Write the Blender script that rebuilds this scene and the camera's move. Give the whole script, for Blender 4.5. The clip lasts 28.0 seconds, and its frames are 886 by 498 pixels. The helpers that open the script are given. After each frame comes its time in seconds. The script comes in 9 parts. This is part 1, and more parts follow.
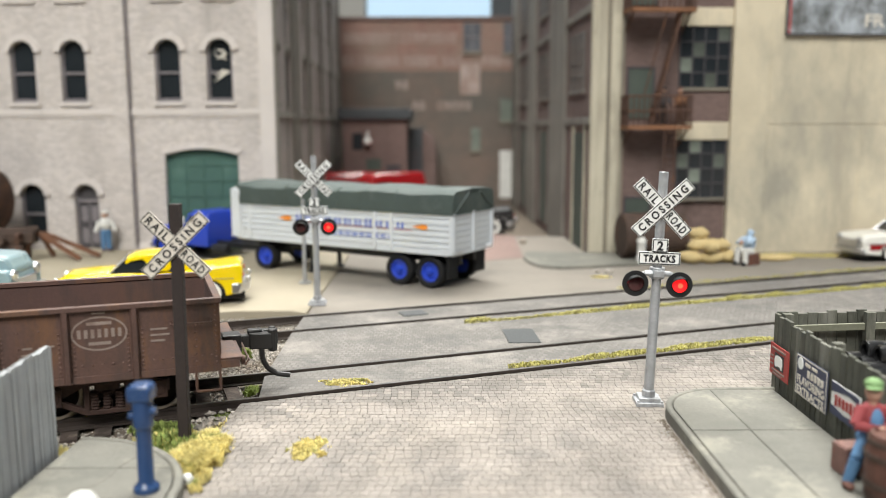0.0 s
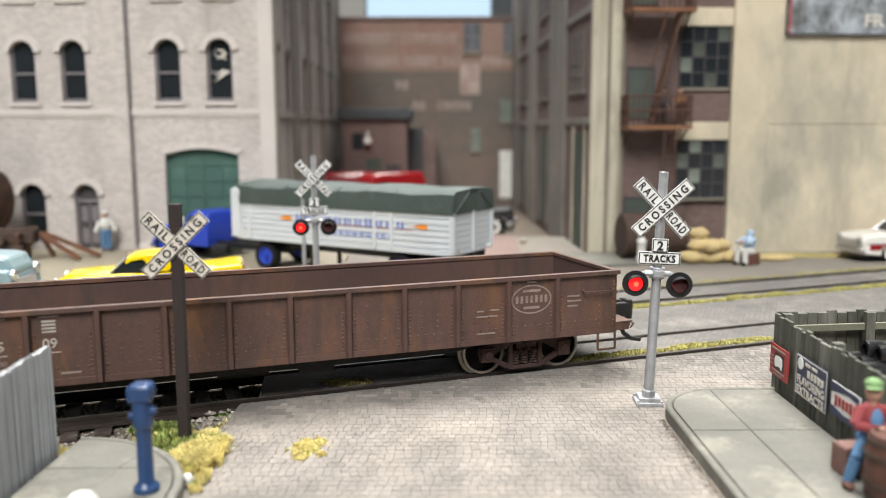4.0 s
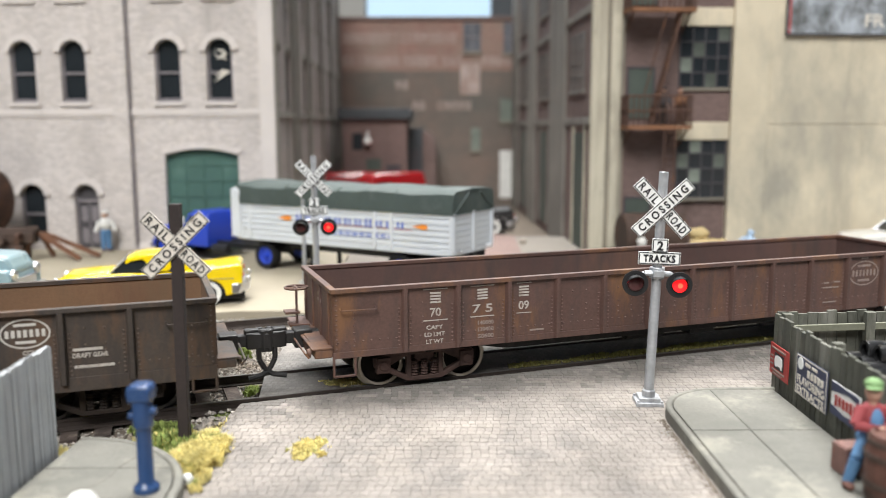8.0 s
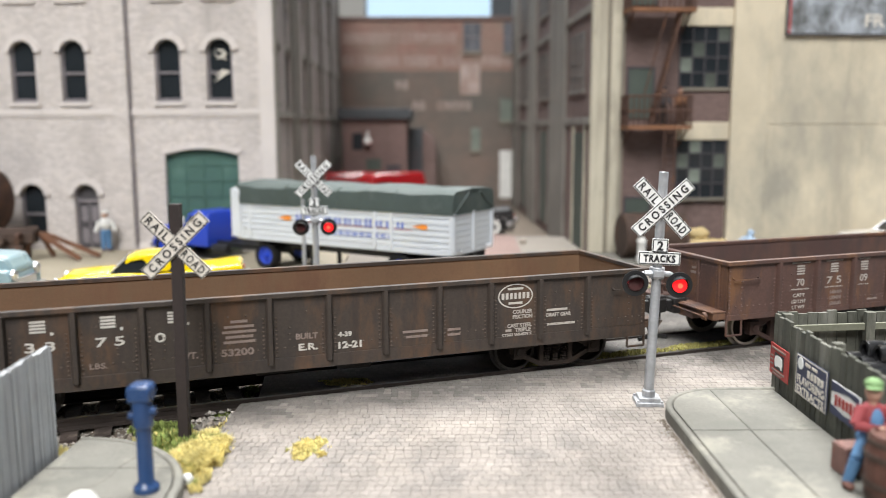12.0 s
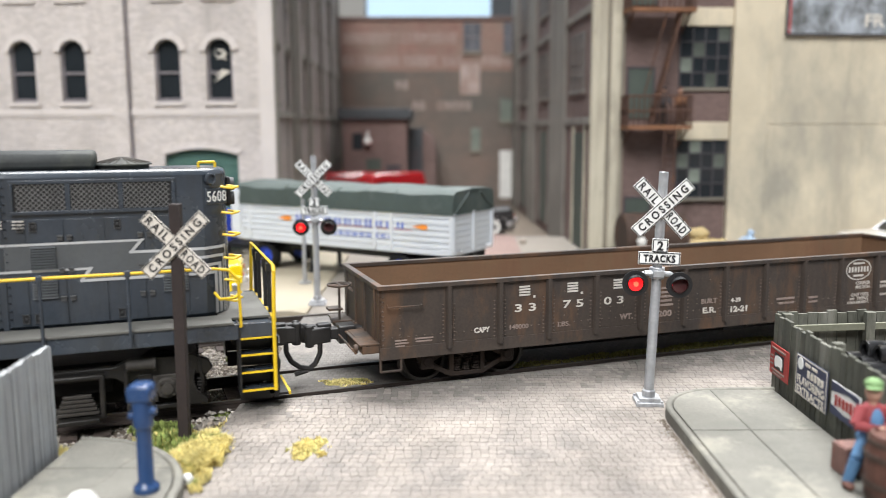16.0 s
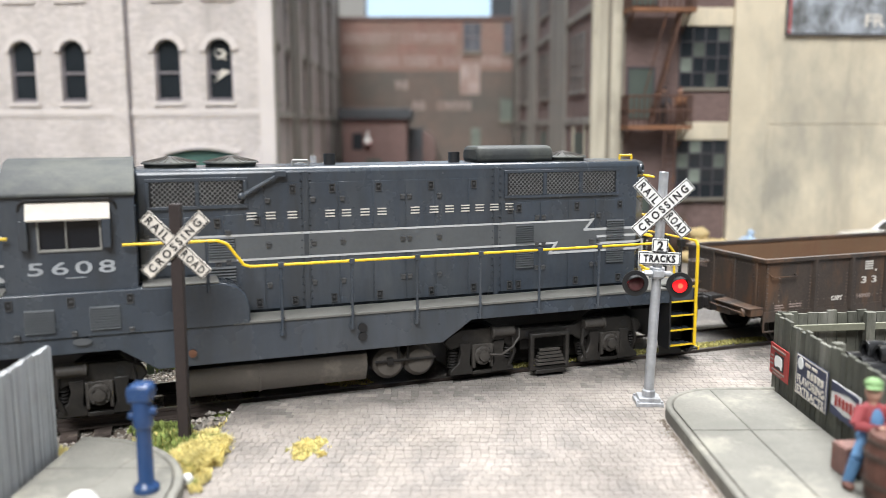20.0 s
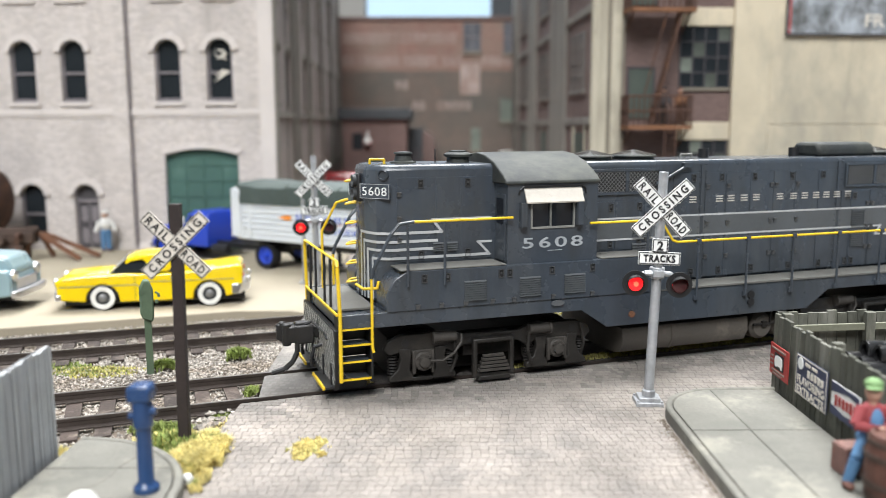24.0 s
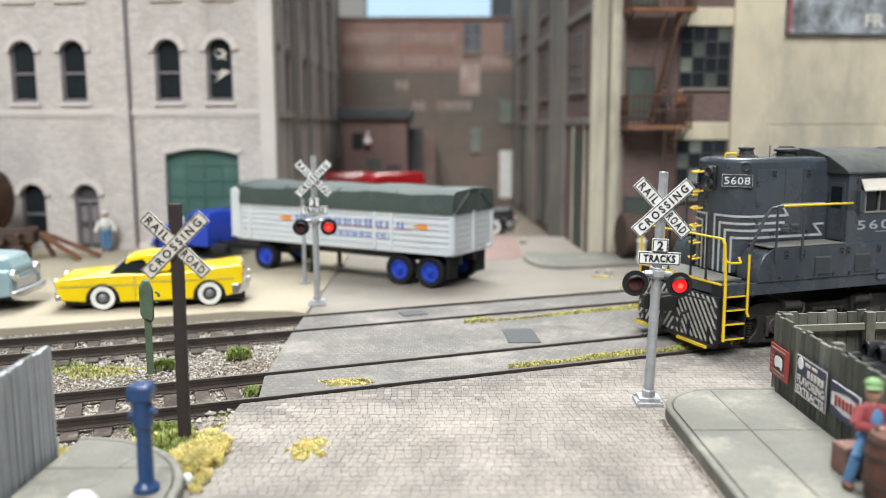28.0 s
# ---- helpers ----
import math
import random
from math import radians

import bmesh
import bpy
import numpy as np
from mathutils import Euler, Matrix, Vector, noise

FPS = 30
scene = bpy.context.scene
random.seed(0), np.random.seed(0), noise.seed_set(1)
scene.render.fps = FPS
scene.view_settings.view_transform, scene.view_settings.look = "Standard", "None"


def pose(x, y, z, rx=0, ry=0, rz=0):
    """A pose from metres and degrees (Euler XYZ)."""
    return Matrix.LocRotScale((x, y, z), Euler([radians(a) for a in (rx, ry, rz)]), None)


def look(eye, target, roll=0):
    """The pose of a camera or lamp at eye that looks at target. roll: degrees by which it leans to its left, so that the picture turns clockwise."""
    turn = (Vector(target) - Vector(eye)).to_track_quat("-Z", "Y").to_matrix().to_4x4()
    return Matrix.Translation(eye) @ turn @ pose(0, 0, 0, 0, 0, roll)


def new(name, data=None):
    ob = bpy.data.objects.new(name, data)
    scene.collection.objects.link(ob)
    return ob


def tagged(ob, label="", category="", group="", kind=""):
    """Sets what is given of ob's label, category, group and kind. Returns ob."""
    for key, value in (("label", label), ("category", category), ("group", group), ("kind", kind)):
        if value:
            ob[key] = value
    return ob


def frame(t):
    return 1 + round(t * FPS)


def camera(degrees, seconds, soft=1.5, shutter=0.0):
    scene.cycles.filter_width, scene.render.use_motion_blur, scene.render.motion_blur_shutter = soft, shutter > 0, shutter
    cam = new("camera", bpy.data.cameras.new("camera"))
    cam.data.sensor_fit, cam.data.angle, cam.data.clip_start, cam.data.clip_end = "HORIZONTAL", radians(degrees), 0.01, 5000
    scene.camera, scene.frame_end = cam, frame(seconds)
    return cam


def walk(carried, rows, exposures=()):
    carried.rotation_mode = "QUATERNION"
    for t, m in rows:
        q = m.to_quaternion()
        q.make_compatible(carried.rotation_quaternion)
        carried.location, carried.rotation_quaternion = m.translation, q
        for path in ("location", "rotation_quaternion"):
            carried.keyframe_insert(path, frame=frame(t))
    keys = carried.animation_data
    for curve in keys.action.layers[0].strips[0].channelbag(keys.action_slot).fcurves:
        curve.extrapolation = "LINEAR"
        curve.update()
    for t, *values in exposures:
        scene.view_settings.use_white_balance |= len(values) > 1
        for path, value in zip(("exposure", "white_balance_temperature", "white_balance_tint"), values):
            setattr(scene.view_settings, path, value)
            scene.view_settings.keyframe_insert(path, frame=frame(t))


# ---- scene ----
# A model railway layout in HO scale: everything below is written in millimetres.
MM = 0.001


def at(x, y, z=0.0, rx=0.0, ry=0.0, rz=0.0):
    """A pose from millimetres and degrees."""
    return pose(x * MM, y * MM, z * MM, rx, ry, rz)


EYE = (0.0, 0.0, 54.42)
TILT = 8.286
cam = camera(55.82, 28.0, soft=0.5, shutter=0.35)
cam.data.dof.use_dof = True
cam.data.dof.focus_distance = 0.180
cam.data.dof.aperture_fstop = 16.5
VIEW = at(*EYE, 90 - TILT, 0, 0) @ pose(0, 0, 0, 0, 0, -0.17)
# the picture brightens a little while the dark train fills it
walk(cam, [(0.0, VIEW), (28.0, VIEW)], [(0, -0.06, 6850, 7), (2, -0.03, 6850, 8), (6, 0.04, 6700, 9), (9, 0.08, 6620, 9), (15, 0.13, 6600, 10), (17, 0.18, 6500, 10), (19, 0.28, 6500, 10), (21, 0.3, 6500, 10), (24, 0.15, 6480, 9), (26, 0.06, 6480, 8), (28, -0.01, 6500, 7)])

# ---- light: the soft overhead light of the exhibition room ----
world = bpy.data.worlds.new("room_light")
scene.world = world
world.use_nodes = True
bg = world.node_tree.nodes["Background"]
bg.inputs["Color"].default_value = (0.90, 0.96, 1.0, 1)
bg.inputs["Strength"].default_value = 0.03
# two rows of hall lights: one above and behind the layout, one above the viewer
for name, energy, spread, place in (("rear_ceiling_lights", 7.8, 42, (0.05, 0.5, 1.0)), ("front_ceiling_lights", 4.6, 32, (-0.14, -0.85, 1.0))):
    sun_data = bpy.data.lights.new(name, "SUN")
    sun_data.energy, sun_data.angle, sun_data.color = energy, radians(spread), (0.97, 0.985, 1.0)
    new(name, sun_data).matrix_world = look(place, (0, 0, 0))
# ---- materials ----
def _n(nt, kind, **inputs):
    node = nt.nodes.new(kind)
    for k, v in inputs.items():
        node.inputs[k.replace("_", " ")].default_value = v
    return node


def _mix(nt, fac, a, b, mode="MIX"):
    m = nt.nodes.new("ShaderNodeMix")
    m.data_type, m.blend_type = "RGBA", mode
    for sock, v in ((m.inputs[0], fac), (m.inputs[6], a), (m.inputs[7], b)):
        if isinstance(v, (int, float)):
            sock.default_value = v
        elif isinstance(v, tuple):
            sock.default_value = (*v[:3], 1)
        else:
            nt.links.new(v, sock)
    return m.outputs[2]


def _ramp(nt, value, lo, hi):
    r = nt.nodes.new("ShaderNodeMapRange")
    r.inputs["From Min"].default_value, r.inputs["From Max"].default_value = lo, hi
    nt.links.new(value, r.inputs["Value"])
    return r.outputs["Result"]


def mat(name, base, rough=0.6, metal=0.0, var=0.12, scale=120.0, fine=1500.0, bump=0.00005, stain=None, stain_at=(0.55, 0.7),
        stain_scale=90.0, streak=1.0, island=0.0, objects=0.0, brick=None, mortar=(0.5, 0.47, 0.43), emit=0.0, glass=0.0, coat=0.0, grime=None, grime_at=(0.48, 0.66), grime_scale=150.0, grime_streak=4.0, spec=0.5, placed=False):
    """A procedural paint, metal, stone or wood. scale, fine: the two sizes of its variation, per metre. stain: colour of blotches,
    drawn out downwards by streak. brick: width and height of a brick in millimetres, and "flat" for paving."""
    m = bpy.data.materials.new(name)
    m.use_nodes = True
    nt = m.node_tree
    out = nt.nodes["Principled BSDF"]
    co = nt.nodes.new("ShaderNodeNewGeometry").outputs["Position"] if placed else nt.nodes.new("ShaderNodeTexCoord").outputs["Object"]
    big = _n(nt, "ShaderNodeTexNoise", Scale=scale, Detail=5.0, Roughness=0.6)
    nt.links.new(co, big.inputs["Vector"])
    small = _n(nt, "ShaderNodeTexNoise", Scale=fine, Detail=4.0, Roughness=0.65)
    nt.links.new(co, small.inputs["Vector"])
    dark = tuple(c * (1 - 1.6 * var) for c in base)
    light = tuple(min(1.0, c * (1 + 1.2 * var)) for c in base)
    col = _mix(nt, _ramp(nt, big.outputs["Fac"], 0.3, 0.7), dark, light)
    height = small.outputs["Fac"]
    col = _mix(nt, 0.5 * min(1.0, var * 3), col, _mix(nt, _ramp(nt, height, 0.3, 0.7), tuple(c * 0.55 for c in base), light))
    if brick:
        sep = nt.nodes.new("ShaderNodeSeparateXYZ")
        nt.links.new(co, sep.inputs[0])
        add = nt.nodes.new("ShaderNodeMath")
        nt.links.new(sep.outputs["X"], add.inputs[0])
        nt.links.new(sep.outputs["Y"], add.inputs[1])
        com = nt.nodes.new("ShaderNodeCombineXYZ")
        nt.links.new(add.outputs[0], com.inputs["X"])
        nt.links.new(sep.outputs["Z"], com.inputs["Y"])
        if len(brick) > 2:
            nt.links.new(sep.outputs["X"], com.inputs["X"])
            nt.links.new(sep.outputs["Y"], com.inputs["Y"])
        br = nt.nodes.new("ShaderNodeTexBrick")
        nt.links.new(com.outputs[0], br.inputs["Vector"])
        br.inputs["Scale"].default_value = 1.0
        br.inputs["Brick Width"].default_value, br.inputs["Row Height"].default_value = brick[0] * MM, brick[1] * MM
        br.inputs["Mortar Size"].default_value = 0.11 * brick[1] * MM
        br.inputs["Mortar Smooth"].default_value = 0.3
        br.inputs["Color1"].default_value = (0.85, 0.85, 0.85, 1)
        br.inputs["Color2"].default_value = (1.12, 1.12, 1.12, 1)
        br.inputs["Mortar"].default_value = (1, 1, 1, 1)
        col = _mix(nt, 1.0, col, br.outputs["Color"], "MULTIPLY")
        col = _mix(nt, br.outputs["Fac"], col, mortar)
        inv = nt.nodes.new("ShaderNodeMath")
        inv.operation = "MULTIPLY_ADD"
        nt.links.new(br.outputs["Fac"], inv.inputs[0])
        inv.inputs[1].default_value = -1.5
        nt.links.new(height, inv.inputs[2])
        height = inv.outputs[0]
    if stain:
        mp = nt.nodes.new("ShaderNodeMapping")
        mp.inputs["Scale"].default_value = (1, 1, 1 / streak)
        nt.links.new(co, mp.inputs["Vector"])
        sn = _n(nt, "ShaderNodeTexNoise", Scale=stain_scale, Detail=6.0, Roughness=0.7)
        nt.links.new(mp.outputs[0], sn.inputs["Vector"])
        col = _mix(nt, _ramp(nt, sn.outputs["Fac"], *stain_at), col, stain)
    if grime:
        mp = nt.nodes.new("ShaderNodeMapping")
        mp.inputs["Scale"].default_value = (1, 1, 1 / grime_streak)
        mp.inputs["Location"].default_value = (0.37, 0.11, 0.23)
        nt.links.new(co, mp.inputs["Vector"])
        sn = _n(nt, "ShaderNodeTexNoise", Scale=grime_scale, Detail=8.0, Roughness=0.72)
        nt.links.new(mp.outputs[0], sn.inputs["Vector"])
        col = _mix(nt, _ramp(nt, sn.outputs["Fac"], *grime_at), col, grime)
    for amount, kind, socket in ((island, "ShaderNodeNewGeometry", "Random Per Island"), (objects, "ShaderNodeObjectInfo", "Random")):
        if amount:
            rnd = nt.nodes.new(kind).outputs[socket]
            f = nt.nodes.new("ShaderNodeMapRange")
            f.inputs["To Min"].default_value, f.inputs["To Max"].default_value = 1 - amount, 1 + amount * 0.7
            nt.links.new(rnd, f.inputs["Value"])
            col = _mix(nt, 1.0, col, f.outputs["Result"], "MULTIPLY")
    nt.links.new(col, out.inputs["Base Color"])
    rr = nt.nodes.new("ShaderNodeMapRange")
    rr.inputs["To Min"].default_value, rr.inputs["To Max"].default_value = max(0.03, rough - 0.1), min(1, rough + 0.1)
    nt.links.new(big.outputs["Fac"], rr.inputs["Value"])
    nt.links.new(rr.outputs["Result"], out.inputs["Roughness"])
    out.inputs["Metallic"].default_value = metal
    if bump:
        b = nt.nodes.new("ShaderNodeBump")
        b.inputs["Distance"].default_value = bump
        b.inputs["Strength"].default_value = 0.7
        nt.links.new(height, b.inputs["Height"])
        nt.links.new(b.outputs["Normal"], out.inputs["Normal"])
    if emit:
        out.inputs["Emission Color"].default_value = (*base, 1)
        out.inputs["Emission Strength"].default_value = emit
    if glass:
        out.inputs["Transmission Weight"].default_value = glass
        out.inputs["IOR"].default_value = 1.45
    out.inputs["Coat Weight"].default_value = coat
    out.inputs["Specular IOR Level"].default_value = spec
    return m


M_PINK_BRICK = mat("pale_pink_brick", (0.60, 0.548, 0.522), 0.88, var=0.06, scale=25, brick=(2.6, 1.15), mortar=(0.41, 0.365, 0.345), bump=0.0003, spec=0.25,
                   stain=(0.36, 0.325, 0.305), stain_at=(0.47, 0.76), stain_scale=16, streak=2.0, grime=(0.31, 0.275, 0.255), grime_at=(0.58, 0.78), grime_scale=40, grime_streak=6)
M_PINK_TRIM = mat("pale_stone_trim", (0.57, 0.52, 0.495), 0.8, var=0.06, scale=40, stain=(0.36, 0.31, 0.28), stain_at=(0.58, 0.8), stain_scale=50, streak=3)
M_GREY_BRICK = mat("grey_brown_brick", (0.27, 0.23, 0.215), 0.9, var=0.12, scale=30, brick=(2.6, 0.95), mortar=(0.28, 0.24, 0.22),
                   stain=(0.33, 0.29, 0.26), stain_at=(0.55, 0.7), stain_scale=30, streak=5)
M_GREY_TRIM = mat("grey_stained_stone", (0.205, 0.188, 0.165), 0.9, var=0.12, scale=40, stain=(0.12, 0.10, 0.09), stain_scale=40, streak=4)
# mill's lower brick: dull stains, with the alley's shade put into the colour
M_DULL_BRICK = mat("stained_shaded_brown_brick", (0.148, 0.112, 0.093), 0.9, var=0.15, scale=20, brick=(2.8, 1.0), mortar=(0.16, 0.13, 0.11),
                   stain=(0.10, 0.092, 0.08), stain_at=(0.42, 0.6), stain_scale=9, grime=(0.17, 0.115, 0.092), grime_at=(0.5, 0.66), grime_scale=12, grime_streak=1)
M_RED_BRICK = mat("old_red_brick", (0.225, 0.118, 0.098), 0.9, var=0.15, scale=20, brick=(2.8, 1.0), mortar=(0.30, 0.20, 0.16),
                  stain=(0.22, 0.16, 0.13), stain_at=(0.45, 0.6), stain_scale=9)
M_BROWN_BRICK = mat("dull_purple_brown_brick", (0.155, 0.103, 0.094), 0.9, var=0.12, scale=40, brick=(2.6, 0.9), mortar=(0.15, 0.105, 0.09),
                    stain=(0.075, 0.05, 0.042), stain_scale=40, streak=2)
M_CONCRETE = mat("yellowed_concrete", (0.60, 0.525, 0.395), 0.85, var=0.12, scale=25, bump=0.00006, stain=(0.31, 0.29, 0.24), spec=0.3,
                 stain_at=(0.46, 0.70), stain_scale=20, streak=2.0, grime=(0.33, 0.295, 0.235), grime_at=(0.55, 0.75), grime_scale=55, grime_streak=7)
M_PIER = mat("streaked_grey_concrete", (0.50, 0.455, 0.36), 0.88, var=0.1, scale=25, spec=0.3, stain=(0.24, 0.215, 0.17), stain_at=(0.46, 0.62), stain_scale=75, streak=14, grime=(0.2, 0.18, 0.145), grime_at=(0.52, 0.72), grime_scale=40, grime_streak=3)
M_MILLPANE = mat("dusty_blue_grey_pane", (0.085, 0.09, 0.105), 0.5, var=0.2, scale=60, bump=0)
M_ALLEYPANE = mat("dusty_brown_pane", (0.10, 0.08, 0.074), 0.6, var=0.2, scale=60, bump=0, objects=0.35)
M_CONCRETE_DARK = mat("dark_stained_concrete", (0.24, 0.21, 0.165), 0.88, var=0.12, scale=30, stain=(0.13, 0.115, 0.095), stain_at=(0.45, 0.7), stain_scale=25, streak=3)
M_PAVER = mat("worn_stone_paver", (0.248, 0.222, 0.2), 0.92, placed=True, var=0.3, scale=60, fine=2600, bump=0.00018, spec=0.2, stain=(0.35, 0.308, 0.268), stain_at=(0.48, 0.7),
              stain_scale=26, island=0.09, objects=0.09, grime=(0.16, 0.147, 0.138), grime_at=(0.5, 0.74), grime_scale=75, grime_streak=1)
# darker paver tone: part soot, part the train's shade painted in
M_SOOT_SHADE = mat("soot_and_shade_paver", (0.205, 0.184, 0.167), 0.92, placed=True, var=0.3, scale=60, fine=2600, bump=0.00018, spec=0.2, stain=(0.155, 0.143, 0.133), stain_at=(0.45, 0.75), stain_scale=55, island=0.09)
M_JOINT = mat("paver_joint_grit", (0.135, 0.12, 0.108), 0.95, var=0.2, scale=300, fine=3000)
M_CROSSING = mat("grey_crossing_setts", (0.19, 0.177, 0.165), 0.92, var=0.2, scale=60, fine=2200, bump=0.00012, spec=0.2, stain=(0.29, 0.265, 0.24), stain_at=(0.5, 0.7), stain_scale=40, brick=(1.5, 1.8, "flat"), mortar=(0.15, 0.14, 0.13), grime=(0.12, 0.117, 0.112), grime_at=(0.52, 0.72), grime_scale=70, grime_streak=1)
M_ROAD = mat("grey_asphalt_road", (0.222, 0.196, 0.168), 0.92, var=0.10, scale=30, fine=2000, bump=0.00008, stain=(0.16, 0.145, 0.13), stain_at=(0.55, 0.75), stain_scale=25)
M_SAND = mat("pale_tan_concrete_lot", (0.33, 0.287, 0.215), 0.9, var=0.09, scale=25, fine=1500, bump=0.00004, stain=(0.26, 0.225, 0.175), stain_at=(0.55, 0.8), stain_scale=20)
M_REDROAD = mat("reddish_brick_road", (0.25, 0.165, 0.145), 0.92, var=0.12, scale=40, fine=1500, brick=(2.4, 1.1, "flat"), mortar=(0.2, 0.15, 0.13))
M_SIDEWALK = mat("grey_green_concrete_slab", (0.165, 0.158, 0.136), 0.8, var=0.2, scale=35, fine=1500, bump=0.00003, stain=(0.112, 0.11, 0.094), stain_at=(0.47, 0.66), stain_scale=38, objects=0.1, placed=True, grime=(0.27, 0.256, 0.21), grime_at=(0.53, 0.68), grime_scale=60, grime_streak=1)
M_DIRT = mat("brown_grit", (0.125, 0.098, 0.074), 0.95, var=0.25, scale=150, fine=2500, bump=0.0002)
M_BALLAST = mat("mixed_grey_ballast", (0.385, 0.35, 0.31), 0.9, placed=True, var=0.15, scale=500, fine=4000, island=0.6, stain=(0.23, 0.175, 0.125), stain_at=(0.5, 0.72), stain_scale=90, bump=0.00003)
M_TIE = mat("dark_brown_tie", (0.046, 0.032, 0.026), 0.92, placed=True, var=0.3, scale=200, fine=1800, bump=0.00012, objects=0.3, stain=(0.16, 0.13, 0.105), stain_at=(0.5, 0.68), stain_scale=260, grime=(0.03, 0.022, 0.018), grime_at=(0.52, 0.7), grime_scale=180, grime_streak=1)
M_RAIL = mat("brown_rusty_rail", (0.055, 0.042, 0.036), 0.55, metal=0.3, var=0.2, scale=200)
M_RAILTOP = mat("worn_steel_rail_head", (0.16, 0.15, 0.14), 0.4, metal=0.8, var=0.15, scale=300)
M_GRASS_O = mat("olive_yellow_flock", (0.46, 0.42, 0.14), 0.9, var=0.3, scale=200, island=0.4, bump=0)
M_GRASS_Y = mat("yellow_static_grass", (0.70, 0.60, 0.24), 0.9, placed=True, var=0.25, scale=200, island=0.4, bump=0, stain=(0.46, 0.34, 0.10), stain_at=(0.5, 0.68), stain_scale=330, grime=(0.22, 0.25, 0.07), grime_at=(0.55, 0.66), grime_scale=240, grime_streak=1)
M_GRASS_G = mat("green_foam_weed", (0.20, 0.25, 0.06), 0.9, var=0.3, scale=300, island=0.4, bump=0)
M_FENCE = mat("dark_olive_weathered_board", (0.082, 0.082, 0.064), 0.85, var=0.2, scale=150, fine=1500, bump=0.00008, stain=(0.18, 0.175, 0.15), stain_at=(0.5, 0.7), stain_scale=150, streak=6, objects=0.25)
M_FENCE_IN = mat("pale_weathered_fence_rail", (0.185, 0.185, 0.135), 0.85, var=0.2, scale=150, objects=0.15)
M_GREYFENCE = mat("silver_grey_weathered_board", (0.39, 0.40, 0.41), 0.8, var=0.12, scale=100, fine=1500, bump=0.00006, stain=(0.27, 0.27, 0.27), stain_at=(0.5, 0.7), stain_scale=200, streak=12, objects=0.10, grime=(0.17, 0.12, 0.085), grime_at=(0.58, 0.74), grime_scale=90)
M_SILVER = mat("aluminium_paint", (0.44, 0.45, 0.47), 0.42, metal=0.5, var=0.16, scale=200, stain=(0.2, 0.2, 0.205), stain_at=(0.5, 0.72), stain_scale=220, streak=3)
M_WHITE = mat("white_sign_enamel", (0.80, 0.80, 0.78), 0.5, var=0.03, scale=200)
M_OLDWHITE = mat("weathered_white_sign", (0.66, 0.61, 0.54), 0.7, var=0.08, scale=300, stain=(0.30, 0.24, 0.19), stain_at=(0.58, 0.8), stain_scale=300)
M_BLACK = mat("black_paint", (0.010, 0.010, 0.011), 0.5, var=0.2, scale=200)
M_BLACKSIGN = mat("black_sign_lettering", (0.01, 0.01, 0.012), 0.6, var=0.1, scale=200, bump=0)
M_POSTWOOD = mat("dark_creosoted_post", (0.027, 0.018, 0.016), 0.85, var=0.25, scale=150, fine=1500, streak=5)
M_LIT = mat("glowing_red_lamp", (1.0, 0.012, 0.016), 0.4, var=0.0, scale=100, bump=0, emit=1.2)
M_LITCORE = mat("hot_lamp_centre", (1.0, 0.10, 0.05), 0.4, var=0.0, scale=100, bump=0, emit=1.9)
M_UNLIT = mat("unlit_dark_red_lamp", (0.07, 0.018, 0.02), 0.3, var=0.1, scale=200, bump=0)
M_GONA = mat("faded_brown_boxcar_red", (0.094, 0.05, 0.04), 0.62, var=0.28, scale=45, fine=1800, bump=0.00004, stain=(0.165, 0.078, 0.036), stain_at=(0.52, 0.68), stain_scale=110, streak=3.0, grime=(0.055, 0.036, 0.032), grime_at=(0.5, 0.68), grime_scale=180, grime_streak=5)
M_GONA_IN = mat("brown_rusty_interior", (0.085, 0.047, 0.04), 0.85, var=0.14, scale=40, stain=(0.11, 0.058, 0.04), stain_at=(0.5, 0.66), stain_scale=50, streak=2, grime=(0.06, 0.04, 0.035))
M_GONB = mat("dark_grimy_brown_paint", (0.046, 0.034, 0.027), 0.66, var=0.28, scale=45, fine=1800, bump=0.00004, stain=(0.10, 0.052, 0.027), stain_at=(0.5, 0.67), stain_scale=110, streak=3.0, grime=(0.024, 0.019, 0.017), grime_at=(0.5, 0.68), grime_scale=180, grime_streak=5)
M_GONB_IN = mat("ochre_rust_interior", (0.15, 0.086, 0.047), 0.85, var=0.14, scale=40, stain=(0.12, 0.06, 0.035), stain_at=(0.5, 0.66), stain_scale=50, streak=2, grime=(0.13, 0.08, 0.045))
# rivet heads: a lighter version of each car's paint, so they stand out
M_RIVET_A = mat("lighter_rivet_heads_on_brown", (0.15, 0.088, 0.072), 0.6, var=0.2, scale=300, bump=0)
M_RIVET_B = mat("lighter_rivet_heads_on_dark_brown", (0.10, 0.072, 0.055), 0.6, var=0.2, scale=300, bump=0)
M_STRIPE = mat("silver_white_stripe_paint", (0.45, 0.455, 0.46), 0.5, var=0.08, scale=150, bump=0)
M_JOURNAL = mat("dusty_brown_casting", (0.048, 0.043, 0.038), 0.6, var=0.3, scale=200, spec=0.3)
M_TRUCK = mat("grimy_black_truck_frame", (0.012, 0.0105, 0.0095), 0.6, spec=0.25, var=0.25, scale=150, stain=(0.034, 0.028, 0.023), stain_at=(0.5, 0.75), stain_scale=200)
M_SIDEFRAME = mat("dusty_loco_side_frame", (0.016, 0.0142, 0.0125), 0.5, spec=0.4, var=0.3, scale=150, stain=(0.045, 0.039, 0.033), stain_at=(0.52, 0.74), stain_scale=160)
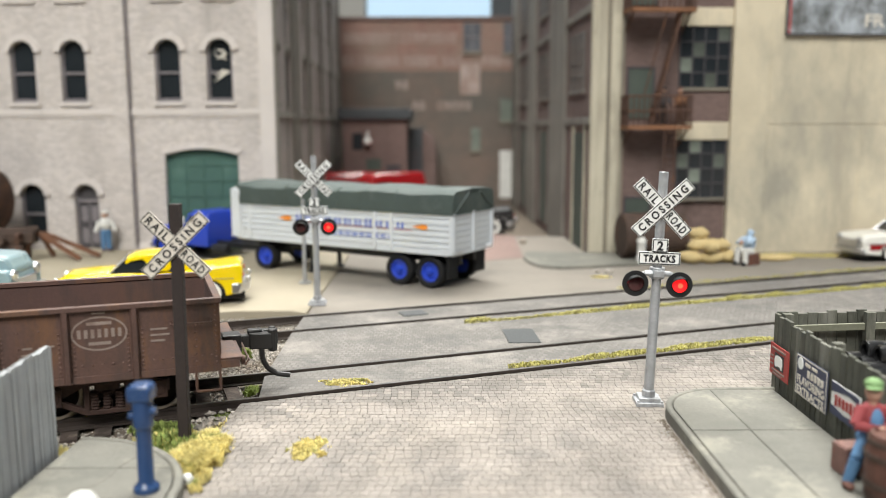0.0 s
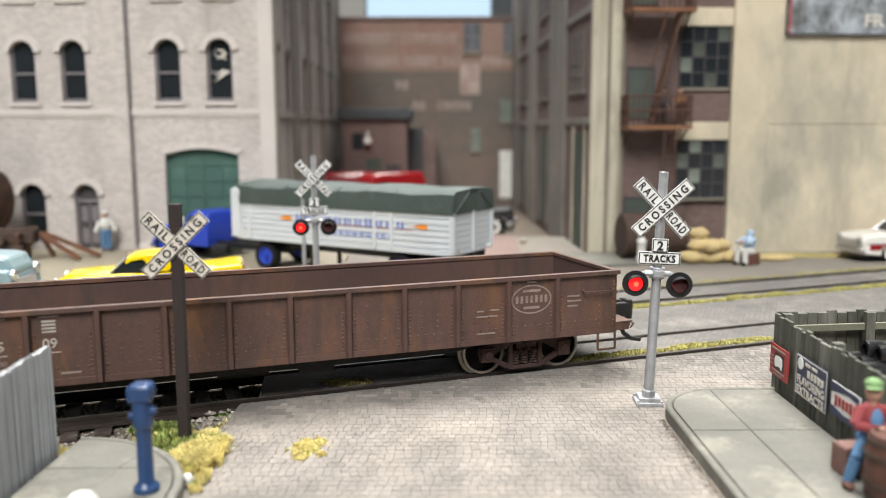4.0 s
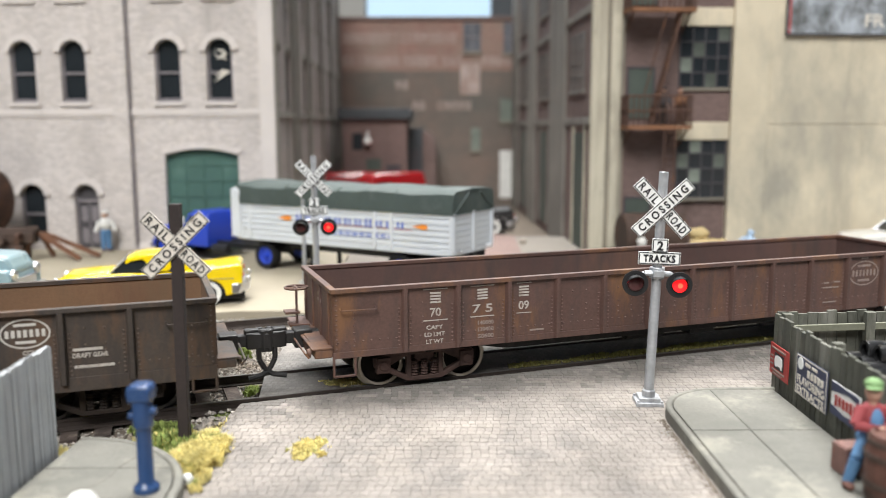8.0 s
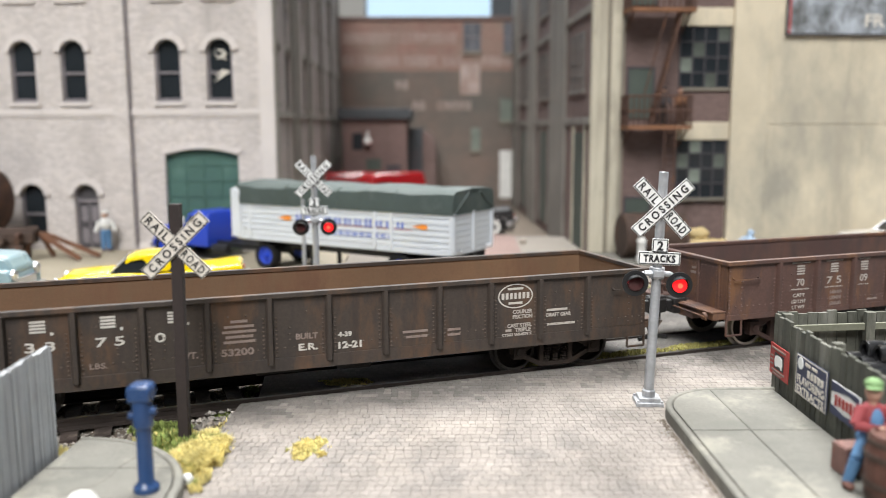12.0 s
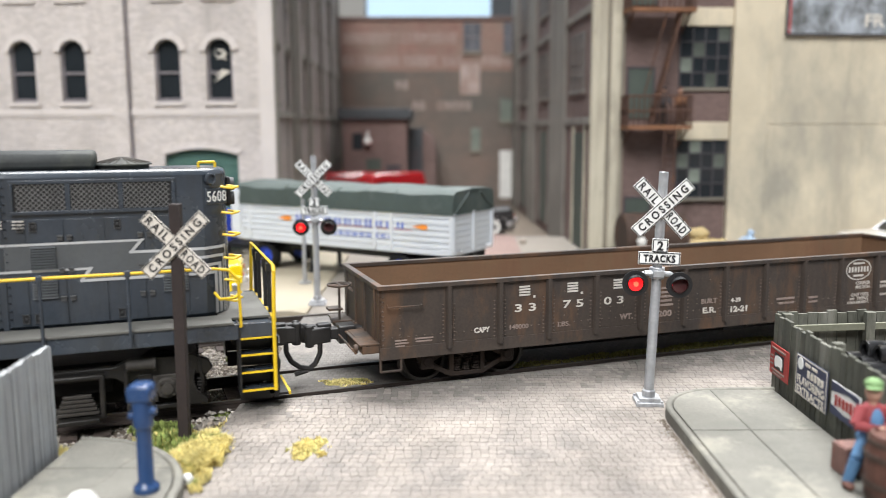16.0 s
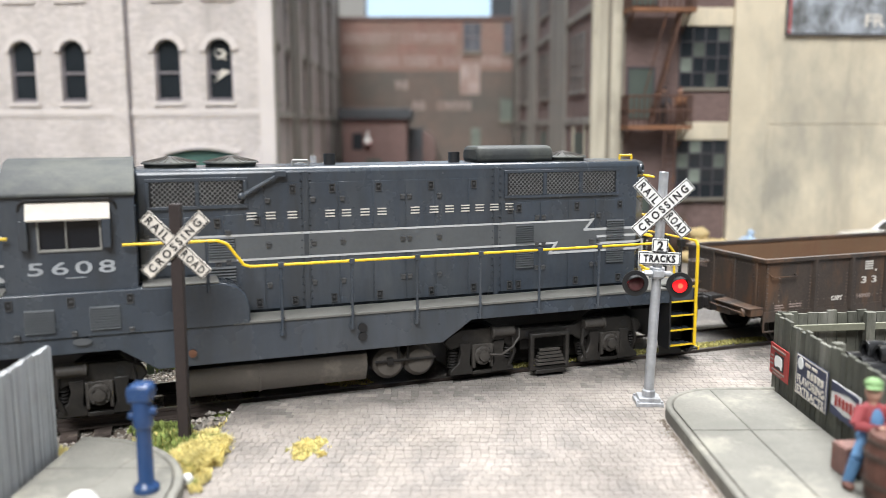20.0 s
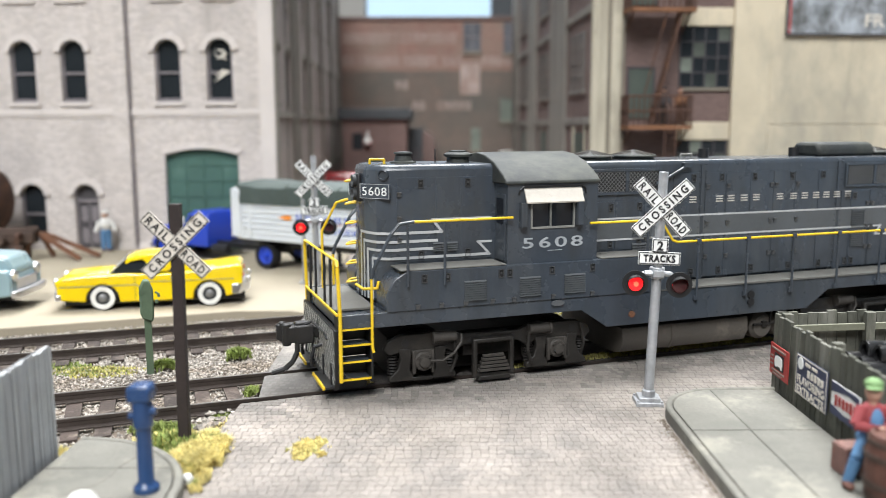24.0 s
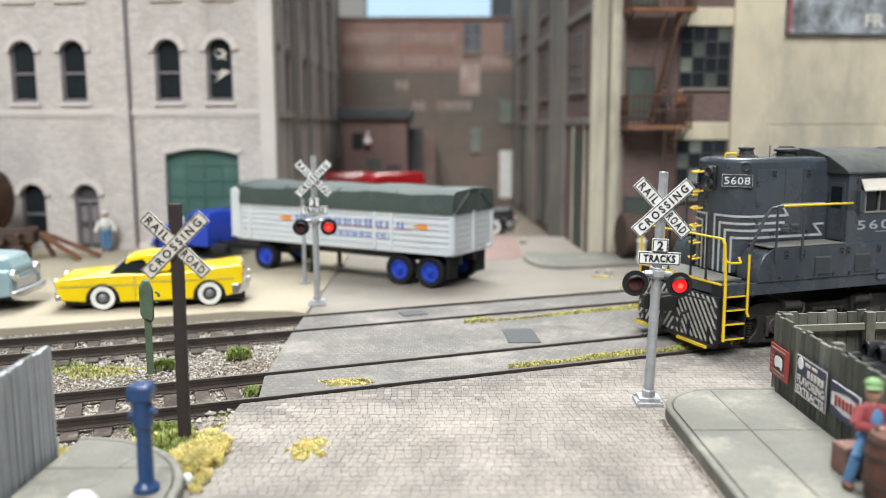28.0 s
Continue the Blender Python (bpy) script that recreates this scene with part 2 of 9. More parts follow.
M_TRUCK_A = mat("brown_painted_truck_frame", (0.062, 0.036, 0.03), 0.7, spec=0.25, var=0.25, scale=150, stain=(0.03, 0.02, 0.017), stain_at=(0.5, 0.72), stain_scale=160)
M_TRUCK_B = mat("dark_brown_truck_frame", (0.03, 0.022, 0.018), 0.7, spec=0.25, var=0.25, scale=150, stain=(0.055, 0.036, 0.025), stain_at=(0.52, 0.74), stain_scale=160)
M_WHEEL = mat("bright_steel_tyre", (0.40, 0.35, 0.29), 0.45, metal=0.55, var=0.1, scale=200)
M_WHEELFACE = mat("dark_rusty_wheel", (0.014, 0.011, 0.009), 0.75, spec=0.15, var=0.2, scale=200)
M_COUPLER = mat("black_coupler_casting", (0.014, 0.013, 0.013), 0.5, var=0.2, scale=200)
M_LETTER = mat("off_white_lettering", (0.54, 0.51, 0.465), 0.7, var=0.08, scale=300, stain=(0.25, 0.2, 0.17), stain_at=(0.6, 0.85), stain_scale=350, bump=0)
M_CABNUM = mat("blue_grey_cab_number_paint", (0.33, 0.35, 0.37), 0.6, var=0.12, scale=300, bump=0)
M_LETTER_MID = mat("dulled_off_white_lettering", (0.44, 0.40, 0.36), 0.7, var=0.1, scale=300, stain=(0.2, 0.15, 0.12), stain_at=(0.5, 0.8), stain_scale=350, bump=0)
M_LETTER_FADED = mat("faded_lettering", (0.25, 0.195, 0.17), 0.75, var=0.1, scale=300, stain=(0.16, 0.1, 0.08), stain_at=(0.5, 0.8), stain_scale=350, bump=0)
M_LOCO = mat("dark_grey_loco_paint", (0.0445, 0.0545, 0.069), 0.27, var=0.14, scale=60, fine=1500, bump=0.00001, stain=(0.064, 0.071, 0.079), stain_at=(0.48, 0.74), stain_scale=80, streak=4, grime=(0.037, 0.042, 0.048), grime_scale=120, grime_streak=6)
# lighter than the body: edge highlights of latches and hinges put into the grey
M_LATCH = mat("highlighted_latch_grey", (0.085, 0.087, 0.09), 0.35, metal=0.4, var=0.2, scale=300, bump=0)
M_LOCO_ROOF = mat("dusty_grey_roof_paint", (0.034, 0.037, 0.037), 0.62, spec=0.25, var=0.25, scale=60, stain=(0.078, 0.08, 0.066), stain_at=(0.48, 0.68), stain_scale=50)
M_LOCO_BAND = mat("lighter_grey_band", (0.086, 0.092, 0.098), 0.45, var=0.12, scale=60, bump=0)
M_DECK = mat("dusty_grey_walkway", (0.13, 0.127, 0.115), 0.85, var=0.15, scale=80)
M_YELLOW = mat("yellow_handrail_paint", (0.75, 0.50, 0.015), 0.45, var=0.06, scale=200, bump=0)
M_GRILLE = mat("etched_metal_grille", (0.24, 0.24, 0.24), 0.4, metal=0.5, var=0.15, scale=300)
M_TANK = mat("dusty_brown_grey_tank", (0.075, 0.065, 0.055), 0.75, var=0.15, scale=60, stain=(0.15, 0.13, 0.105), stain_scale=70)
M_SILVERFLAT = mat("dull_silver", (0.25, 0.247, 0.23), 0.5, metal=0.3, var=0.16, scale=150)
M_WINDOW = mat("dark_window_glass", (0.02, 0.024, 0.028), 0.12, var=0.1, scale=100, bump=0)
M_CABGLASS = mat("dark_cab_glass", (0.009, 0.011, 0.015), 0.06, spec=0.3, var=0.1, scale=100, bump=0)
M_PANE_GREEN = mat("grimy_pale_green_pane", (0.15, 0.17, 0.145), 0.3, var=0.2, scale=150, bump=0, objects=0.5)
M_FRAME_DARK = mat("dark_window_frame_paint", (0.055, 0.05, 0.055), 0.7, var=0.15, scale=150)
M_SASH = mat("mauve_grey_sash_paint", (0.19, 0.17, 0.18), 0.7, var=0.1, scale=150)
M_FIREDOOR = mat("dull_grey_green_door", (0.06, 0.075, 0.062), 0.75, var=0.15, scale=80)
M_GREENDOOR = mat("faded_green_door_paint", (0.05, 0.115, 0.095), 0.7, var=0.15, scale=60, stain=(0.085, 0.15, 0.125), stain_at=(0.55, 0.75), stain_scale=60)
M_RUSTDECK = mat("orange_rust_deck", (0.22, 0.10, 0.05), 0.85, var=0.25, scale=150)
M_RUST = mat("rusty_ironwork", (0.085, 0.042, 0.028), 0.85, var=0.25, scale=150, stain=(0.2, 0.085, 0.035), stain_at=(0.55, 0.7), stain_scale=200)
M_RUSTDARK = mat("dark_rust_machine", (0.065, 0.04, 0.03), 0.85, var=0.3, scale=120, stain=(0.14, 0.06, 0.03), stain_scale=120)
M_YCAR = mat("glossy_yellow_car_paint", (0.83, 0.60, 0.005), 0.2, var=0.02, scale=60, bump=0, coat=0.6)
M_BCAR = mat("pale_grey_blue_car_paint", (0.24, 0.34, 0.37), 0.3, var=0.05, scale=60, bump=0, coat=0.4)
M_RCAR = mat("glossy_red_car_paint", (0.28, 0.008, 0.011), 0.25, var=0.05, scale=60, bump=0, coat=0.4)
M_WCAR = mat("white_car_paint", (0.75, 0.73, 0.68), 0.3, var=0.03, scale=60, bump=0, coat=0.3)
M_CHROME = mat("chrome_trim", (0.62, 0.62, 0.64), 0.34, metal=1.0, var=0.05, scale=200, bump=0)
M_TYRE = mat("black_rubber_tyre", (0.015, 0.015, 0.016), 0.8, spec=0.2, var=0.2, scale=200)
M_WHITEWALL = mat("whitewall_rubber", (0.75, 0.74, 0.70), 0.6, var=0.04, scale=200)
M_BLUE = mat("bright_blue_truck_paint", (0.015, 0.05, 0.42), 0.4, var=0.05, scale=100, bump=0)
M_TRAILER = mat("bright_aluminium_trailer_side", (0.66, 0.69, 0.73), 0.35, metal=0.25, var=0.05, scale=60, bump=0)
M_TARP = mat("dark_green_grey_tarpaulin", (0.05, 0.068, 0.062), 0.7, var=0.12, scale=60, fine=400, bump=0.0002, stain=(0.085, 0.10, 0.093), stain_scale=50)
M_LOGO_BLUE = mat("blue_trailer_marking", (0.07, 0.13, 0.48), 0.5, var=0.05, scale=100, bump=0)
M_LOGO_ORANGE = mat("orange_trailer_marking", (0.75, 0.25, 0.03), 0.5, var=0.05, scale=100, bump=0)
M_LOGO_RED = mat("red_sign_enamel", (0.36, 0.035, 0.03), 0.55, var=0.1, scale=150, stain=(0.5, 0.3, 0.27), stain_at=(0.62, 0.8), stain_scale=250, bump=0)
M_NAVY = mat("navy_sign_enamel", (0.028, 0.036, 0.085), 0.55, var=0.15, scale=150, bump=0, stain=(0.30, 0.29, 0.29), stain_at=(0.63, 0.7), stain_scale=420)
M_HYDRANT = mat("glossy_blue_enamel", (0.022, 0.054, 0.14), 0.26, var=0.12, scale=150, bump=0.00002)
M_GREENSIG = mat("faded_green_signal_paint", (0.085, 0.125, 0.075), 0.7, var=0.15, scale=150)
M_STRAW = mat("straw_coloured_sack", (0.52, 0.40, 0.20), 0.9, var=0.15, scale=120, objects=0.12)
M_WOOD = mat("brown_barrel_wood", (0.12, 0.05, 0.035), 0.7, var=0.2, scale=120, fine=900, objects=0.15)
M_TIMBER = mat("red_brown_timber", (0.17, 0.075, 0.04), 0.8, var=0.25, scale=120, objects=0.2)
M_SLATE = mat("dark_slate_roofing", (0.05, 0.055, 0.06), 0.8, var=0.15, scale=80)
M_IRON = mat("dark_cast_iron_plate", (0.055, 0.058, 0.06), 0.6, metal=0.3, var=0.2, scale=200, bump=0.00005)
M_SKY = mat("pale_sky_backdrop", (0.52, 0.70, 0.87), 1.0, var=0.02, scale=2, bump=0, emit=0.2)
M_BACK = mat("dim_room_backdrop", (0.30, 0.29, 0.27), 1.0, var=0.05, scale=4, bump=0)
M_FADEDPAINT = mat("faded_white_wall_lettering", (0.36, 0.285, 0.255), 0.9, var=0.2, scale=60, stain=(0.2, 0.115, 0.09), stain_at=(0.45, 0.75), stain_scale=80, bump=0)
M_BILLBOARD = mat("weathered_painted_billboard", (0.10, 0.108, 0.108), 0.7, var=0.35, scale=50, stain=(0.40, 0.43, 0.47), stain_at=(0.40, 0.60), stain_scale=50, grime=(0.05, 0.045, 0.035), grime_scale=90, grime_streak=2)
M_SKIN = mat("flesh_coloured_figurine_paint", (0.42, 0.25, 0.185), 0.7, var=0.1, scale=200, bump=0)
M_FIGRED = mat("red_figurine_paint", (0.26, 0.045, 0.05), 0.75, var=0.15, scale=200)
M_FIGBLUE = mat("denim_blue_figurine_paint", (0.09, 0.20, 0.36), 0.75, var=0.15, scale=200)
M_FIGGREEN = mat("green_figurine_paint", (0.16, 0.27, 0.11), 0.75, var=0.15, scale=200)
M_FIGWHITE = mat("white_figurine_paint", (0.62, 0.61, 0.58), 0.75, var=0.1, scale=200)
M_FIGPALE = mat("pale_blue_figurine_paint", (0.36, 0.47, 0.60), 0.75, var=0.1, scale=200)
# the pale blotches are the shiny pipes' highlights, put into the colour
M_PIPE = mat("black_iron_with_painted_highlights", (0.014, 0.014, 0.015), 0.32, var=0.2, scale=150, stain=(0.28, 0.28, 0.29), stain_at=(0.60, 0.72), stain_scale=260, bump=0.0001)
M_PINKCRATE = mat("dull_pinkish_wood", (0.22, 0.115, 0.095), 0.8, var=0.2, scale=150, fine=900)
M_ZEBRA = mat("dirty_white_stripe_paint", (0.55, 0.54, 0.50), 0.6, var=0.1, scale=200, stain=(0.14, 0.12, 0.1), stain_at=(0.5, 0.75), stain_scale=220, bump=0)
# ---- mesh helpers, in millimetres ----
class G:
    """Collects the vertices and faces of one mesh."""

    def __init__(self):
        self.v, self.f, self.mi = [], [], []
        self.slot = 0

    def add(self, verts, faces):
        o = len(self.v)
        self.v += [tuple(p) for p in verts]
        self.f += [tuple(i + o for i in f) for f in faces]
        self.mi += [self.slot] * len(faces)
        return self

    def box(self, x0, x1, y0, y1, z0, z1):
        x0, x1, y0, y1, z0, z1 = min(x0, x1), max(x0, x1), min(y0, y1), max(y0, y1), min(z0, z1), max(z0, z1)
        return self.add([(x0, y0, z0), (x1, y0, z0), (x1, y1, z0), (x0, y1, z0), (x0, y0, z1), (x1, y0, z1), (x1, y1, z1), (x0, y1, z1)],
                        [(0, 3, 2, 1), (4, 5, 6, 7), (0, 1, 5, 4), (1, 2, 6, 5), (2, 3, 7, 6), (3, 0, 4, 7)])

    def mbox(self, m, dx, dy, dz):
        """A box of that size, centred on the matrix m (millimetres)."""
        pts = [m @ Vector((sx * dx / 2, sy * dy / 2, sz * dz / 2)) for sz in (-1, 1) for sx, sy in ((-1, -1), (1, -1), (1, 1), (-1, 1))]
        return self.add(pts, [(0, 3, 2, 1), (4, 5, 6, 7), (0, 1, 5, 4), (1, 2, 6, 5), (2, 3, 7, 6), (3, 0, 4, 7)])

    def prism(self, poly, axis, a, b):
        """A polygon drawn out along an axis: 'x' takes (y, z), 'y' takes (x, z), 'z' takes (x, y)."""
        n = len(poly)
        put = {"x": lambda p, t: (t, p[0], p[1]), "y": lambda p, t: (p[0], t, p[1]), "z": lambda p, t: (p[0], p[1], t)}[axis]
        area = sum(poly[i][0] * poly[(i + 1) % n][1] - poly[(i + 1) % n][0] * poly[i][1] for i in range(n))
        if (area < 0) != (axis == "y"):
            poly = poly[::-1]
        a, b = min(a, b), max(a, b)
        return self.add([put(p, a) for p in poly] + [put(p, b) for p in poly],
                        [tuple(range(n))[::-1], tuple(range(n, 2 * n))] + [(i, (i + 1) % n, n + (i + 1) % n, n + i) for i in range(n)])

    def cyl(self, p, q, r, r2=None, n=12, cap=True):
        p, q = Vector(p), Vector(q)
        r2 = r if r2 is None else r2
        d = (q - p).normalized()
        e = d.orthogonal().normalized()
        g = d.cross(e)
        ring = [(e * math.cos(2 * math.pi * i / n) + g * math.sin(2 * math.pi * i / n)) for i in range(n)]
        fs = [(i, (i + 1) % n, n + (i + 1) % n, n + i) for i in range(n)]
        if cap:
            fs += [tuple(range(n))[::-1], tuple(range(n, 2 * n))]
        return self.add([p + c * r for c in ring] + [q + c * r2 for c in ring], fs)

    def tube(self, pts, r, n=6):
        for a, b in zip(pts, pts[1:]):
            self.cyl(a, b, r, n=n)
        return self

    def lathe(self, profile, n=16, origin=(0, 0, 0), axis="z", ring=False):
        """A profile of (radius, height) turned about an axis through origin; ring: the profile is closed, with a hole in the middle."""
        o = Vector(origin)
        vs, fs, k = [], [], len(profile)
        for i in range(n):
            c, s = math.cos(2 * math.pi * i / n), math.sin(2 * math.pi * i / n)
            for r, h in profile:
                vs.append(o + Vector({"z": (r * c, r * s, h), "y": (r * s, h, r * c), "x": (h, r * c, r * s)}[axis]))
        for i in range(n):
            j = (i + 1) % n
            for a in range(k - 1):
                fs.append((i * k + a, j * k + a, j * k + a + 1, i * k + a + 1))
            if ring:
                fs.append((i * k + k - 1, j * k + k - 1, j * k, i * k))
        if not ring:
            fs.append(tuple(i * k for i in range(n))[::-1])
            fs.append(tuple(i * k + k - 1 for i in range(n)))
        return self.add(vs, fs)

    def ball(self, c, rx, ry=None, rz=None, n=10, m=6):
        ry, rz = rx if ry is None else ry, rx if rz is None else rz
        c = Vector(c)
        vs = [c + Vector((0, 0, -rz))]
        for j in range(1, m):
            a = -math.pi / 2 + math.pi * j / m
            for i in range(n):
                b = 2 * math.pi * i / n
                vs.append(c + Vector((rx * math.cos(a) * math.cos(b), ry * math.cos(a) * math.sin(b), rz * math.sin(a))))
        vs.append(c + Vector((0, 0, rz)))
        fs = [(0, 1 + (i + 1) % n, 1 + i) for i in range(n)]
        for j in range(m - 2):
            for i in range(n):
                a, b = 1 + j * n + i, 1 + j * n + (i + 1) % n
                fs.append((a, b, b + n, a + n))
        t = len(vs) - 1
        fs += [(t, 1 + (m - 2) * n + i, 1 + (m - 2) * n + (i + 1) % n) for i in range(n)]
        return self.add(vs, fs)

    def ring_box(self, x0, x1, z0, z1, t, y0, y1):
        """A rectangular ring in the xz plane."""
        pts = [(x0, z0), (x1, z0), (x1, z1), (x0, z1), (x0 + t, z0 + t), (x1 - t, z0 + t), (x1 - t, z1 - t), (x0 + t, z1 - t)]
        vs = [(a, y0, b) for a, b in pts] + [(a, y1, b) for a, b in pts]
        fs = []
        for i in range(4):
            j = (i + 1) % 4
            fs += [(i, j, 4 + j, 4 + i), (8 + i, 12 + i, 12 + j, 8 + j), (i, 8 + i, 8 + j, j), (4 + i, 4 + j, 12 + j, 12 + i)]
        return self.add(vs, fs)

    def loft(self, sections, closed=True, cap=True):
        """A skin over rings of points, all of one count."""
        n = len(sections[0])
        vs = [p for s in sections for p in s]
        fs = []
        for k in range(len(sections) - 1):
            for i in range(n if closed else n - 1):
                a, b = k * n + i, k * n + (i + 1) % n
                fs.append((a, b, b + n, a + n))
        if cap:
            fs += [tuple(range(n))[::-1], tuple(range(len(vs) - n, len(vs)))]
        return self.add(vs, fs)


def mesh_of(g, name, mats, smooth=35):
    me = bpy.data.meshes.new(name)
    me.from_pydata([(x * MM, y * MM, z * MM) for x, y, z in g.v], [], g.f)
    for m in mats if isinstance(mats, (list, tuple)) else [mats]:
        me.materials.append(m)
    if any(g.mi):
        me.polygons.foreach_set("material_index", g.mi)
    if smooth:
        me.polygons.foreach_set("use_smooth", [True] * len(me.polygons))
        me.set_sharp_from_angle(angle=radians(smooth))
    me.update()
    return me


def recalc(me):
    bm = bmesh.new()
    bm.from_mesh(me)
    bmesh.ops.recalc_face_normals(bm, faces=bm.faces)
    bm.to_mesh(me)
    bm.free()


def part(name, g, mats, parent=None, label="", bevel=0.0, m=None, smooth=35, fix=True):
    """One mesh object under a thing or a part."""
    me = mesh_of(g, name, mats, smooth) if isinstance(g, G) else g
    if fix and isinstance(g, G) and len(g.f) < 20000:
        recalc(me)
    ob = new(name, me)
    if parent:
        ob.parent = parent
    if m:
        ob.matrix_basis = m
    if bevel:
        b = ob.modifiers.new("edge", "BEVEL")
        b.width, b.segments, b.limit_method, b.angle_limit = bevel * MM, 2, "ANGLE", radians(40)
        b.use_clamp_overlap = True
    return tagged(ob, label) if label else ob


def thing(name, label, category, m=None, group="", kind=""):
    ob = new(name)
    ob.empty_display_size = 0.005
    if m:
        ob.matrix_basis = m
    return tagged(ob, label, category, group, kind)


def solid(name, g, mats, label, category, m=None, group="", kind="", bevel=0.0, smooth=35):
    """A thing of one mesh."""
    return tagged(part(name, g, mats, None, "", bevel, m, smooth), label, category, group, kind)


def structure(name, g, mats, label, bevel=0.0, m=None, smooth=35):
    return tagged(part(name, g, mats, None, "", bevel, m, smooth), label, "", "", "structure")


def text(words, size, mat_, parent, m, width=None, name="lettering", bold=0.0, depth=0.06, squeeze=1.0, spacing=1.0, label=""):
    """Words in the built-in font, centred on the pose m, facing its +z; size: the capitals' height; width: the whole width."""
    cu = bpy.data.curves.new(name, "FONT")
    cu.body, cu.size, cu.align_x, cu.align_y = words, size / 0.69 * MM, "CENTER", "CENTER"
    cu.extrude, cu.offset, cu.resolution_u, cu.space_character = depth * MM, bold * MM, 3, spacing
    tmp = new("words", cu)
    bpy.context.view_layer.update()
    me = bpy.data.meshes.new_from_object(tmp.evaluated_get(bpy.context.evaluated_depsgraph_get()))
    bpy.data.objects.remove(tmp)
    xs = [v.co.x for v in me.vertices]
    ys = [v.co.y for v in me.vertices]
    k = (width * MM / (max(xs) - min(xs))) if width else squeeze
    cx, cy = (max(xs) + min(xs)) / 2, (max(ys) + min(ys)) / 2
    for v in me.vertices:
        v.co.x, v.co.y = (v.co.x - cx) * k, v.co.y - cy
    me.materials.clear()
    me.materials.append(mat_)
    ob = new(name, me)
    ob.parent, ob.matrix_basis = parent, m
    return tagged(ob, label) if label else ob


def bars(rows, mat_, parent, m, name="marking", depth=0.06, label=""):
    """Plain bars for writing: rows of (x, y, width, height) on the pose m."""
    g = G()
    for x, y, w, h in rows:
        g.box(x - w / 2, x + w / 2, y - h / 2, y + h / 2, -depth, depth)
    return part(name, g, mat_, parent, label, m=m, smooth=0)


FRONT = (90, 0, 0)   # lettering on a side that faces -y
# ---- the ground and the tracks ----
ANGLE = 19.8
TRACK = at(0, 187.14, 0, 0, 0, ANGLE)
BACK_TRACK = at(0, 245.6, 0, 0, 0, 20.1)
CA, SA = math.cos(radians(ANGLE)), math.sin(radians(ANGLE))


def line_y(x, v, d=187.14):
    """The y of the line along the track at the side offset v, at that x."""
    return d + (x * SA + v) / CA


ground = structure("ground", G().add([(-1500, -1200, -6), (1500, -1200, -6), (1500, 1800, -6), (-1500, 1800, -6)], [(0, 1, 2, 3)]), M_DIRT,
                   "brown gritty layout ground board")
structure("ballast_bed", G().prism([(-330, 30), (-41, 30), (-41, line_y(-41, 79)), (-330, line_y(-330, 82))], "z", -6, -3.1), M_DIRT,
          "gritty grey-brown trackside ground")
# paved surfaces, butted against the rails
road_near = structure("road", G().prism([(-41, 30), (330, 30), (330, line_y(330, -9.7)), (-41, line_y(-41, -9.7))], "z", -5.9, -0.75), M_JOINT,
                      "road of small worn stone pavers")
structure("crossing_panel", G().prism([(-38, line_y(-38, -7.6)), (330, line_y(330, -7.6)), (330, line_y(330, 7.6)), (-40, line_y(-40, 7.6))], "z", -5.9, -0.35),
          M_CROSSING, "grey sett paving between the rails", bevel=0.3)
structure("crossing_panel", G().prism([(-40, line_y(-40, 9.7)), (330, line_y(330, 9.7)), (330, line_y(330, -9.7, 245.6)), (-41, line_y(-41, -9.7, 245.6))], "z", -5.9, -0.35),
          M_CROSSING, "grey sett paving between the two tracks", bevel=0.3)
structure("crossing_panel", G().prism([(-41, line_y(-41, -7.6, 245.6)), (330, line_y(330, -7.6, 245.6)), (330, line_y(330, 7.6, 245.6)), (-41, line_y(-41, 7.6, 245.6))], "z", -5.9, -0.4),
          M_CROSSING, "grey sett paving between the far rails", bevel=0.3)
structure("road", G().prism([(-40.5, line_y(-40.5, 9.7, 245.6)), (330, line_y(330, 9.7, 245.6)), (330, 420), (33, 420), (33, 720), (-75, 720), (-75, 420), (-40.5, 380)], "z", -5.9, -0.4),
          M_ROAD, "worn grey asphalt street and alley", bevel=0.3)
structure("pavement", G().prism([(-330, line_y(-330, 22.5, 245.6)), (-62, line_y(-62, 22.5, 245.6)), (-46, line_y(-46, 17, 245.6)), (-40.8, line_y(-40.8, 12, 245.6)), (-40.8, 380), (-75, 420), (-330, 420)], "z", -5.9, -0.2),
          M_SAND, "pale tan concrete parking lot", bevel=0.3)
structure("road_patch", G().prism([(6, 338), (34, 350), (36, 420), (-10, 470), (-20, 400)], "z", -1, -0.25), M_REDROAD, "reddish brick patch in the alley mouth")
corner = [(36 + 0.0, 360), (33.5, 345), (34.5, 334), (38, 324), (46, 320), (60, 323), (96, 334), (100, 357), (63, 357)]
structure("pavement", G().prism(corner, "z", -5.9, 0.9), M_SIDEWALK, "grey concrete corner sidewalk by the warehouse", bevel=0.4)


def rail_profile(y0):
    return [(y0 - 1.1, -2.2), (y0 + 1.1, -2.2), (y0 + 1.1, -1.9), (y0 + 0.3, -1.6), (y0 + 0.3, -0.7), (y0 + 0.45, -0.55), (y0 + 0.45, -0.02), (y0 - 0.45, -0.02), (y0 - 0.45, -0.55),
            (y0 - 0.3, -0.7), (y0 - 0.3, -1.6), (y0 - 1.1, -1.9)]


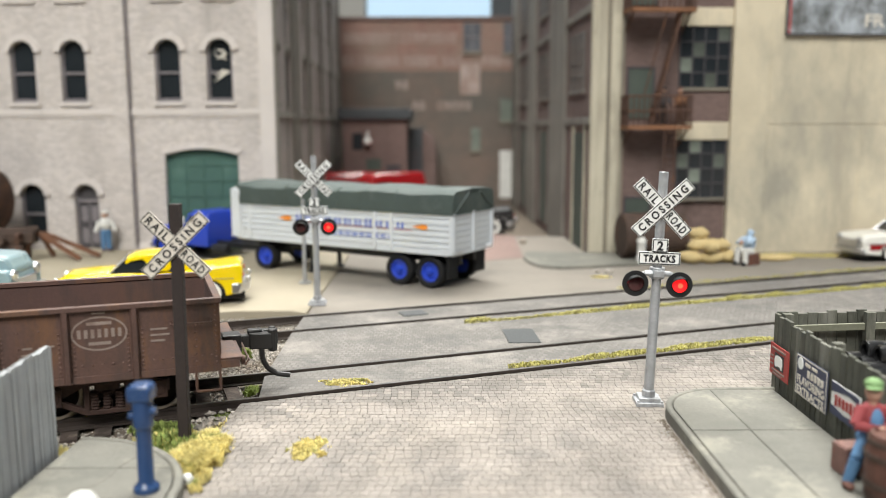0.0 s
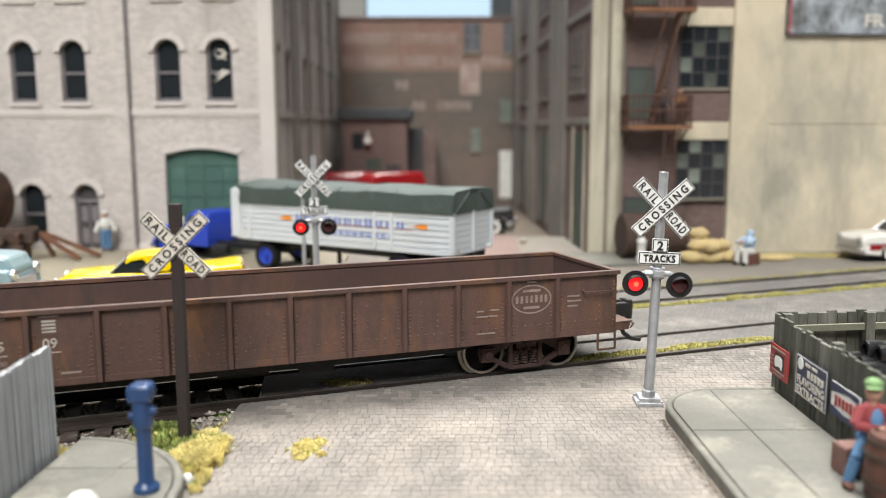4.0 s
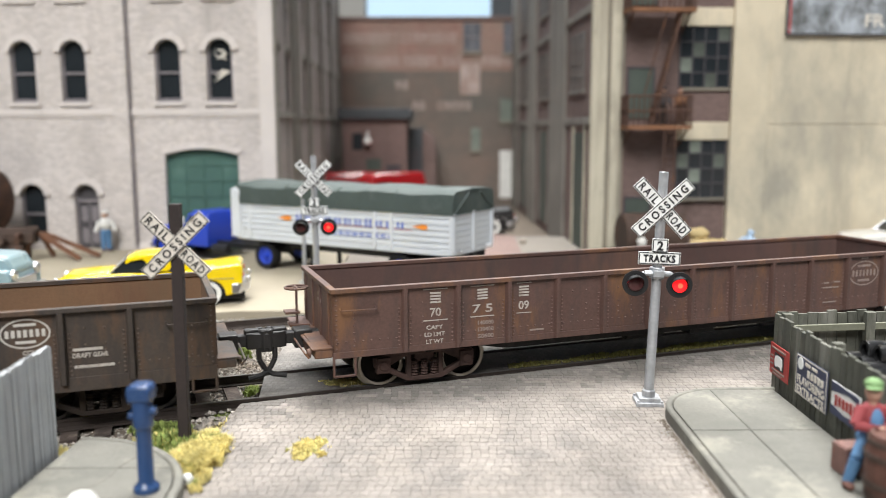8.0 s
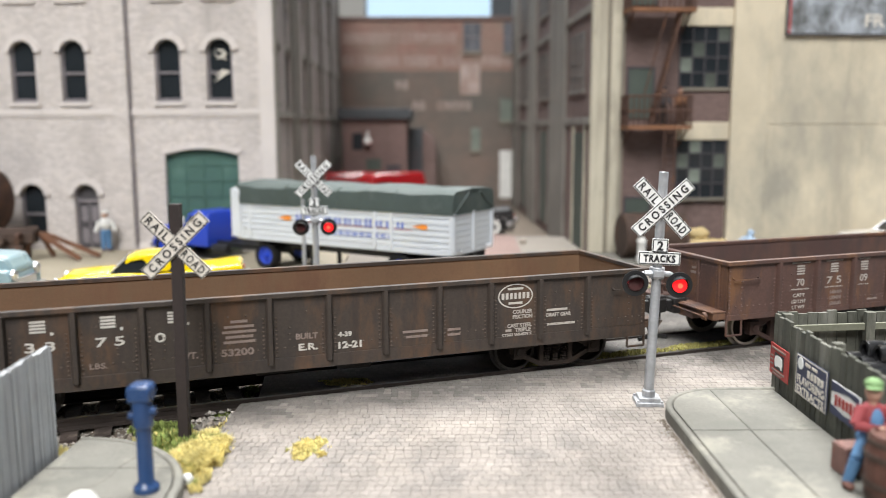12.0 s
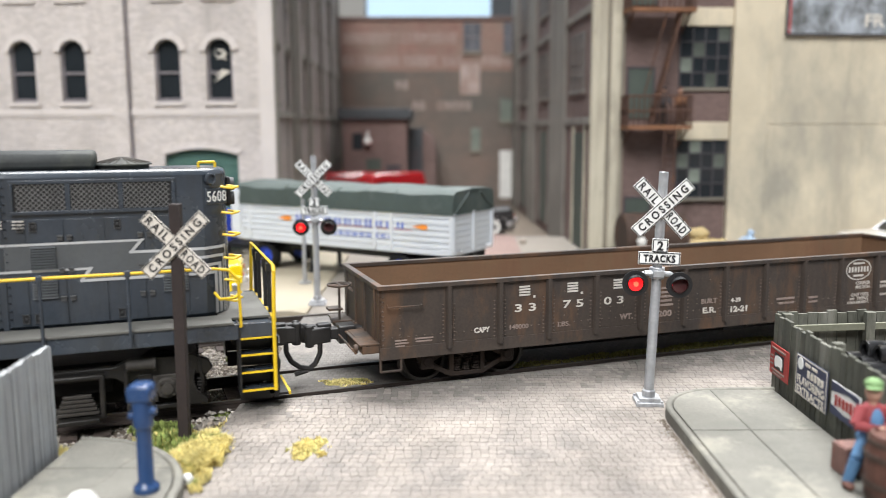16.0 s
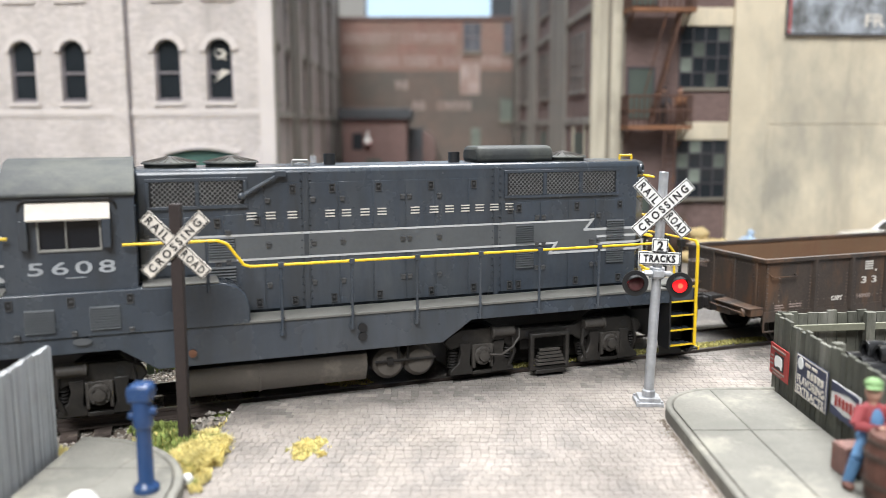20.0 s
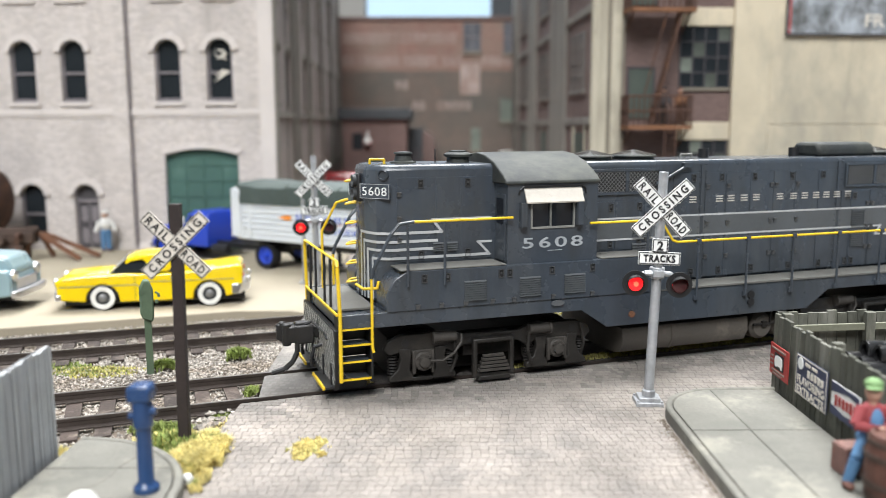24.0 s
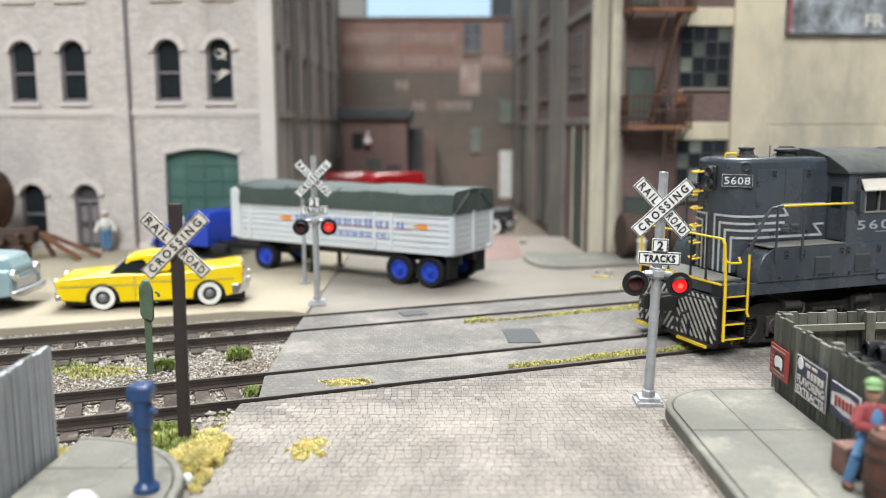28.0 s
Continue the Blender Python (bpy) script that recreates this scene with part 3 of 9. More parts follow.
def track(m, left, right, tie_to, label):
    tr = tagged(thing("railway_track", label, "track", m), "", "", "tracks")
    for side in (-8.6, 8.6):
        g = G()
        g.prism(rail_profile(side), "x", left, right)
        r = part("rail", g, M_RAIL, tr)
        part("rail_head", G().box(left, right, side - 0.36, side + 0.36, -0.02, 0.05), M_RAILTOP, r, "worn steel running surface")
    rnd = random.Random(4)
    tie = G().box(-1.5, 1.5, -15, 15, -3.6, -2.2)
    me = mesh_of(tie, "tie", M_TIE, 0)
    spike = mesh_of(G().box(-1.7, 1.7, -1.6, 1.6, -2.2, -1.95), "tie_plate", M_RAIL, 0)
    x = left + 2
    while x < tie_to:
        t = part("tie", me, None, tr, m=at(x, rnd.uniform(-0.5, 0.5), 0, 0, 0, rnd.uniform(-1.2, 1.2)))
        for side in (-8.6, 8.6):
            part("tie_plate", spike, None, t, m=at(0, side))
        x += 6.3
    return tr


track(TRACK, -150, 320, -46, "railway track with brown rusty rails and dark ties")
track(BACK_TRACK, -200, 320, -58, "railway track with brown rusty rails behind the first")


def stones(count, place, size, name, label, mat_, seed=1):
    """Many small broken stones joined into one mesh; place gives x, y, z."""
    rnd = random.Random(seed)
    vs, fs = [], []
    for _ in range(count):
        x, y, z = place(rnd)
        r = size * rnd.uniform(0.6, 1.25)
        o = len(vs)
        a = rnd.uniform(0, 6.28)
        for k in range(4):
            b = a + k * math.pi / 2 + rnd.uniform(-0.4, 0.4)
            q = r * rnd.uniform(0.75, 1.15)
            vs.append((x + q * math.cos(b), y + q * math.sin(b), z + r * rnd.uniform(-0.25, 0.3)))
        vs.append((x + rnd.uniform(-.3, .3) * r, y + rnd.uniform(-.3, .3) * r, z + r * rnd.uniform(0.5, 0.9)))
        vs.append((x, y, z - r * 0.7))
        fs += [(o + k, o + (k + 1) % 4, o + 4) for k in range(4)] + [(o + (k + 1) % 4, o + k, o + 5) for k in range(4)]
    me = bpy.data.meshes.new(name)
    me.from_pydata([(x * MM, y * MM, z * MM) for x, y, z in vs], [], fs)
    me.materials.append(mat_)
    ob = new(name, me)
    return tagged(ob, label, "", "", "stuff")


def ballast_place(rnd):
    while True:
        x = rnd.uniform(-180, -40.5)
        v = rnd.uniform(-19, 80.5 if x < -60 else 70)
        if x > -41.5 and v > 4:
            continue
        # the ties stay clear of stones on top
        z = -2.75 + rnd.uniform(-0.2, 0.25)
        for c in (0, 55):
            if abs(v - c) < 15:
                z = -3.0 + rnd.uniform(-0.1, 0.25)
            if abs(abs(v - c) - 8.6) < 1.6:
                z = -3.2
        return x, line_y(x, v), z


stones(42000, ballast_place, 0.36, "ballast", "loose mixed grey and tan track ballast", M_BALLAST, 3)
stones(1500, lambda r: (41.7 - abs(r.gauss(0, 0.7)), r.uniform(70, 152), -0.4), 0.16, "grit", "brown grit gathered along the kerb", M_DIRT, 8)
stones(260, lambda r: (r.uniform(-47, -37), line_y(-42, r.uniform(-22, -11)), r.uniform(-2.6, -1.2)), 0.7, "ballast", "pale loose stones at the road's edge", M_BALLAST, 5)


def tufts(count, place, height, name, label, mat_, seed=1, width=0.28):
    """Static grass: many thin leaning blades joined into one mesh."""
    rnd = random.Random(seed)
    vs, fs = [], []
    for _ in range(count):
        x, y, z = place(rnd)
        h = height * rnd.uniform(0.5, 1.2)
        a = rnd.uniform(0, 6.28)
        lean = rnd.uniform(0.1, 1.0) * h
        w = width * rnd.uniform(0.6, 1.2)
        dx, dy = math.cos(a), math.sin(a)
        o = len(vs)
        vs += [(x - dy * w, y + dx * w, z), (x + dy * w, y - dx * w, z), (x + dx * lean * 0.5 + dy * w, y + dy * lean * 0.5 - dx * w, z + h * 0.6),
               (x + dx * lean * 0.5 - dy * w, y + dy * lean * 0.5 + dx * w, z + h * 0.6), (x + dx * lean, y + dy * lean, z + h)]
        fs += [(o, o + 1, o + 2, o + 3), (o + 3, o + 2, o + 4)]
    me = bpy.data.meshes.new(name)
    me.from_pydata([(x * MM, y * MM, z * MM) for x, y, z in vs], [], fs)
    me.materials.append(mat_)
    return tagged(new(name, me), label, "", "", "stuff")


def blob(cx, cy, rx, ry, z, dome=0.0):
    def place(rnd):
        while True:
            a, b = rnd.uniform(-1, 1), rnd.uniform(-1, 1)
            d = a * a + b * b
            if d < 1 and noise.noise(Vector((a * 3 + cx, b * 3 + cy, 0))) > d * 1.3 - 0.6 + rnd.uniform(-0.25, 0.25):
                return cx + a * rx, cy + b * ry, z + dome * (1 - d)
    return place


def strip(x0, x1, v0, v1, d, z):
    def place(rnd):
        while True:
            x = rnd.uniform(x0, x1)
            v = rnd.uniform(v0, v1)
            k = noise.noise(Vector((x * 0.12, d, 0)))
            if (v - v0) / (v1 - v0) < 0.62 + 0.6 * k:
                return x, line_y(x, v, d), z
    return place


for place, n, h, label in (
        (blob(-23.4, 138, 4.2, 6.0, -0.4), 420, 0.7, "thin yellow grass growing between the pavers"),
        (blob(-21, 175.4, 7.0, 3.0, -0.35), 300, 0.6, "yellow weeds growing between the rails"),
                (blob(150, 352, 60, 5, -0.4), 700, 1.6, "yellow weeds along the warehouse wall"),
        (blob(58, 303, 5, 3, -0.4), 60, 0.8, "yellow weeds in the street"),
        (blob(-49, 143.0, 8.5, 7.5, -2.7, 1.2), 1900, 1.7, "bushy yellow static grass round a sign post"),
        (blob(-41.0, 134, 5.6, 12, -0.7, 0.9), 2100, 1.7, "yellow static grass beside the kerb"),
        (blob(-43, 136, 9, 17, -0.9), 330, 1.2, "thin scattered yellow grass at the edge of the road"),
        (blob(-66.5, 139, 4.5, 5, -2.9), 420, 1.7, "yellow grass along the fence"),
        (blob(-38, 124, 1.6, 6, -0.6, 0.5), 150, 1.2, "yellow static grass at the kerb")):
    tufts(int(n * 4.4), place, h * 0.72, "grass", label, M_GRASS_Y, n, 0.11)
for place, n, h, label in (
        (blob(-82, 191, 13, 6, -2.75), 330, 0.8, "dry olive grass in the ballast"),
        (strip(15, 92, -6.9, -1.6, 187.14, -0.35), 1500, 0.6, "olive weeds along the inside of a rail"),
        (strip(6, 190, -17, -10.4, 245.6, -0.35), 3600, 0.6, "long olive weed strip beside the far track"),
        (strip(60, 200, 11, 17, 245.6, -0.4), 500, 0.6, "sparse olive weeds across the far track")):
    tufts(int(n * 2.2), place, h, "grass", label, M_GRASS_O, n, 0.16)
for place, n, h, label in (
        (blob(-66.5, 193.5, 3.2, 2.6, -2.7, 1.4), 420, 1.7, "bright green weed clump in the ballast"),
        (blob(-51.5, 203, 4, 4, -2.7, 1.6), 420, 1.7, "green bushy weeds between the tracks"),
        (blob(-92, 196, 8, 4, -2.8), 160, 0.9, "low olive weeds in the ballast"),
        (blob(-53, 151.5, 8, 3, -2.8, 0.8), 420, 1.8, "green weeds by the near track"),
        (blob(-49, 140, 8, 9, -1.6, 1.0), 170, 1.9, "green shoots among the yellow grass"),
        (blob(-84, 192, 13, 6, -2.75), 150, 0.8, "sparse green moss in the ballast"),
        (blob(-44, 160, 2.5, 5, -2.8), 120, 1.4, "green weeds at the end of the ties"),
        (blob(-42, 176, 2, 4, -2.8), 100, 1.4, "green weeds at the edge of the paving")):
    tufts(n * 4, place, h * 0.7, "weeds", label, M_GRASS_G, n + 1, 0.16)


# ---- raised sidewalks in the foreground ----
def arc(cx, cy, r, a0, a1, n=9):
    return [(cx + r * math.cos(radians(a0 + (a1 - a0) * i / n)), cy + r * math.sin(radians(a0 + (a1 - a0) * i / n))) for i in range(n + 1)]


outline = [(42.4, 40)] + arc(55.6, 150.5, 13.2, 180, 95) + [(70, 164.4), (200, 164.4), (200, 40)]
sw = structure("sidewalk", G().prism(outline, "z", -5.9, 1.25), M_JOINT, "raised grey concrete sidewalk with a rounded kerb")
kerb = G()
inner = [(43.3, 40)] + arc(55.6, 150.5, 12.3, 180, 95) + [(70, 163.5)]
outer = [(42.0, 40)] + arc(55.6, 150.5, 13.6, 180, 95) + [(70, 164.8)]
kerb.loft([[(a[0], a[1], -0.8), (b[0], b[1], -0.8), (b[0], b[1], 2.0), (a[0], a[1], 2.0)] for a, b in zip(outer, inner)])
part("kerb", kerb, M_SIDEWALK, sw, bevel=0.35)
for x0, x1 in ((43.45, 53.5), (53.65, 66.4)):
    for y0, y1 in ((40, 71.8), (72, 90.8), (91, 108.8), (109, 139.8)):
        part("slab", G().box(x0, x1, y0, y1, 1.2, 2.0), M_SIDEWALK, sw, bevel=0.18)
part("slab", G().prism([(53.5, 140)] + [(43.45, 140)] + arc(55.6, 150.5, 12.15, 180, 100)[0:] + [(53.5, 162.4)], "z", 1.2, 2.0), M_SIDEWALK, sw, bevel=0.18)
part("slab", G().box(53.65, 66.4, 140, 162.55, 1.2, 2.0), M_SIDEWALK, sw, bevel=0.18)
outline = [(-39.2, 40), (-39.2, 112)] + arc(-62.2, 114.5, 22.6, 0, 88, 10) + [(-62.0, 137.1), (-62.0, 40)]
sw2 = structure("sidewalk", G().prism(outline, "z", -5.9, 1.2), M_JOINT, "raised grey concrete sidewalk with a rounded corner")
inner = [(-39.7, 40), (-39.7, 112)] + arc(-62.2, 114.5, 22.1, 0, 90, 12)
outer = [(-38.3, 40), (-38.3, 112)] + arc(-62.2, 114.5, 23.5, 0, 90, 12)
kerb = G()
kerb.loft([[(a[0], a[1], -3.6), (b[0], b[1], -3.6), (b[0], b[1], 2.0), (a[0], a[1], 2.0)] for a, b in zip(outer, inner)])
part("kerb", kerb, M_SIDEWALK, sw2, bevel=0.35)
part("slab", G().prism([(-39.85, 40), (-39.85, 112)] + arc(-62.2, 114.5, 21.95, 0, 26, 4) + [(-62.3, 124.1), (-62.3, 40)], "z", 1.1, 2.0), M_SIDEWALK, sw2, bevel=0.18)
part("slab", G().prism(arc(-62.2, 114.5, 21.95, 27, 89.5, 9) + [(-62.3, 124.3)], "z", 1.1, 1.98), M_SIDEWALK, sw2, bevel=0.18)
part("crack", G().tube([(-56.5, 112.0, 1.99), (-54.2, 115.8, 1.99), (-51.8, 117.6, 1.99), (-50.6, 121.0, 1.99), (-50.8, 124.0, 1.99), (-49.4, 129.0, 1.99)], 0.07, 4), M_JOINT, sw2, "thin dark crack")

# ---- the train: two gondola cars and a diesel locomotive ----
def wheelset(parent, x, r=4.9, gauge=8.6, tyre=None):
    """An axle with two flanged wheels, turning about its own y axis."""
    g = G()
    g.cyl((0, -11.5, 0), (0, 11.5, 0), 0.7, n=8)
    for s in (-1, 1):
        y = s * gauge
        o, i = y - s * 0.5, y - s * 0.9
        g.lathe([(0.6, o), (r - 0.9, o), (r - 0.5, y + s * 0.45), (r - 0.5, y - s * 0.6), (0.6, y - s * 0.6)], 28, axis="y", ring=True)
        for k in range(3):
            a = k * 2.094
            g.cyl((1.9 * math.sin(a), y + s * 0.55, 1.9 * math.cos(a)), (1.9 * math.sin(a), y + s * 0.62, 1.9 * math.cos(a)), 0.5, n=8)
    g.slot = 1
    for s in (-1, 1):
        y = s * gauge
        g.lathe([(r - 0.55, y + s * 0.75), (r, y + s * 0.75), (r, y - s * 0.45), (r + 0.75, y - s * 0.6), (r + 0.6, y - s * 0.95), (r - 0.55, y - s * 0.95)], 28, axis="y", ring=True)
    ob = part("wheel_set", g, [M_WHEELFACE, tyre or M_WHEEL], parent, m=at(x, 0, r))
    return ob


def coupler(parent, end, z=10.0, reach=12.0, at_x=79.2):
    """A knuckle coupler with a hanging air hose, pointing outwards at that end."""
    g = G()
    e = end
    g.box(e * (at_x - 6), e * (at_x + reach - 4.5), -1.2, 1.2, z - 1.3, z + 1.2)
    g.prism([(e * (at_x + reach - 5), -1.5), (e * (at_x + reach - 1), -2.6), (e * (at_x + reach + 0.8), -2.2), (e * (at_x + reach + 0.6), -0.9), (e * (at_x + reach - 1.6), -0.5),
             (e * (at_x + reach - 1.8), 0.9), (e * (at_x + reach + 1.4), 1.2), (e * (at_x + reach + 1.5), 2.3), (e * (at_x + reach - 1.5), 2.7), (e * (at_x + reach - 5), 1.6)], "z", z - 1.8, z + 1.7)
    g.cyl((e * (at_x + reach - 0.2), -1.6, z - 2.4), (e * (at_x + reach - 0.2), -1.6, z + 2.4), 1.0, n=10)
    g.cyl((e * (at_x + reach + 0.2), 1.8, z - 2.2), (e * (at_x + reach + 0.2), 1.8, z + 2.1), 0.8, n=10)
    g.box(e * (at_x + reach - 5.2), e * (at_x + reach - 2.2), -1.1, 1.1, z + 1.2, z + 2.3)
    g.box(e * (at_x + 1.5), e * (at_x + 5.4), -2.2, 2.2, z - 2.2, z + 1.7)
    c = part("coupler", g, M_COUPLER, parent, "black knuckle coupler", bevel=0.3)
    h = [(e * (at_x + reach - 2.5), -1.6, z - 1.2), (e * (at_x + reach - 2.4), -1.7, z - 4), (e * (at_x + reach - 1.4), -1.7, z - 6), (e * (at_x + reach + 0.4), -1.8, z - 7.4), (e * (at_x + reach + 3.2), -1.9, z - 8.0)]
    part("air_hose", G().tube(h, 0.58, 8), M_COUPLER, c, "black trip-pin hose")
    return c


def freight_truck(parent, x, tyre=None, paint=None):
    """A four-wheel truck: two cast side frames, bolster, springs, two wheel sets."""
    g = G()
    for s in (-1, 1):
        y0, y1 = s * 10.2, s * 11.6
        top = [(-11.2, 6.6), (-8.2, 7.2), (-4, 8.2), (4, 8.2), (8.2, 7.2), (11.2, 6.6), (11.2, 4.4), (8.6, 4.2), (4.2, 6.4), (3.2, 6.6), (-3.2, 6.6), (-4.2, 6.4), (-8.6, 4.2), (-11.2, 4.4)]
        g.prism([(x + a, b) for a, b in top], "y", y0, y1)
        low = [(-8.6, 4.6), (-3.4, 1.9), (3.4, 1.9), (8.6, 4.6), (9.6, 3.8), (3.8, 0.9), (-3.8, 0.9), (-9.6, 3.8)]
        g.prism([(x + a, b) for a, b in low], "y", y0, y1)
        for c in (-3.6, 3.6):
            g.box(x + c - 0.55, x + c + 0.55, y0, y1, 1.4, 7.0)
        for c in (-9.3, 9.3):
            g.box(x + c - 1.5, x + c + 1.5, y0, s * 12.2, 3.2, 6.6)
            g.cyl((x + c, s * 12.1, 4.9), (x + c, s * 12.5, 4.9), 1.05, n=10)
    g.box(x - 2.2, x + 2.2, -11, 11, 4.8, 7.6)
    tr = part("truck", g, paint or M_TRUCK, parent, bevel=0.18)
    coil = mesh_of(G().lathe([(0.3, 1.9)] + [(0.95 if k % 2 else 0.6, 1.9 + 0.3 * k) for k in range(12)] + [(0.3, 5.4)], 10), "spring", paint or M_TRUCK, 0)
    for s in (-1, 1):
        for c in (-2.2, 0, 2.2):
            part("spring", coil, None, tr, m=at(x + c, s * 10.9, 0))
    return [wheelset(tr, x - 9.3, tyre=tyre), wheelset(tr, x + 9.3, tyre=tyre)]


HALF = 79.2
RIBS = [-64.1 + 11.65 * i for i in range(12)]
MID = [(a + b) / 2 for a, b in zip(RIBS, RIBS[1:])]
SIDE = 15.2


def rivets(rows, y, s):
    """Rivet heads as small pyramids on a plane y, pushed out by s."""
    g = G()
    r = 0.24
    for x, z in rows:
        g.add([(x - r, y, z), (x, y, z - r), (x + r, y, z), (x, y, z + r), (x, y + s * 0.26, z)], [(0, 1, 4), (1, 2, 4), (2, 3, 4), (3, 0, 4)])
    return g


def gondola(label, paint, inside, marks, seed):
    rnd = random.Random(seed)
    car = thing("gondola_car", label, "freight car", group="cars of the train")
    for s in (-1, 1):
        y = s * SIDE
        g = G().box(-HALF, HALF, y, y - s * 0.5, 8.4, 22.3)
        side = part("side_panel", g, [paint, inside], car, bevel=0.05)
        me = side.data
        for p in me.polygons:
            if p.normal.y * s < -0.5:
                p.material_index = 1
        part("top_rail", G().prism([(y - s * 0.75, 21.7), (y - s * 0.75, 22.6), (y + s * 0.75, 22.6), (y + s * 0.8, 21.7), (y + s * 0.45, 21.7), (y + s * 0.4, 22.1), (y - s * 0.4, 22.1), (y - s * 0.4, 21.7)], "x", -HALF - 0.4, HALF + 0.4),
             paint, car, bevel=0.08)
        part("side_sill", G().box(-HALF, HALF, y, y + s * 0.28, 8.3 if paint is M_GONA else 7.0, 9.6), paint, side, bevel=0.05)
        rib = mesh_of(G().prism([(-0.75, 0), (-0.75, s * 0.2), (-0.38, s * 0.95), (0.38, s * 0.95), (0.75, s * 0.2), (0.75, 0)], "z", 8.5, 21.8), "rib", paint, 30)
        recalc(rib)
        for x in RIBS:
            part("rib", rib, None, side, m=at(x, y, 0))
        rows = []
        for x in RIBS:
            rows += [(x + d, z) for d in (-1.25, 1.25) for z in np.arange(9.2, 18.5, 0.85)]
        rows += [(x, 9.0) for x in np.arange(-HALF + 1, HALF, 1.15)]
        rows += [(x, 11.6) for x in np.arange(-HALF + 1, HALF, 1.75)]
        for e in (-1, 1):
            rows += [(e * (HALF - 0.8), z) for z in np.arange(9.2, 21.5, 1.0)] + [(e * (HALF - 4.4), z) for z in np.arange(9.2, 18, 1.4)]
        for x in MID:
            if rnd.random() < 0.7:
                rows += [(x - 2.0 + d, z) for d in (0, 3.4) for z in (13.2, 14.3, 15.6, 18.6) if rnd.random() < 0.8]
        part("rivets", rivets(rows, y + s * 0.02, s), M_RIVET_A if paint is M_GONA else M_RIVET_B, side, smooth=0, fix=False)
        for e in (-1, 1):
            x = e * (HALF - 5.2)
            part("grab_iron", G().tube([(x - 3.6, y, 18.6), (x - 3.6, y + s * 1.1, 18.2), (x + 3.6, y + s * 1.1, 18.2), (x + 3.6, y, 18.6)], 0.2, 6), paint, side)
            x = e * (HALF - 2.4)
            part("stirrup_step", G().tube([(x - 2.2, y, 9.0), (x - 2.2, y + s * 0.1, 4.6), (x + 2.2, y + s * 0.1, 4.6), (x + 2.2, y, 9.0)], 0.28, 6), paint, side)
    for e in (-1, 1):
        x = e * HALF
        g = G().box(x, x - e * 0.6, -SIDE, SIDE, 8.6, 22.2)
        en = part("end_panel", g, [paint, inside], car, bevel=0.05)
        for p in en.data.polygons:
            if p.normal.x * e < -0.5:
                p.material_index = 1
        part("end_rail", G().box(x - e * 0.9, x + e * 0.5, -SIDE - 0.5, SIDE + 0.5, 21.7, 22.6), paint, en, bevel=0.12)
        for yy in (-12.2, -4.1, 4.1, 12.2):
            part("end_post", G().box(x, x + e * 0.35, yy - 0.5, yy + 0.5, 9.0, 21.8), paint, en, bevel=0.12)
        rows = [(yy + d, z) for yy in (-12.2, -4.1, 4.1, 12.2) for d in (-1.0, 1.0) for z in np.arange(10, 21, 1.1)] + [(yy, 20.6) for yy in np.arange(-14, 14.1, 1.4)]
        rg = G()
        for a, b in rows:
            rg.add([(x, a - .2, b), (x, a, b - .2), (x, a + .2, b), (x, a, b + .2), (x + e * .16, a, b)], [(0, 1, 4), (1, 2, 4), (2, 3, 4), (3, 0, 4)])
        part("rivets", rg, M_RIVET_A if paint is M_GONA else M_RIVET_B, en, smooth=0, fix=False)
        part("end_sill", G().prism([(-SIDE, 8.6), (SIDE, 8.6), (SIDE, 10.3), (6, 10.9), (-6, 10.9), (-SIDE, 10.3)], "x", x, x + e * 3.6).prism([(-7, 7.4), (7, 7.4), (7, 8.7), (-7, 8.7)], "x", x, x + e * 3.4), paint, en, bevel=0.2)
        part("end_ledge", G().box(x, x + e * 4.2, -SIDE - 0.1, SIDE + 0.1, 10.35, 10.7), paint, en, bevel=0.08)
        part("poling_pocket", G().cyl((x + e * 4.1, -12.8, 9.4), (x + e * 4.8, -12.8, 9.4), 1.0, 0.8, 12), paint, en)
        coupler(car, e)
        part("cut_lever", G().tube([(x + e * 4.6, -14, 8.6), (x + e * 5.4, -14, 9.6), (x + e * 5.4, -2, 9.9)], 0.2, 6), paint, en)
    # hand brake on a stand at one end
    bx = -HALF - 3.4
    br = part("brake_stand", G().cyl((bx, 6.0, 10.8), (bx, 6.0, 19.3), 0.3, n=8).box(bx - 1.8, bx + 2.6, 4.4, 8.4, 10.9, 11.4).box(bx - 2.6, bx + 0.6, 5.2, 8.6, 13.6, 14.1), paint, car, bevel=0.06)
    w = G()
    ring = [(bx + 2.5 * math.cos(a), 6 + 2.5 * math.sin(a), 19.4) for a in np.linspace(0, 2 * math.pi, 21)]
    w.tube(ring, 0.28, 6)
    for k in range(4):
        a = k * math.pi / 2
        w.cyl((bx, 6, 19.4), (bx + 2.4 * math.cos(a), 6 + 2.4 * math.sin(a), 19.4), 0.18, n=6)
    part("brake_wheel", w, paint, br)
    part("floor", G().box(-HALF + 0.6, HALF - 0.6, -SIDE + 0.5, SIDE - 0.5, 9.4, 10.2), inside, car, "rusty stained floor")
    ug = G().box(-HALF + 2, HALF - 2, -2.6, 2.6, 6.4, 9.4)
    ug.prism([(-52, 8.6), (52, 8.6), (40, 6.4), (-40, 6.4)], "y", -13, -12.2)
    ug.prism([(-52, 8.6), (52, 8.6), (40, 6.4), (-40, 6.4)], "y", 12.2, 13)
    for x in (-58, -30, -10, 10, 30, 58):
        ug.box(x - 1, x + 1, -13.5, 13.5, 7.4, 9.0)
    part("underframe", ug, M_TRUCK, car, bevel=0.15)
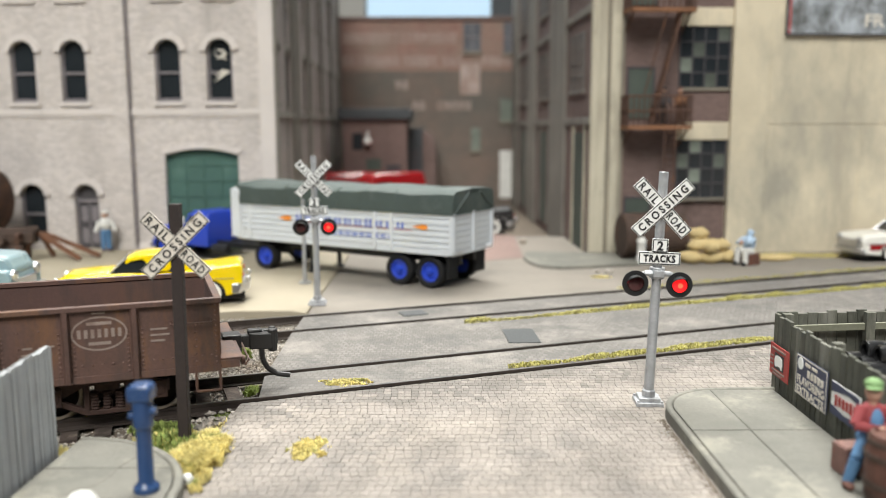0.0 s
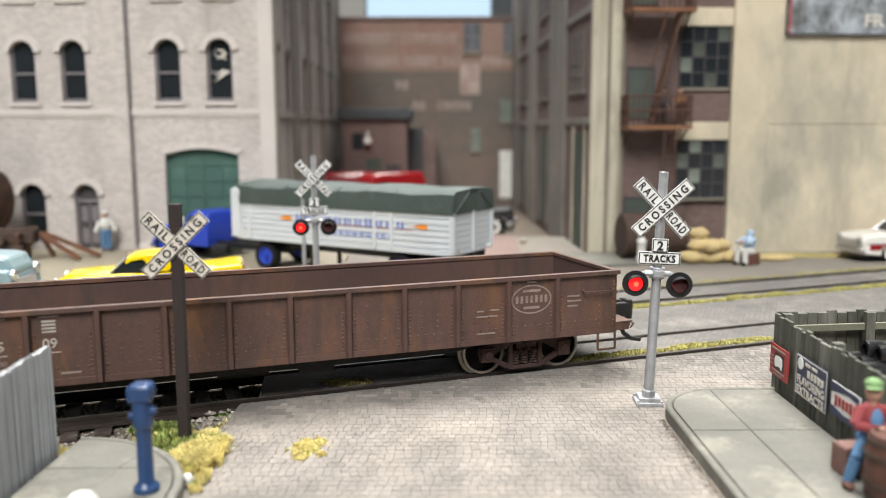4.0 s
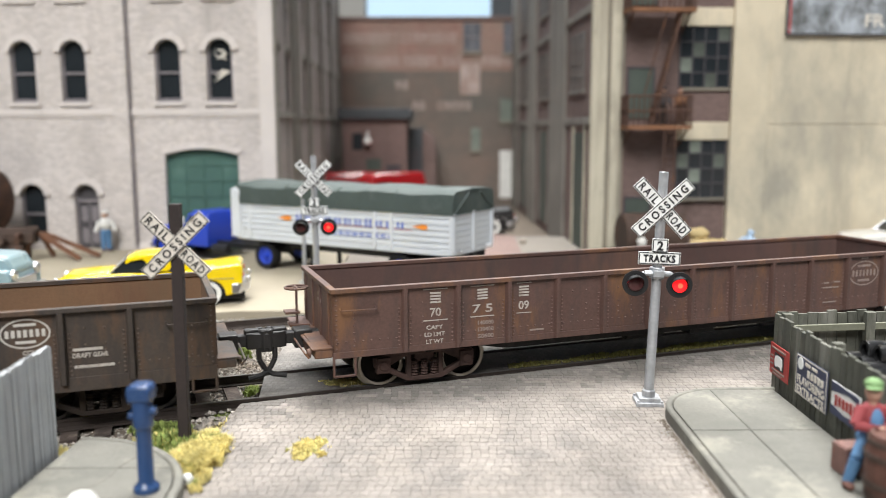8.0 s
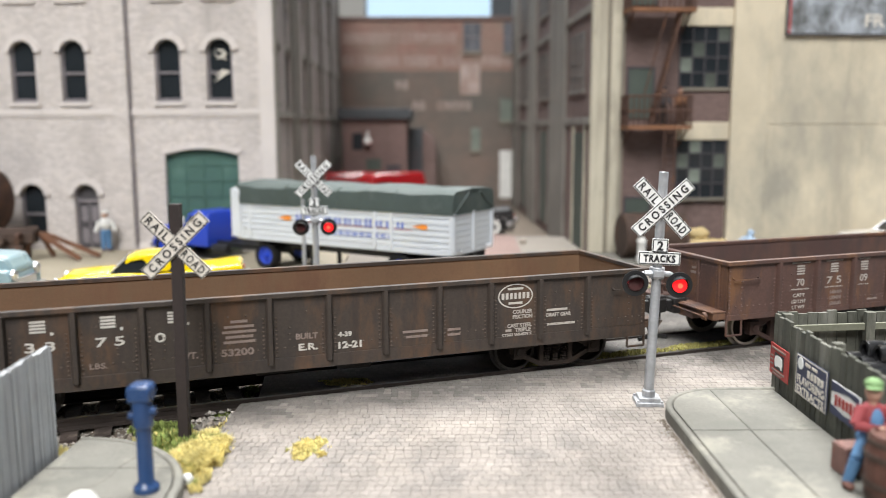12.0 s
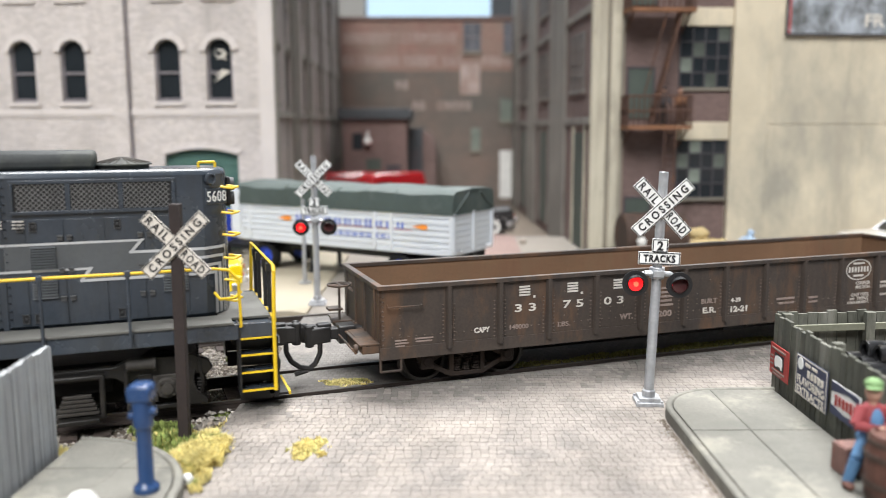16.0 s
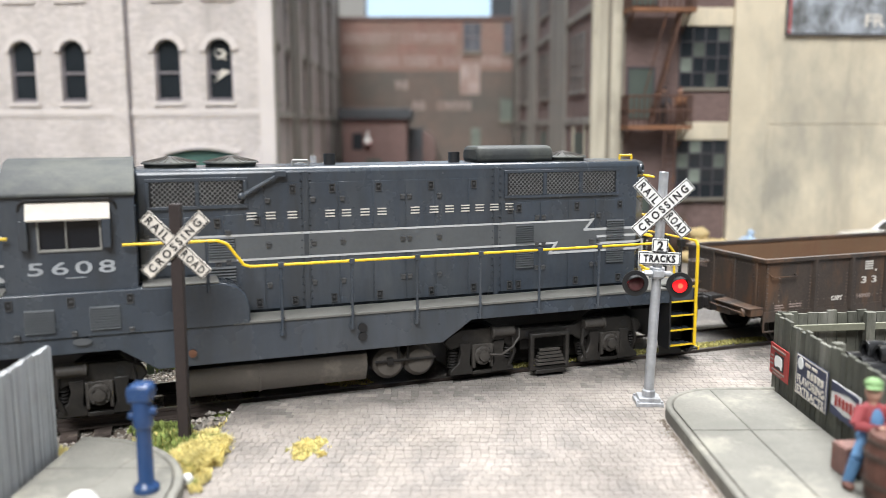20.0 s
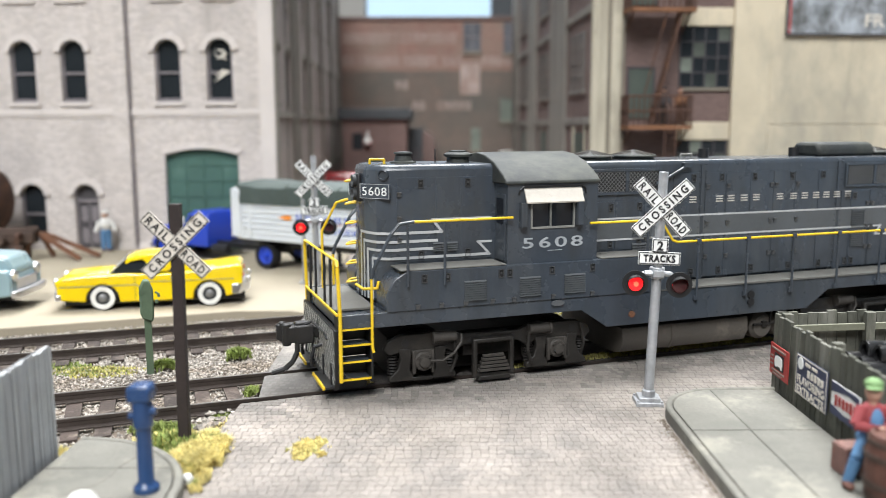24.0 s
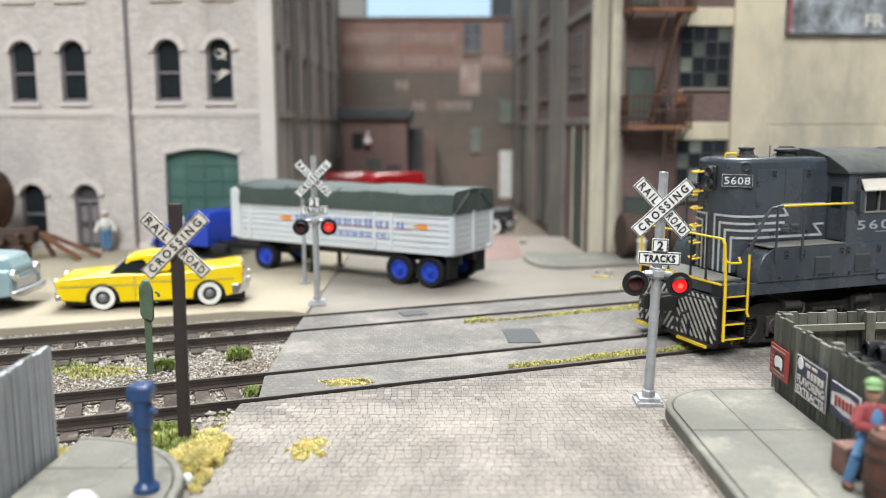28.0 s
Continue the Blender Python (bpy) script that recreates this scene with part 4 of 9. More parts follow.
    part("brake_cylinder", G().cyl((-8, -9, 6.6), (2, -9, 6.6), 2.0, n=14).box(8, 15, -12.5, -8, 5.2, 8.4), M_TRUCK, car, bevel=0.1)
    rim = None if paint is M_GONA else M_JOURNAL
    cast = M_TRUCK_A if paint is M_GONA else M_TRUCK_B
    wheels = freight_truck(car, -58.5, rim, cast) + freight_truck(car, 58.5, rim, cast)
    marks(car)
    return car, wheels


YF = -SIDE - 0.06


def side_text(words, u, z, size, car, mat_=None, width=None, bold=0.02, squeeze=1.0):
    return text(words, size, mat_ or M_LETTER, car, at(u, YF, z, *FRONT), width, bold=bold, squeeze=squeeze)


def side_bars(rows, car, mat_=None):
    return bars(rows, mat_ or M_LETTER, car, at(0, YF, 0, *FRONT))


def emblem(car, u, z, w, h, mat_):
    """An oval railway herald drawn as plain shapes."""
    g = G()
    n = 40
    for (ro, ri) in ((1.0, 0.93),):
        vs, fs = [], []
        for i in range(n):
            a = 2 * math.pi * i / n
            vs += [(u + w / 2 * ro * math.cos(a), YF, z + h / 2 * ro * math.sin(a)), (u + w / 2 * ri * math.cos(a), YF, z + h / 2 * (ri - 0.03) * math.sin(a))]
        for i in range(n):
            j = (i + 1) % n
            fs.append((2 * i, 2 * j, 2 * j + 1, 2 * i + 1))
        g.add(vs, fs)
    for k in range(7):
        g.box(u - w * 0.36 + k * w * 0.12 - 0.3, u - w * 0.36 + k * w * 0.12 + 0.3, YF, YF + 0.03, z - h * 0.12, z + h * 0.13)
    g.box(u - w * 0.22, u + w * 0.22, YF, YF + 0.03, z + h * 0.25, z + h * 0.34)
    g.box(u - w * 0.2, u + w * 0.2, YF, YF + 0.03, z - h * 0.33, z - h * 0.24)
    part("herald", g, mat_, car, "oval painted herald", smooth=0, fix=False)


def marks_a(car):
    for u, num in ((MID[0], "70"), (MID[1], "7 5"), (MID[2], "09")):
        u += 0.9 if num == "70" else (-0.2 if num == "7 5" else -2.2)
        side_text(num, u, 16.3, 1.75, car, M_LETTER_MID, width=4.6 if num == "7 5" else None, bold=0.02)
        side_bars([(u, 14.6, 5.4, 0.18), (u, 21.2, 5.4, 0.18)] if num != "09" else [(u, 21.2, 3.4, 0.18), (u, 14.6, 3.4, 0.14)], car, M_LETTER_MID)
        side_bars([(u, 19.4 + d, 2.3, 0.36) for d in (-0.95, -0.32, 0.32, 0.95)], car, M_LETTER_MID)
    for k, w in enumerate(("CAPY", "LD LMT", "LT WT")):
        side_text(w, MID[0] + 0.7, 13.1 - 1.5 * k, 0.85, car, M_LETTER_MID, width=(3.6, 4.4, 3.8)[k], bold=0.01)
    for k, w in enumerate(("140000", "139400", "50600")):
        side_text(w, MID[1] + 0.6, 13.2 - 1.45 * k, 0.85, car, M_LETTER_FADED, width=3.6)
    side_bars([(MID[2] + 1, 10.6, 3.4, 0.36)], car, M_LETTER_FADED)
    emblem(car, 58.0, 17.4, 9.6, 6.4, M_LETTER_FADED)
    side_bars([(58.0, 21.2, 2.2, 0.4), (46.0, 15.6, 1.6, 0.34), (49.4, 15.7, 2, 0.34), (47.5, 14.4, 5, 0.34), (47.3, 10.7, 4.2, 0.32), (68.2, 17.4, 3, 0.35), (68.4, 16.3, 3.4, 0.35), (68.0, 15.2, 2.6, 0.35)], car, M_LETTER_FADED)
    g = bars([(3, 19.4, 2.6, 0.6), (3, 18.2, 3.4, 0.6)], M_LETTER_FADED, car, at(-HALF - 0.1, 0, 0, 90, 0, -90))


def marks_b(car):
    for u, num in ((MID[1], "33"), (MID[2], "75"), (MID[3], "03")):
        side_text(num[0] + " " + num[1], u + (0.2 if num != "03" else -1.2), 15.7, 1.65, car, width=5.0, bold=0.03)
        side_bars([(u, 19.4 + d, 2.6, 0.38) for d in (-0.9, -0.3, 0.3, 0.9)] + [(u + 2.3, 18.0, 0.5, 0.5)], car)
    side_text("CAPY", MID[0] + 1.7, 11.6, 1.05, car, width=3.6, bold=0.06)
    side_text("140000", MID[0] + 10.4, 11.6, 1.0, car, width=4.4, mat_=M_LETTER_FADED)
    side_text("LBS.", MID[2] - 2.0, 11.3, 1.0, car, M_LETTER_FADED, width=3.0)
    side_text("WT.", MID[3] + 2.2, 11.7, 1.2, car, M_LETTER_FADED, width=3.4, bold=0.06)
    side_text("53200", MID[4] - 0.4, 11.6, 1.3, car, M_LETTER_FADED, width=6.2, bold=0.06)
    side_bars([(MID[4], 17.6 - 1.0 * k, w, 0.5) for k, w in enumerate((3.2, 5.6, 6.4, 5.2, 6.0))], car, M_LETTER_FADED)
    side_text("BUILT", MID[5] + 1.4, 13.6, 1.1, car, M_LETTER_FADED, width=4.4, bold=0.04)
    side_text("E.R.", MID[5] + 1.6, 11.4, 1.3, car, width=3.8, bold=0.05)
    side_text("4-39", MID[6] - 2.6, 13.3, 0.95, car, width=2.8, bold=0.04)
    side_text("12-21", MID[6] - 1.6, 11.1, 1.3, car, width=4.8, bold=0.07)
    side_bars([(MID[7] + 0.6, 12.6, 5.4, 0.5), (MID[7] + 0.9, 11.5, 4.6, 0.5), (MID[8] - 2.5, 12.3, 2.8, 0.5), (MID[8] - 2.5, 11.2, 2.8, 0.5)], car, M_LETTER_FADED)
    emblem(car, MID[9], 18.4, 8.2, 5.4, M_LETTER)
    for words, u, z, w in (("COUPLER", MID[9] + 1.7, 14.9, 4.6), ("FRICTION", MID[9] + 1.7, 13.8, 4.6), ("CAST STEEL", MID[9] + 1.0, 11.9, 5.8), ("TRIPLE", MID[9] + 1.8, 10.9, 3.8), ("STEELWHEELS", MID[9] + 0.4, 9.8, 7.0),
                           ("DRAFT GEAR", MID[10] - 1.2, 13.6, 6.0)):
        side_text(words, u, z, 0.8, car, M_LETTER_MID, width=w, bold=0.03)
    side_bars([(MID[10] - 1.6, 14.7, 5.0, 0.5), (MID[10] - 0.6, 11.5, 6.8, 0.5), (MID[9] - 1.6, 10.9, 1.4, 0.5)], car, M_LETTER_MID)
    side_bars([(-74.6, 10.9, 2.6, 0.3), (-74.4, 10.3, 3, 0.3), (-74.8, 9.7, 2, 0.3), (-69.6, 11.0, 4.0, 0.3), (-69.6, 10.4, 3.6, 0.3)], car, M_LETTER_FADED)
    bars([(-9, 19.0, 2.6, 0.6), (-9, 17.7, 4.4, 0.7)], M_LETTER_FADED, car, at(-HALF - 0.1, 0, 0, 90, 0, -90))


car_a, wheels_a = gondola("weathered brown-red open gondola freight car, empty", M_GONA, M_GONA_IN, marks_a, 1)
car_b, wheels_b = gondola("dark grimy brown open gondola freight car with rusty interior", M_GONB, M_GONB_IN, marks_b, 2)
HW = 9.5      # half width of the hoods
HT = 46.6     # their top
SW = 17.2     # half width of the walkways


def hood(parent, x0, x1, rounded, name):
    """A hood with a rounded outer end, as a bevelled prism."""
    e = 1 if rounded > 0 else -1
    xa, xb = (x0, x1) if e > 0 else (x1, x0)
    a, b, c, d, f = (4.2, 1.6, 1.6, 0.4, 4.6) if e < 0 else (5.2, 1.9, 2.4, 0.5, 5.6)
    poly = [(xa, -HW), (xb - e * a, -HW), (xb - e * b, -HW + c), (xb - e * d, -HW + f), (xb, 0), (xb - e * d, HW - f), (xb - e * b, HW - c), (xb - e * a, HW), (xa, HW)]
    return part(name, G().prism(poly, "z", 17.4, HT), M_LOCO, parent, bevel=1.1)


# latch: a rim lightened for its highlight round a black recessed middle
latch_shape = G().ring_box(-0.58, 0.58, -0.85, 0.85, 0.14, -0.26, 0.1)
latch_shape.slot = 1
latch_shape.box(-0.44, 0.44, -0.04, 0.1, -0.7, 0.7)
latch_shape.slot = 0
latch_shape.box(-0.2, 0.2, -0.3, 0.0, -0.1, 0.35)
LATCH = mesh_of(latch_shape, "latch", [M_LATCH, M_BLACK], 0)
HINGE = mesh_of(G().box(-0.42, 0.42, -0.34, 0.1, -0.5, 0.5).cyl((-0.5, -0.3, 0.25), (0.5, -0.3, 0.25), 0.2, n=6), "hinge", M_LATCH, 0)
for me_ in (LATCH, HINGE):
    recalc(me_)


def door(parent, x0, x1, z0, z1, s, latch_x=None, hinge_x=None, name="hood_door"):
    """A hood door with its latches and hinges, where it has them."""
    d = part(name, G().box(x0 + 0.14, x1 - 0.14, s * (HW - 0.1), s * (HW + 0.16), z0, z1), M_LOCO, parent, bevel=0.07)
    turn = 0 if s < 0 else 180
    if latch_x is not None:
        for z in (z0 + 1.4, z1 - 1.3):
            part("latch", LATCH, None, d, m=at(latch_x, s * (HW + 0.16), z, 0, 0, turn))
    if hinge_x is not None:
        for z in (z0 + 4.9, (z0 + z1) / 2 + 0.4, z1 - 3.4):
            part("hinge", HINGE, None, d, m=at(hinge_x, s * (HW + 0.16), z, 0, 0, turn))
    return d


def louvre(parent, x0, x1, z0, z1, y, s, n):
    g = G()
    for k in range(n):
        z = z0 + (z1 - z0) * k / n
        h = (z1 - z0) / n
        g.add([(x0, y, z), (x1, y, z), (x1, y + s * 0.45, z + h * 0.15), (x0, y + s * 0.45, z + h * 0.15), (x0, y, z + h * 0.85), (x1, y, z + h * 0.85)], [(0, 1, 2, 3), (3, 2, 5, 4)])
    return part("louvre", g, M_LOCO_BAND, parent, "pressed metal louvre", smooth=0, fix=False)


def grille(parent, x0, x1, z0, z1, s, panels):
    y = s * (HW + 0.1)
    part_ = part("grille_frame", G().box(x0 - 0.7, x1 + 0.7, y, y + s * 0.35, z1, z1 + 0.7).box(x0 - 0.7, x1 + 0.7, y, y + s * 0.35, z0 - 0.7, z0)
                 .box(x0 - 0.7, x0, y, y + s * 0.35, z0, z1).box(x1, x1 + 0.7, y, y + s * 0.35, z0, z1), M_LOCO, parent, bevel=0.08)
    # no opening is cut: a black sheet stands in for the dark inside
    back = G().box(x0, x1, y - s * 0.05, y + s * 0.05, z0, z1)
    part("recess", back, M_BLACK, part_, "black sheet behind the mesh for the dark inside")
    g = G()
    w = (x1 - x0) / panels
    for p in range(1, panels):
        part("grille_divider", G().box(x0 + p * w - 0.45, x0 + p * w + 0.45, y, y + s * 0.4, z0, z1), M_LOCO, part_, bevel=0.06)
    h = z1 - z0
    pitch = 0.95
    for p in range(panels):
        a, b = x0 + p * w + 0.4, x0 + (p + 1) * w - 0.4
        for d in (-1, 1):
            c = a - h
            while c < b + h:
                # a slanted wire clipped to the panel
                t0, t1 = 0.0, h
                xs = lambda t: c + (t if d > 0 else h - t)
                lo = max(0.0, (a - c) if d > 0 else h - (b - c))
                hi = min(h, (b - c) if d > 0 else h - (a - c))
                if hi - lo > 0.3:
                    p0, p1 = Vector((xs(lo), y + s * 0.16, z0 + lo)), Vector((xs(hi), y + s * 0.16, z0 + hi))
                    o = Vector((0.1, 0, 0))
                    g.add([p0 - o, p0 + o, p1 + o, p1 - o], [(0, 1, 2, 3)])
                c += pitch
    part("mesh", g, M_GRILLE, part_, "woven metal mesh", smooth=0, fix=False)


def loco_truck(loco, x):
    """A two-axle power truck: motors between the wheels, cast side frames with pedestals, hangers and brake gear."""
    tr = part("truck", G().box(x - 22, x + 22, -7.2, 7.2, 1.5, 9.8).box(x - 6, x + 6, -11, 11, 5.0, 9.4), M_TRUCK, loco, bevel=0.25)
    beam = [(-24.4, 8.4), (-23.6, 10.0), (-20.6, 11.4), (-9.4, 11.4), (-6.6, 10.2), (6.6, 10.2), (9.4, 11.4), (20.6, 11.4), (23.6, 10.0), (24.4, 8.4), (23.0, 7.0), (20.4, 7.6), (10.6, 7.6), (8.6, 6.4), (6.4, 7.9), (-6.4, 7.9), (-8.6, 6.4), (-10.6, 7.6), (-20.4, 7.6), (-23.0, 7.0)]
    leg = [(2.5, 8.4), (5.4, 8.4), (4.9, 6.2), (5.6, 4.0), (7.4, 2.4), (7.4, 1.4), (2.2, 1.4), (2.2, 2.6), (2.9, 3.6)]
    for s in (-1, 1):
        sf = part("side_frame", G().prism([(x + u, z) for u, z in beam], "y", s * 11.2, s * 12.8), M_SIDEFRAME, tr, "dusty cast side frame", bevel=0.3)
        # no holes are cut: black discs on the beam imitate their shade
        hole = G()
        for u, z, rr in ((-19.6, 9.6, 0.8), (-11.8, 9.7, 0.8), (-5.0, 9.0, 0.55), (0.0, 9.0, 0.7), (5.0, 9.0, 0.55), (11.8, 9.7, 0.8), (19.6, 9.6, 0.8)):
            hole.cyl((x + u, s * 12.7, z), (x + u, s * 12.86, z), rr, n=12)
        part("casting_hole", hole, M_BLACK, sf, "black discs standing for shaded holes in the casting")
        for c in (-15.75, 15.75):
            for d in (-1, 1):
                part("pedestal", G().prism([(x + c + d * u, z) for u, z in leg], "y", s * 11.4, s * 13.1), M_SIDEFRAME, sf, bevel=0.22)
            part("pedestal_tie", G().box(x + c - 2.3, x + c + 2.3, s * 11.8, s * 12.9, 1.2, 2.0), M_SIDEFRAME, sf, bevel=0.1)
            jb = part("journal_box", G().lathe([(0.3, s * 12.4), (2.1, s * 12.4), (2.1, s * 13.5), (1.8, s * 13.9), (1.2, s * 13.9), (1.1, s * 14.5), (0.2, s * 14.6)], 18, axis="y"), M_JOURNAL, sf, "dusty round journal box", m=at(x + c, 0, 5.4))
            part("journal_lug", G().box(-2.5, 2.5, s * 12.6, s * 13.2, 1.4, 2.5).box(-2.4, -1.7, s * 12.6, s * 13.5, -2.6, 2.4).box(1.7, 2.4, s * 12.6, s * 13.5, -2.6, 2.4), M_JOURNAL, jb, bevel=0.15)
            for k in range(4):
                a = math.pi / 4 + k * math.pi / 2
                part("journal_bolt", G().cyl((1.65 * math.cos(a), s * 13.8, 1.65 * math.sin(a)), (1.65 * math.cos(a), s * 14.25, 1.65 * math.sin(a)), 0.3, n=6), M_JOURNAL, jb)
            for d in (-1, 1):
                part("coil_spring", G().lathe([(0.3, 2.7)] + [(1.2 if k % 2 else 0.85, 2.7 + 0.32 * k) for k in range(14)] + [(0.3, 7.2)], 12), M_TRUCK, sf, m=at(x + c + d * 6.4, s * 11.6, 0))
        hg = part("spring_hanger", G().ring_box(x - 4.8, x + 4.8, 0.9, 9.4, 0.95, s * 13.0, s * 14.4), M_SIDEFRAME, tr, "leaf spring in its hanger", bevel=0.3)
        part("hanger_strap", G().prism([(x - 3.9, 0.3), (x + 3.9, 0.3), (x + 3.4, 1.2), (x - 3.4, 1.2)], "y", s * 13.2, s * 14.9), M_SIDEFRAME, hg, bevel=0.15)
        for k in range(5):
            part("leaf", G().box(x - 3.6 + 0.3 * k, x + 3.6 - 0.3 * k, s * (13.0 + 0.12 * k), s * (15.0 - 0.16 * k), 2.2 + 0.75 * k, 2.75 + 0.75 * k), M_JOURNAL, hg, bevel=0.06)
        for d in (-1, 1):
            part("brake_cylinder", G().cyl((x + d * 8.6, s * 13.5, 10.4), (x + d * 13.4, s * 13.5, 10.4), 1.15, n=14).cyl((x + d * 13.3, s * 13.5, 10.4), (x + d * 13.9, s * 13.5, 10.4), 1.4, n=14).box(x + d * 9.4, x + d * 10.6, s * 12.6, s * 13.6, 9.2, 10.4), M_JOURNAL, tr, "dull metal brake cylinder", bevel=0.12)
            rod("brake_hanger", [(x + d * 8.8, s * 13.2, 9.8), (x + d * 8.4, s * 13.4, 5.6), (x + d * 9.6, s * 13.2, 2.4)], M_SIDEFRAME, tr, 0.42)
            part("brake_shoe", G().prism([(x + d * 8.9, 2.6), (x + d * 10.0, 3.0), (x + d * 9.4, 5.4), (x + d * 9.9, 7.6), (x + d * 8.8, 7.8), (x + d * 8.2, 5.2)], "y", s * 9.8, s * 11.2), M_SIDEFRAME, tr, bevel=0.15)
        rod("sand_pipe", [(x + 21.6, s * 13.2, 10.8), (x + 22.4, s * 13.4, 6.0), (x + 21.8, s * 12.0, 1.6)], M_SIDEFRAME, tr, 0.32)
        rod("cable", [(x - 14.6, s * 14.6, 5.8), (x - 12.0, s * 14.9, 5.6), (x - 9.4, s * 14.7, 7.0), (x - 7.6, s * 14.2, 9.0), (x - 7.2, s * 13.4, 10.8)], M_JOURNAL, tr, 0.26, "thin speed recorder cable")
    return [wheelset(tr, x - 15.75, 5.8, tyre=M_TRUCK), wheelset(tr, x + 15.75, 5.8, tyre=M_TRUCK)]


def rod(name, pts, mat_, parent, r=0.36, label=""):
    return part(name, G().tube(pts, r, 8), mat_, parent, label)


def along(pts, f):
    """The point at a fractional place in a row of points."""
    i = min(int(f), len(pts) - 2)
    return tuple(p + (q - p) * (f - i) for p, q in zip(pts[i], pts[i + 1]))


def build_loco():
    lo = thing("diesel_locomotive", "dark grey diesel locomotive with silver stripes and yellow handrails", "locomotive", group="cars of the train")
    # frame and walkways
    skirt = [(-88.7, 14.4), (-34.5, 14.4), (-28, 10.1), (28, 10.1), (34.5, 14.4), (89.8, 14.4), (89.8, 17.4), (-88.7, 17.4)]
    fr = part("frame", G().prism(skirt, "y", -16.9, -15.6).prism(skirt, "y", 15.6, 16.9).box(-88.6, 89.7, -15.6, 15.6, 14.6, 17.2), M_LOCO, lo, bevel=0.12)
    part("walkway", G().box(-14.2, 82.4, -SW, -HW - 0.1, 17.4, 17.9).box(-14.2, 82.4, HW + 0.1, SW, 17.4, 17.9), M_DECK, lo, "dusty grey walkway plates", bevel=0.08)
    for e in (-1, 1):
        part("end_platform", G().box(e * 80.2, e * 88.9 + (1.1 if e > 0 else 0), -12.8, 12.8, 17.4, 17.9), M_DECK, lo, "dusty grey end platform", bevel=0.08)
    lb = hood(lo, -31, 83.5, 1, "long_hood")
    sb = hood(lo, -80, -51, -1, "short_hood")
    # raised battery boxes beside the cab and the short hood
    for s in (-1, 1):
        box = [(-79, 17.3), (-79, 21.2), (-77.4, 24.0), (-74.6, 25.6), (-16.2, 25.6), (-13.4, 24.9), (-11.7, 23.2), (-11.0, 20.6), (-11.0, 17.3)]
        bb = part("equipment_box", G().prism(box, "y", s * (HW - 0.2), s * SW), M_LOCO, lo, bevel=0.25)
        for x0, x1, z in ((-76, -52.8, 25.62), (-30, -16.4, 25.65)):
            part("box_lid", G().box(x0, x1, s * (HW + 0.2), s * SW, z, z + 0.25), M_DECK, bb, "dusty box lid", bevel=0.06)
        for x0, x1 in ((-62.3, -57.4), (-49.7, -44.8), (-39.1, -34.0)):
            louvre(bb, x0, x1, 18.6, 22.9, s * SW, s, 9)
        for x in (-71, -66, -54, -52, -42.1, -32.2):
            part("latch", LATCH, None, bb, m=at(x, s * SW, 23.9, 0, 0, 0 if s < 0 else 180))
        for x in (-72.5, -67.4, -62, -56, -51, -41.8, -32.2):
            part("hinge", HINGE, None, bb, m=at(x, s * SW, 18.2, 0, 0, 0 if s < 0 else 180))
        # long hood doors, in two heights, with seams
        for x0, x1, z0, z1, lx, hx in ((-29.5, -22.2, 26.2, 37.4, -23.4, -28.8), (-22.2, -14.6, 26.2, 37.4, -15.8, None), (-14.6, -6.8, 18.4, 37.6, -8.2, -13.9), (-6.8, 0.8, 18.4, 43.6, -1.1, -6.1),
                                       (2.2, 8.2, 18.4, 43.6, 6.9, 2.9), (8.2, 15.4, 18.4, 43.6, None, 8.9), (15.4, 22.4, 18.4, 43.6, 16.6, 21.7), (22.4, 29.0, 18.4, 43.6, 28.0, 23.2), (29.0, 36.4, 18.4, 43.6, None, 29.8),
                                       (36.4, 41.9, 18.4, 43.6, 37.7, None), (44.1, 47.2, 18.4, 38.0, 46.3, None), (47.2, 53.6, 18.4, 38.0, 48.4, 52.8), (53.6, 60.6, 18.4, 38.0, None, 54.4), (60.6, 67.4, 18.4, 38.0, 62.7, 66.6), (67.4, 75.2, 18.4, 38.0, 73.8, 68.3)):
            door(lb, x0, x1, z0, z1, s, lx, hx)
        for x in (1.5, 43.0):
            part("seam_strip", G().box(x - 0.5, x + 0.5, s * HW, s * (HW + 0.25), 17.8, HT - 0.8), M_LOCO, lb, bevel=0.06)
            part("rivets", rivets([(x - 0.9, z) for z in np.arange(18.5, 46, 1.5)] + [(x + 0.9, z) for z in np.arange(18.5, 46, 1.5)], s * (HW + 0.17), s), M_LOCO, lb, smooth=0, fix=False)
        grille(lb, 45.6, 72.6, 39.6, 44.4, s, 3)
        grille(lb, -28.0, -10.6, 39.6, 44.2, s, 2)
        for x0, x1, z0, z1, n in ((47.7, 52.0, 28.8, 33.2, 9), (47.7, 52.0, 23.4, 27.6, 8), (70.4, 75.0, 28.8, 33.4, 9), (70.4, 75.0, 23.4, 27.6, 8), (-17.6, -12.6, 28.8, 33.4, 9), (-17.6, -12.6, 19.2, 27.6, 14)):
            louvre(lb, x0, x1, z0, z1, s * (HW + 0.18), s, n)
        # short hood doors
        for x0, x1, lx, hx in ((-74.6, -66.0, -69.2, -74.0), (-65.8, -60.4, None, None), (-60.2, -52.8, -58.6, None)):
            door(sb, x0, x1, 26.2, 44.0, s, lx, hx)
        louvre(sb, -66.6, -64.2, 28.2, 30.2, s * (HW + 0.18), s, 4)
        louvre(sb, -63.4, -61.0, 28.2, 30.2, s * (HW + 0.18), s, 4)
        # silver stripes on the hood sides, ending in chevrons
        y = s * (HW + 0.24)
        st = G()
        for x0, x1, z in ((-30, 66.8, 33.5), (-30, 57.6, 28.6)):
            st.box(x0, x1, y, y + s * 0.05, z - 0.21, z + 0.21)
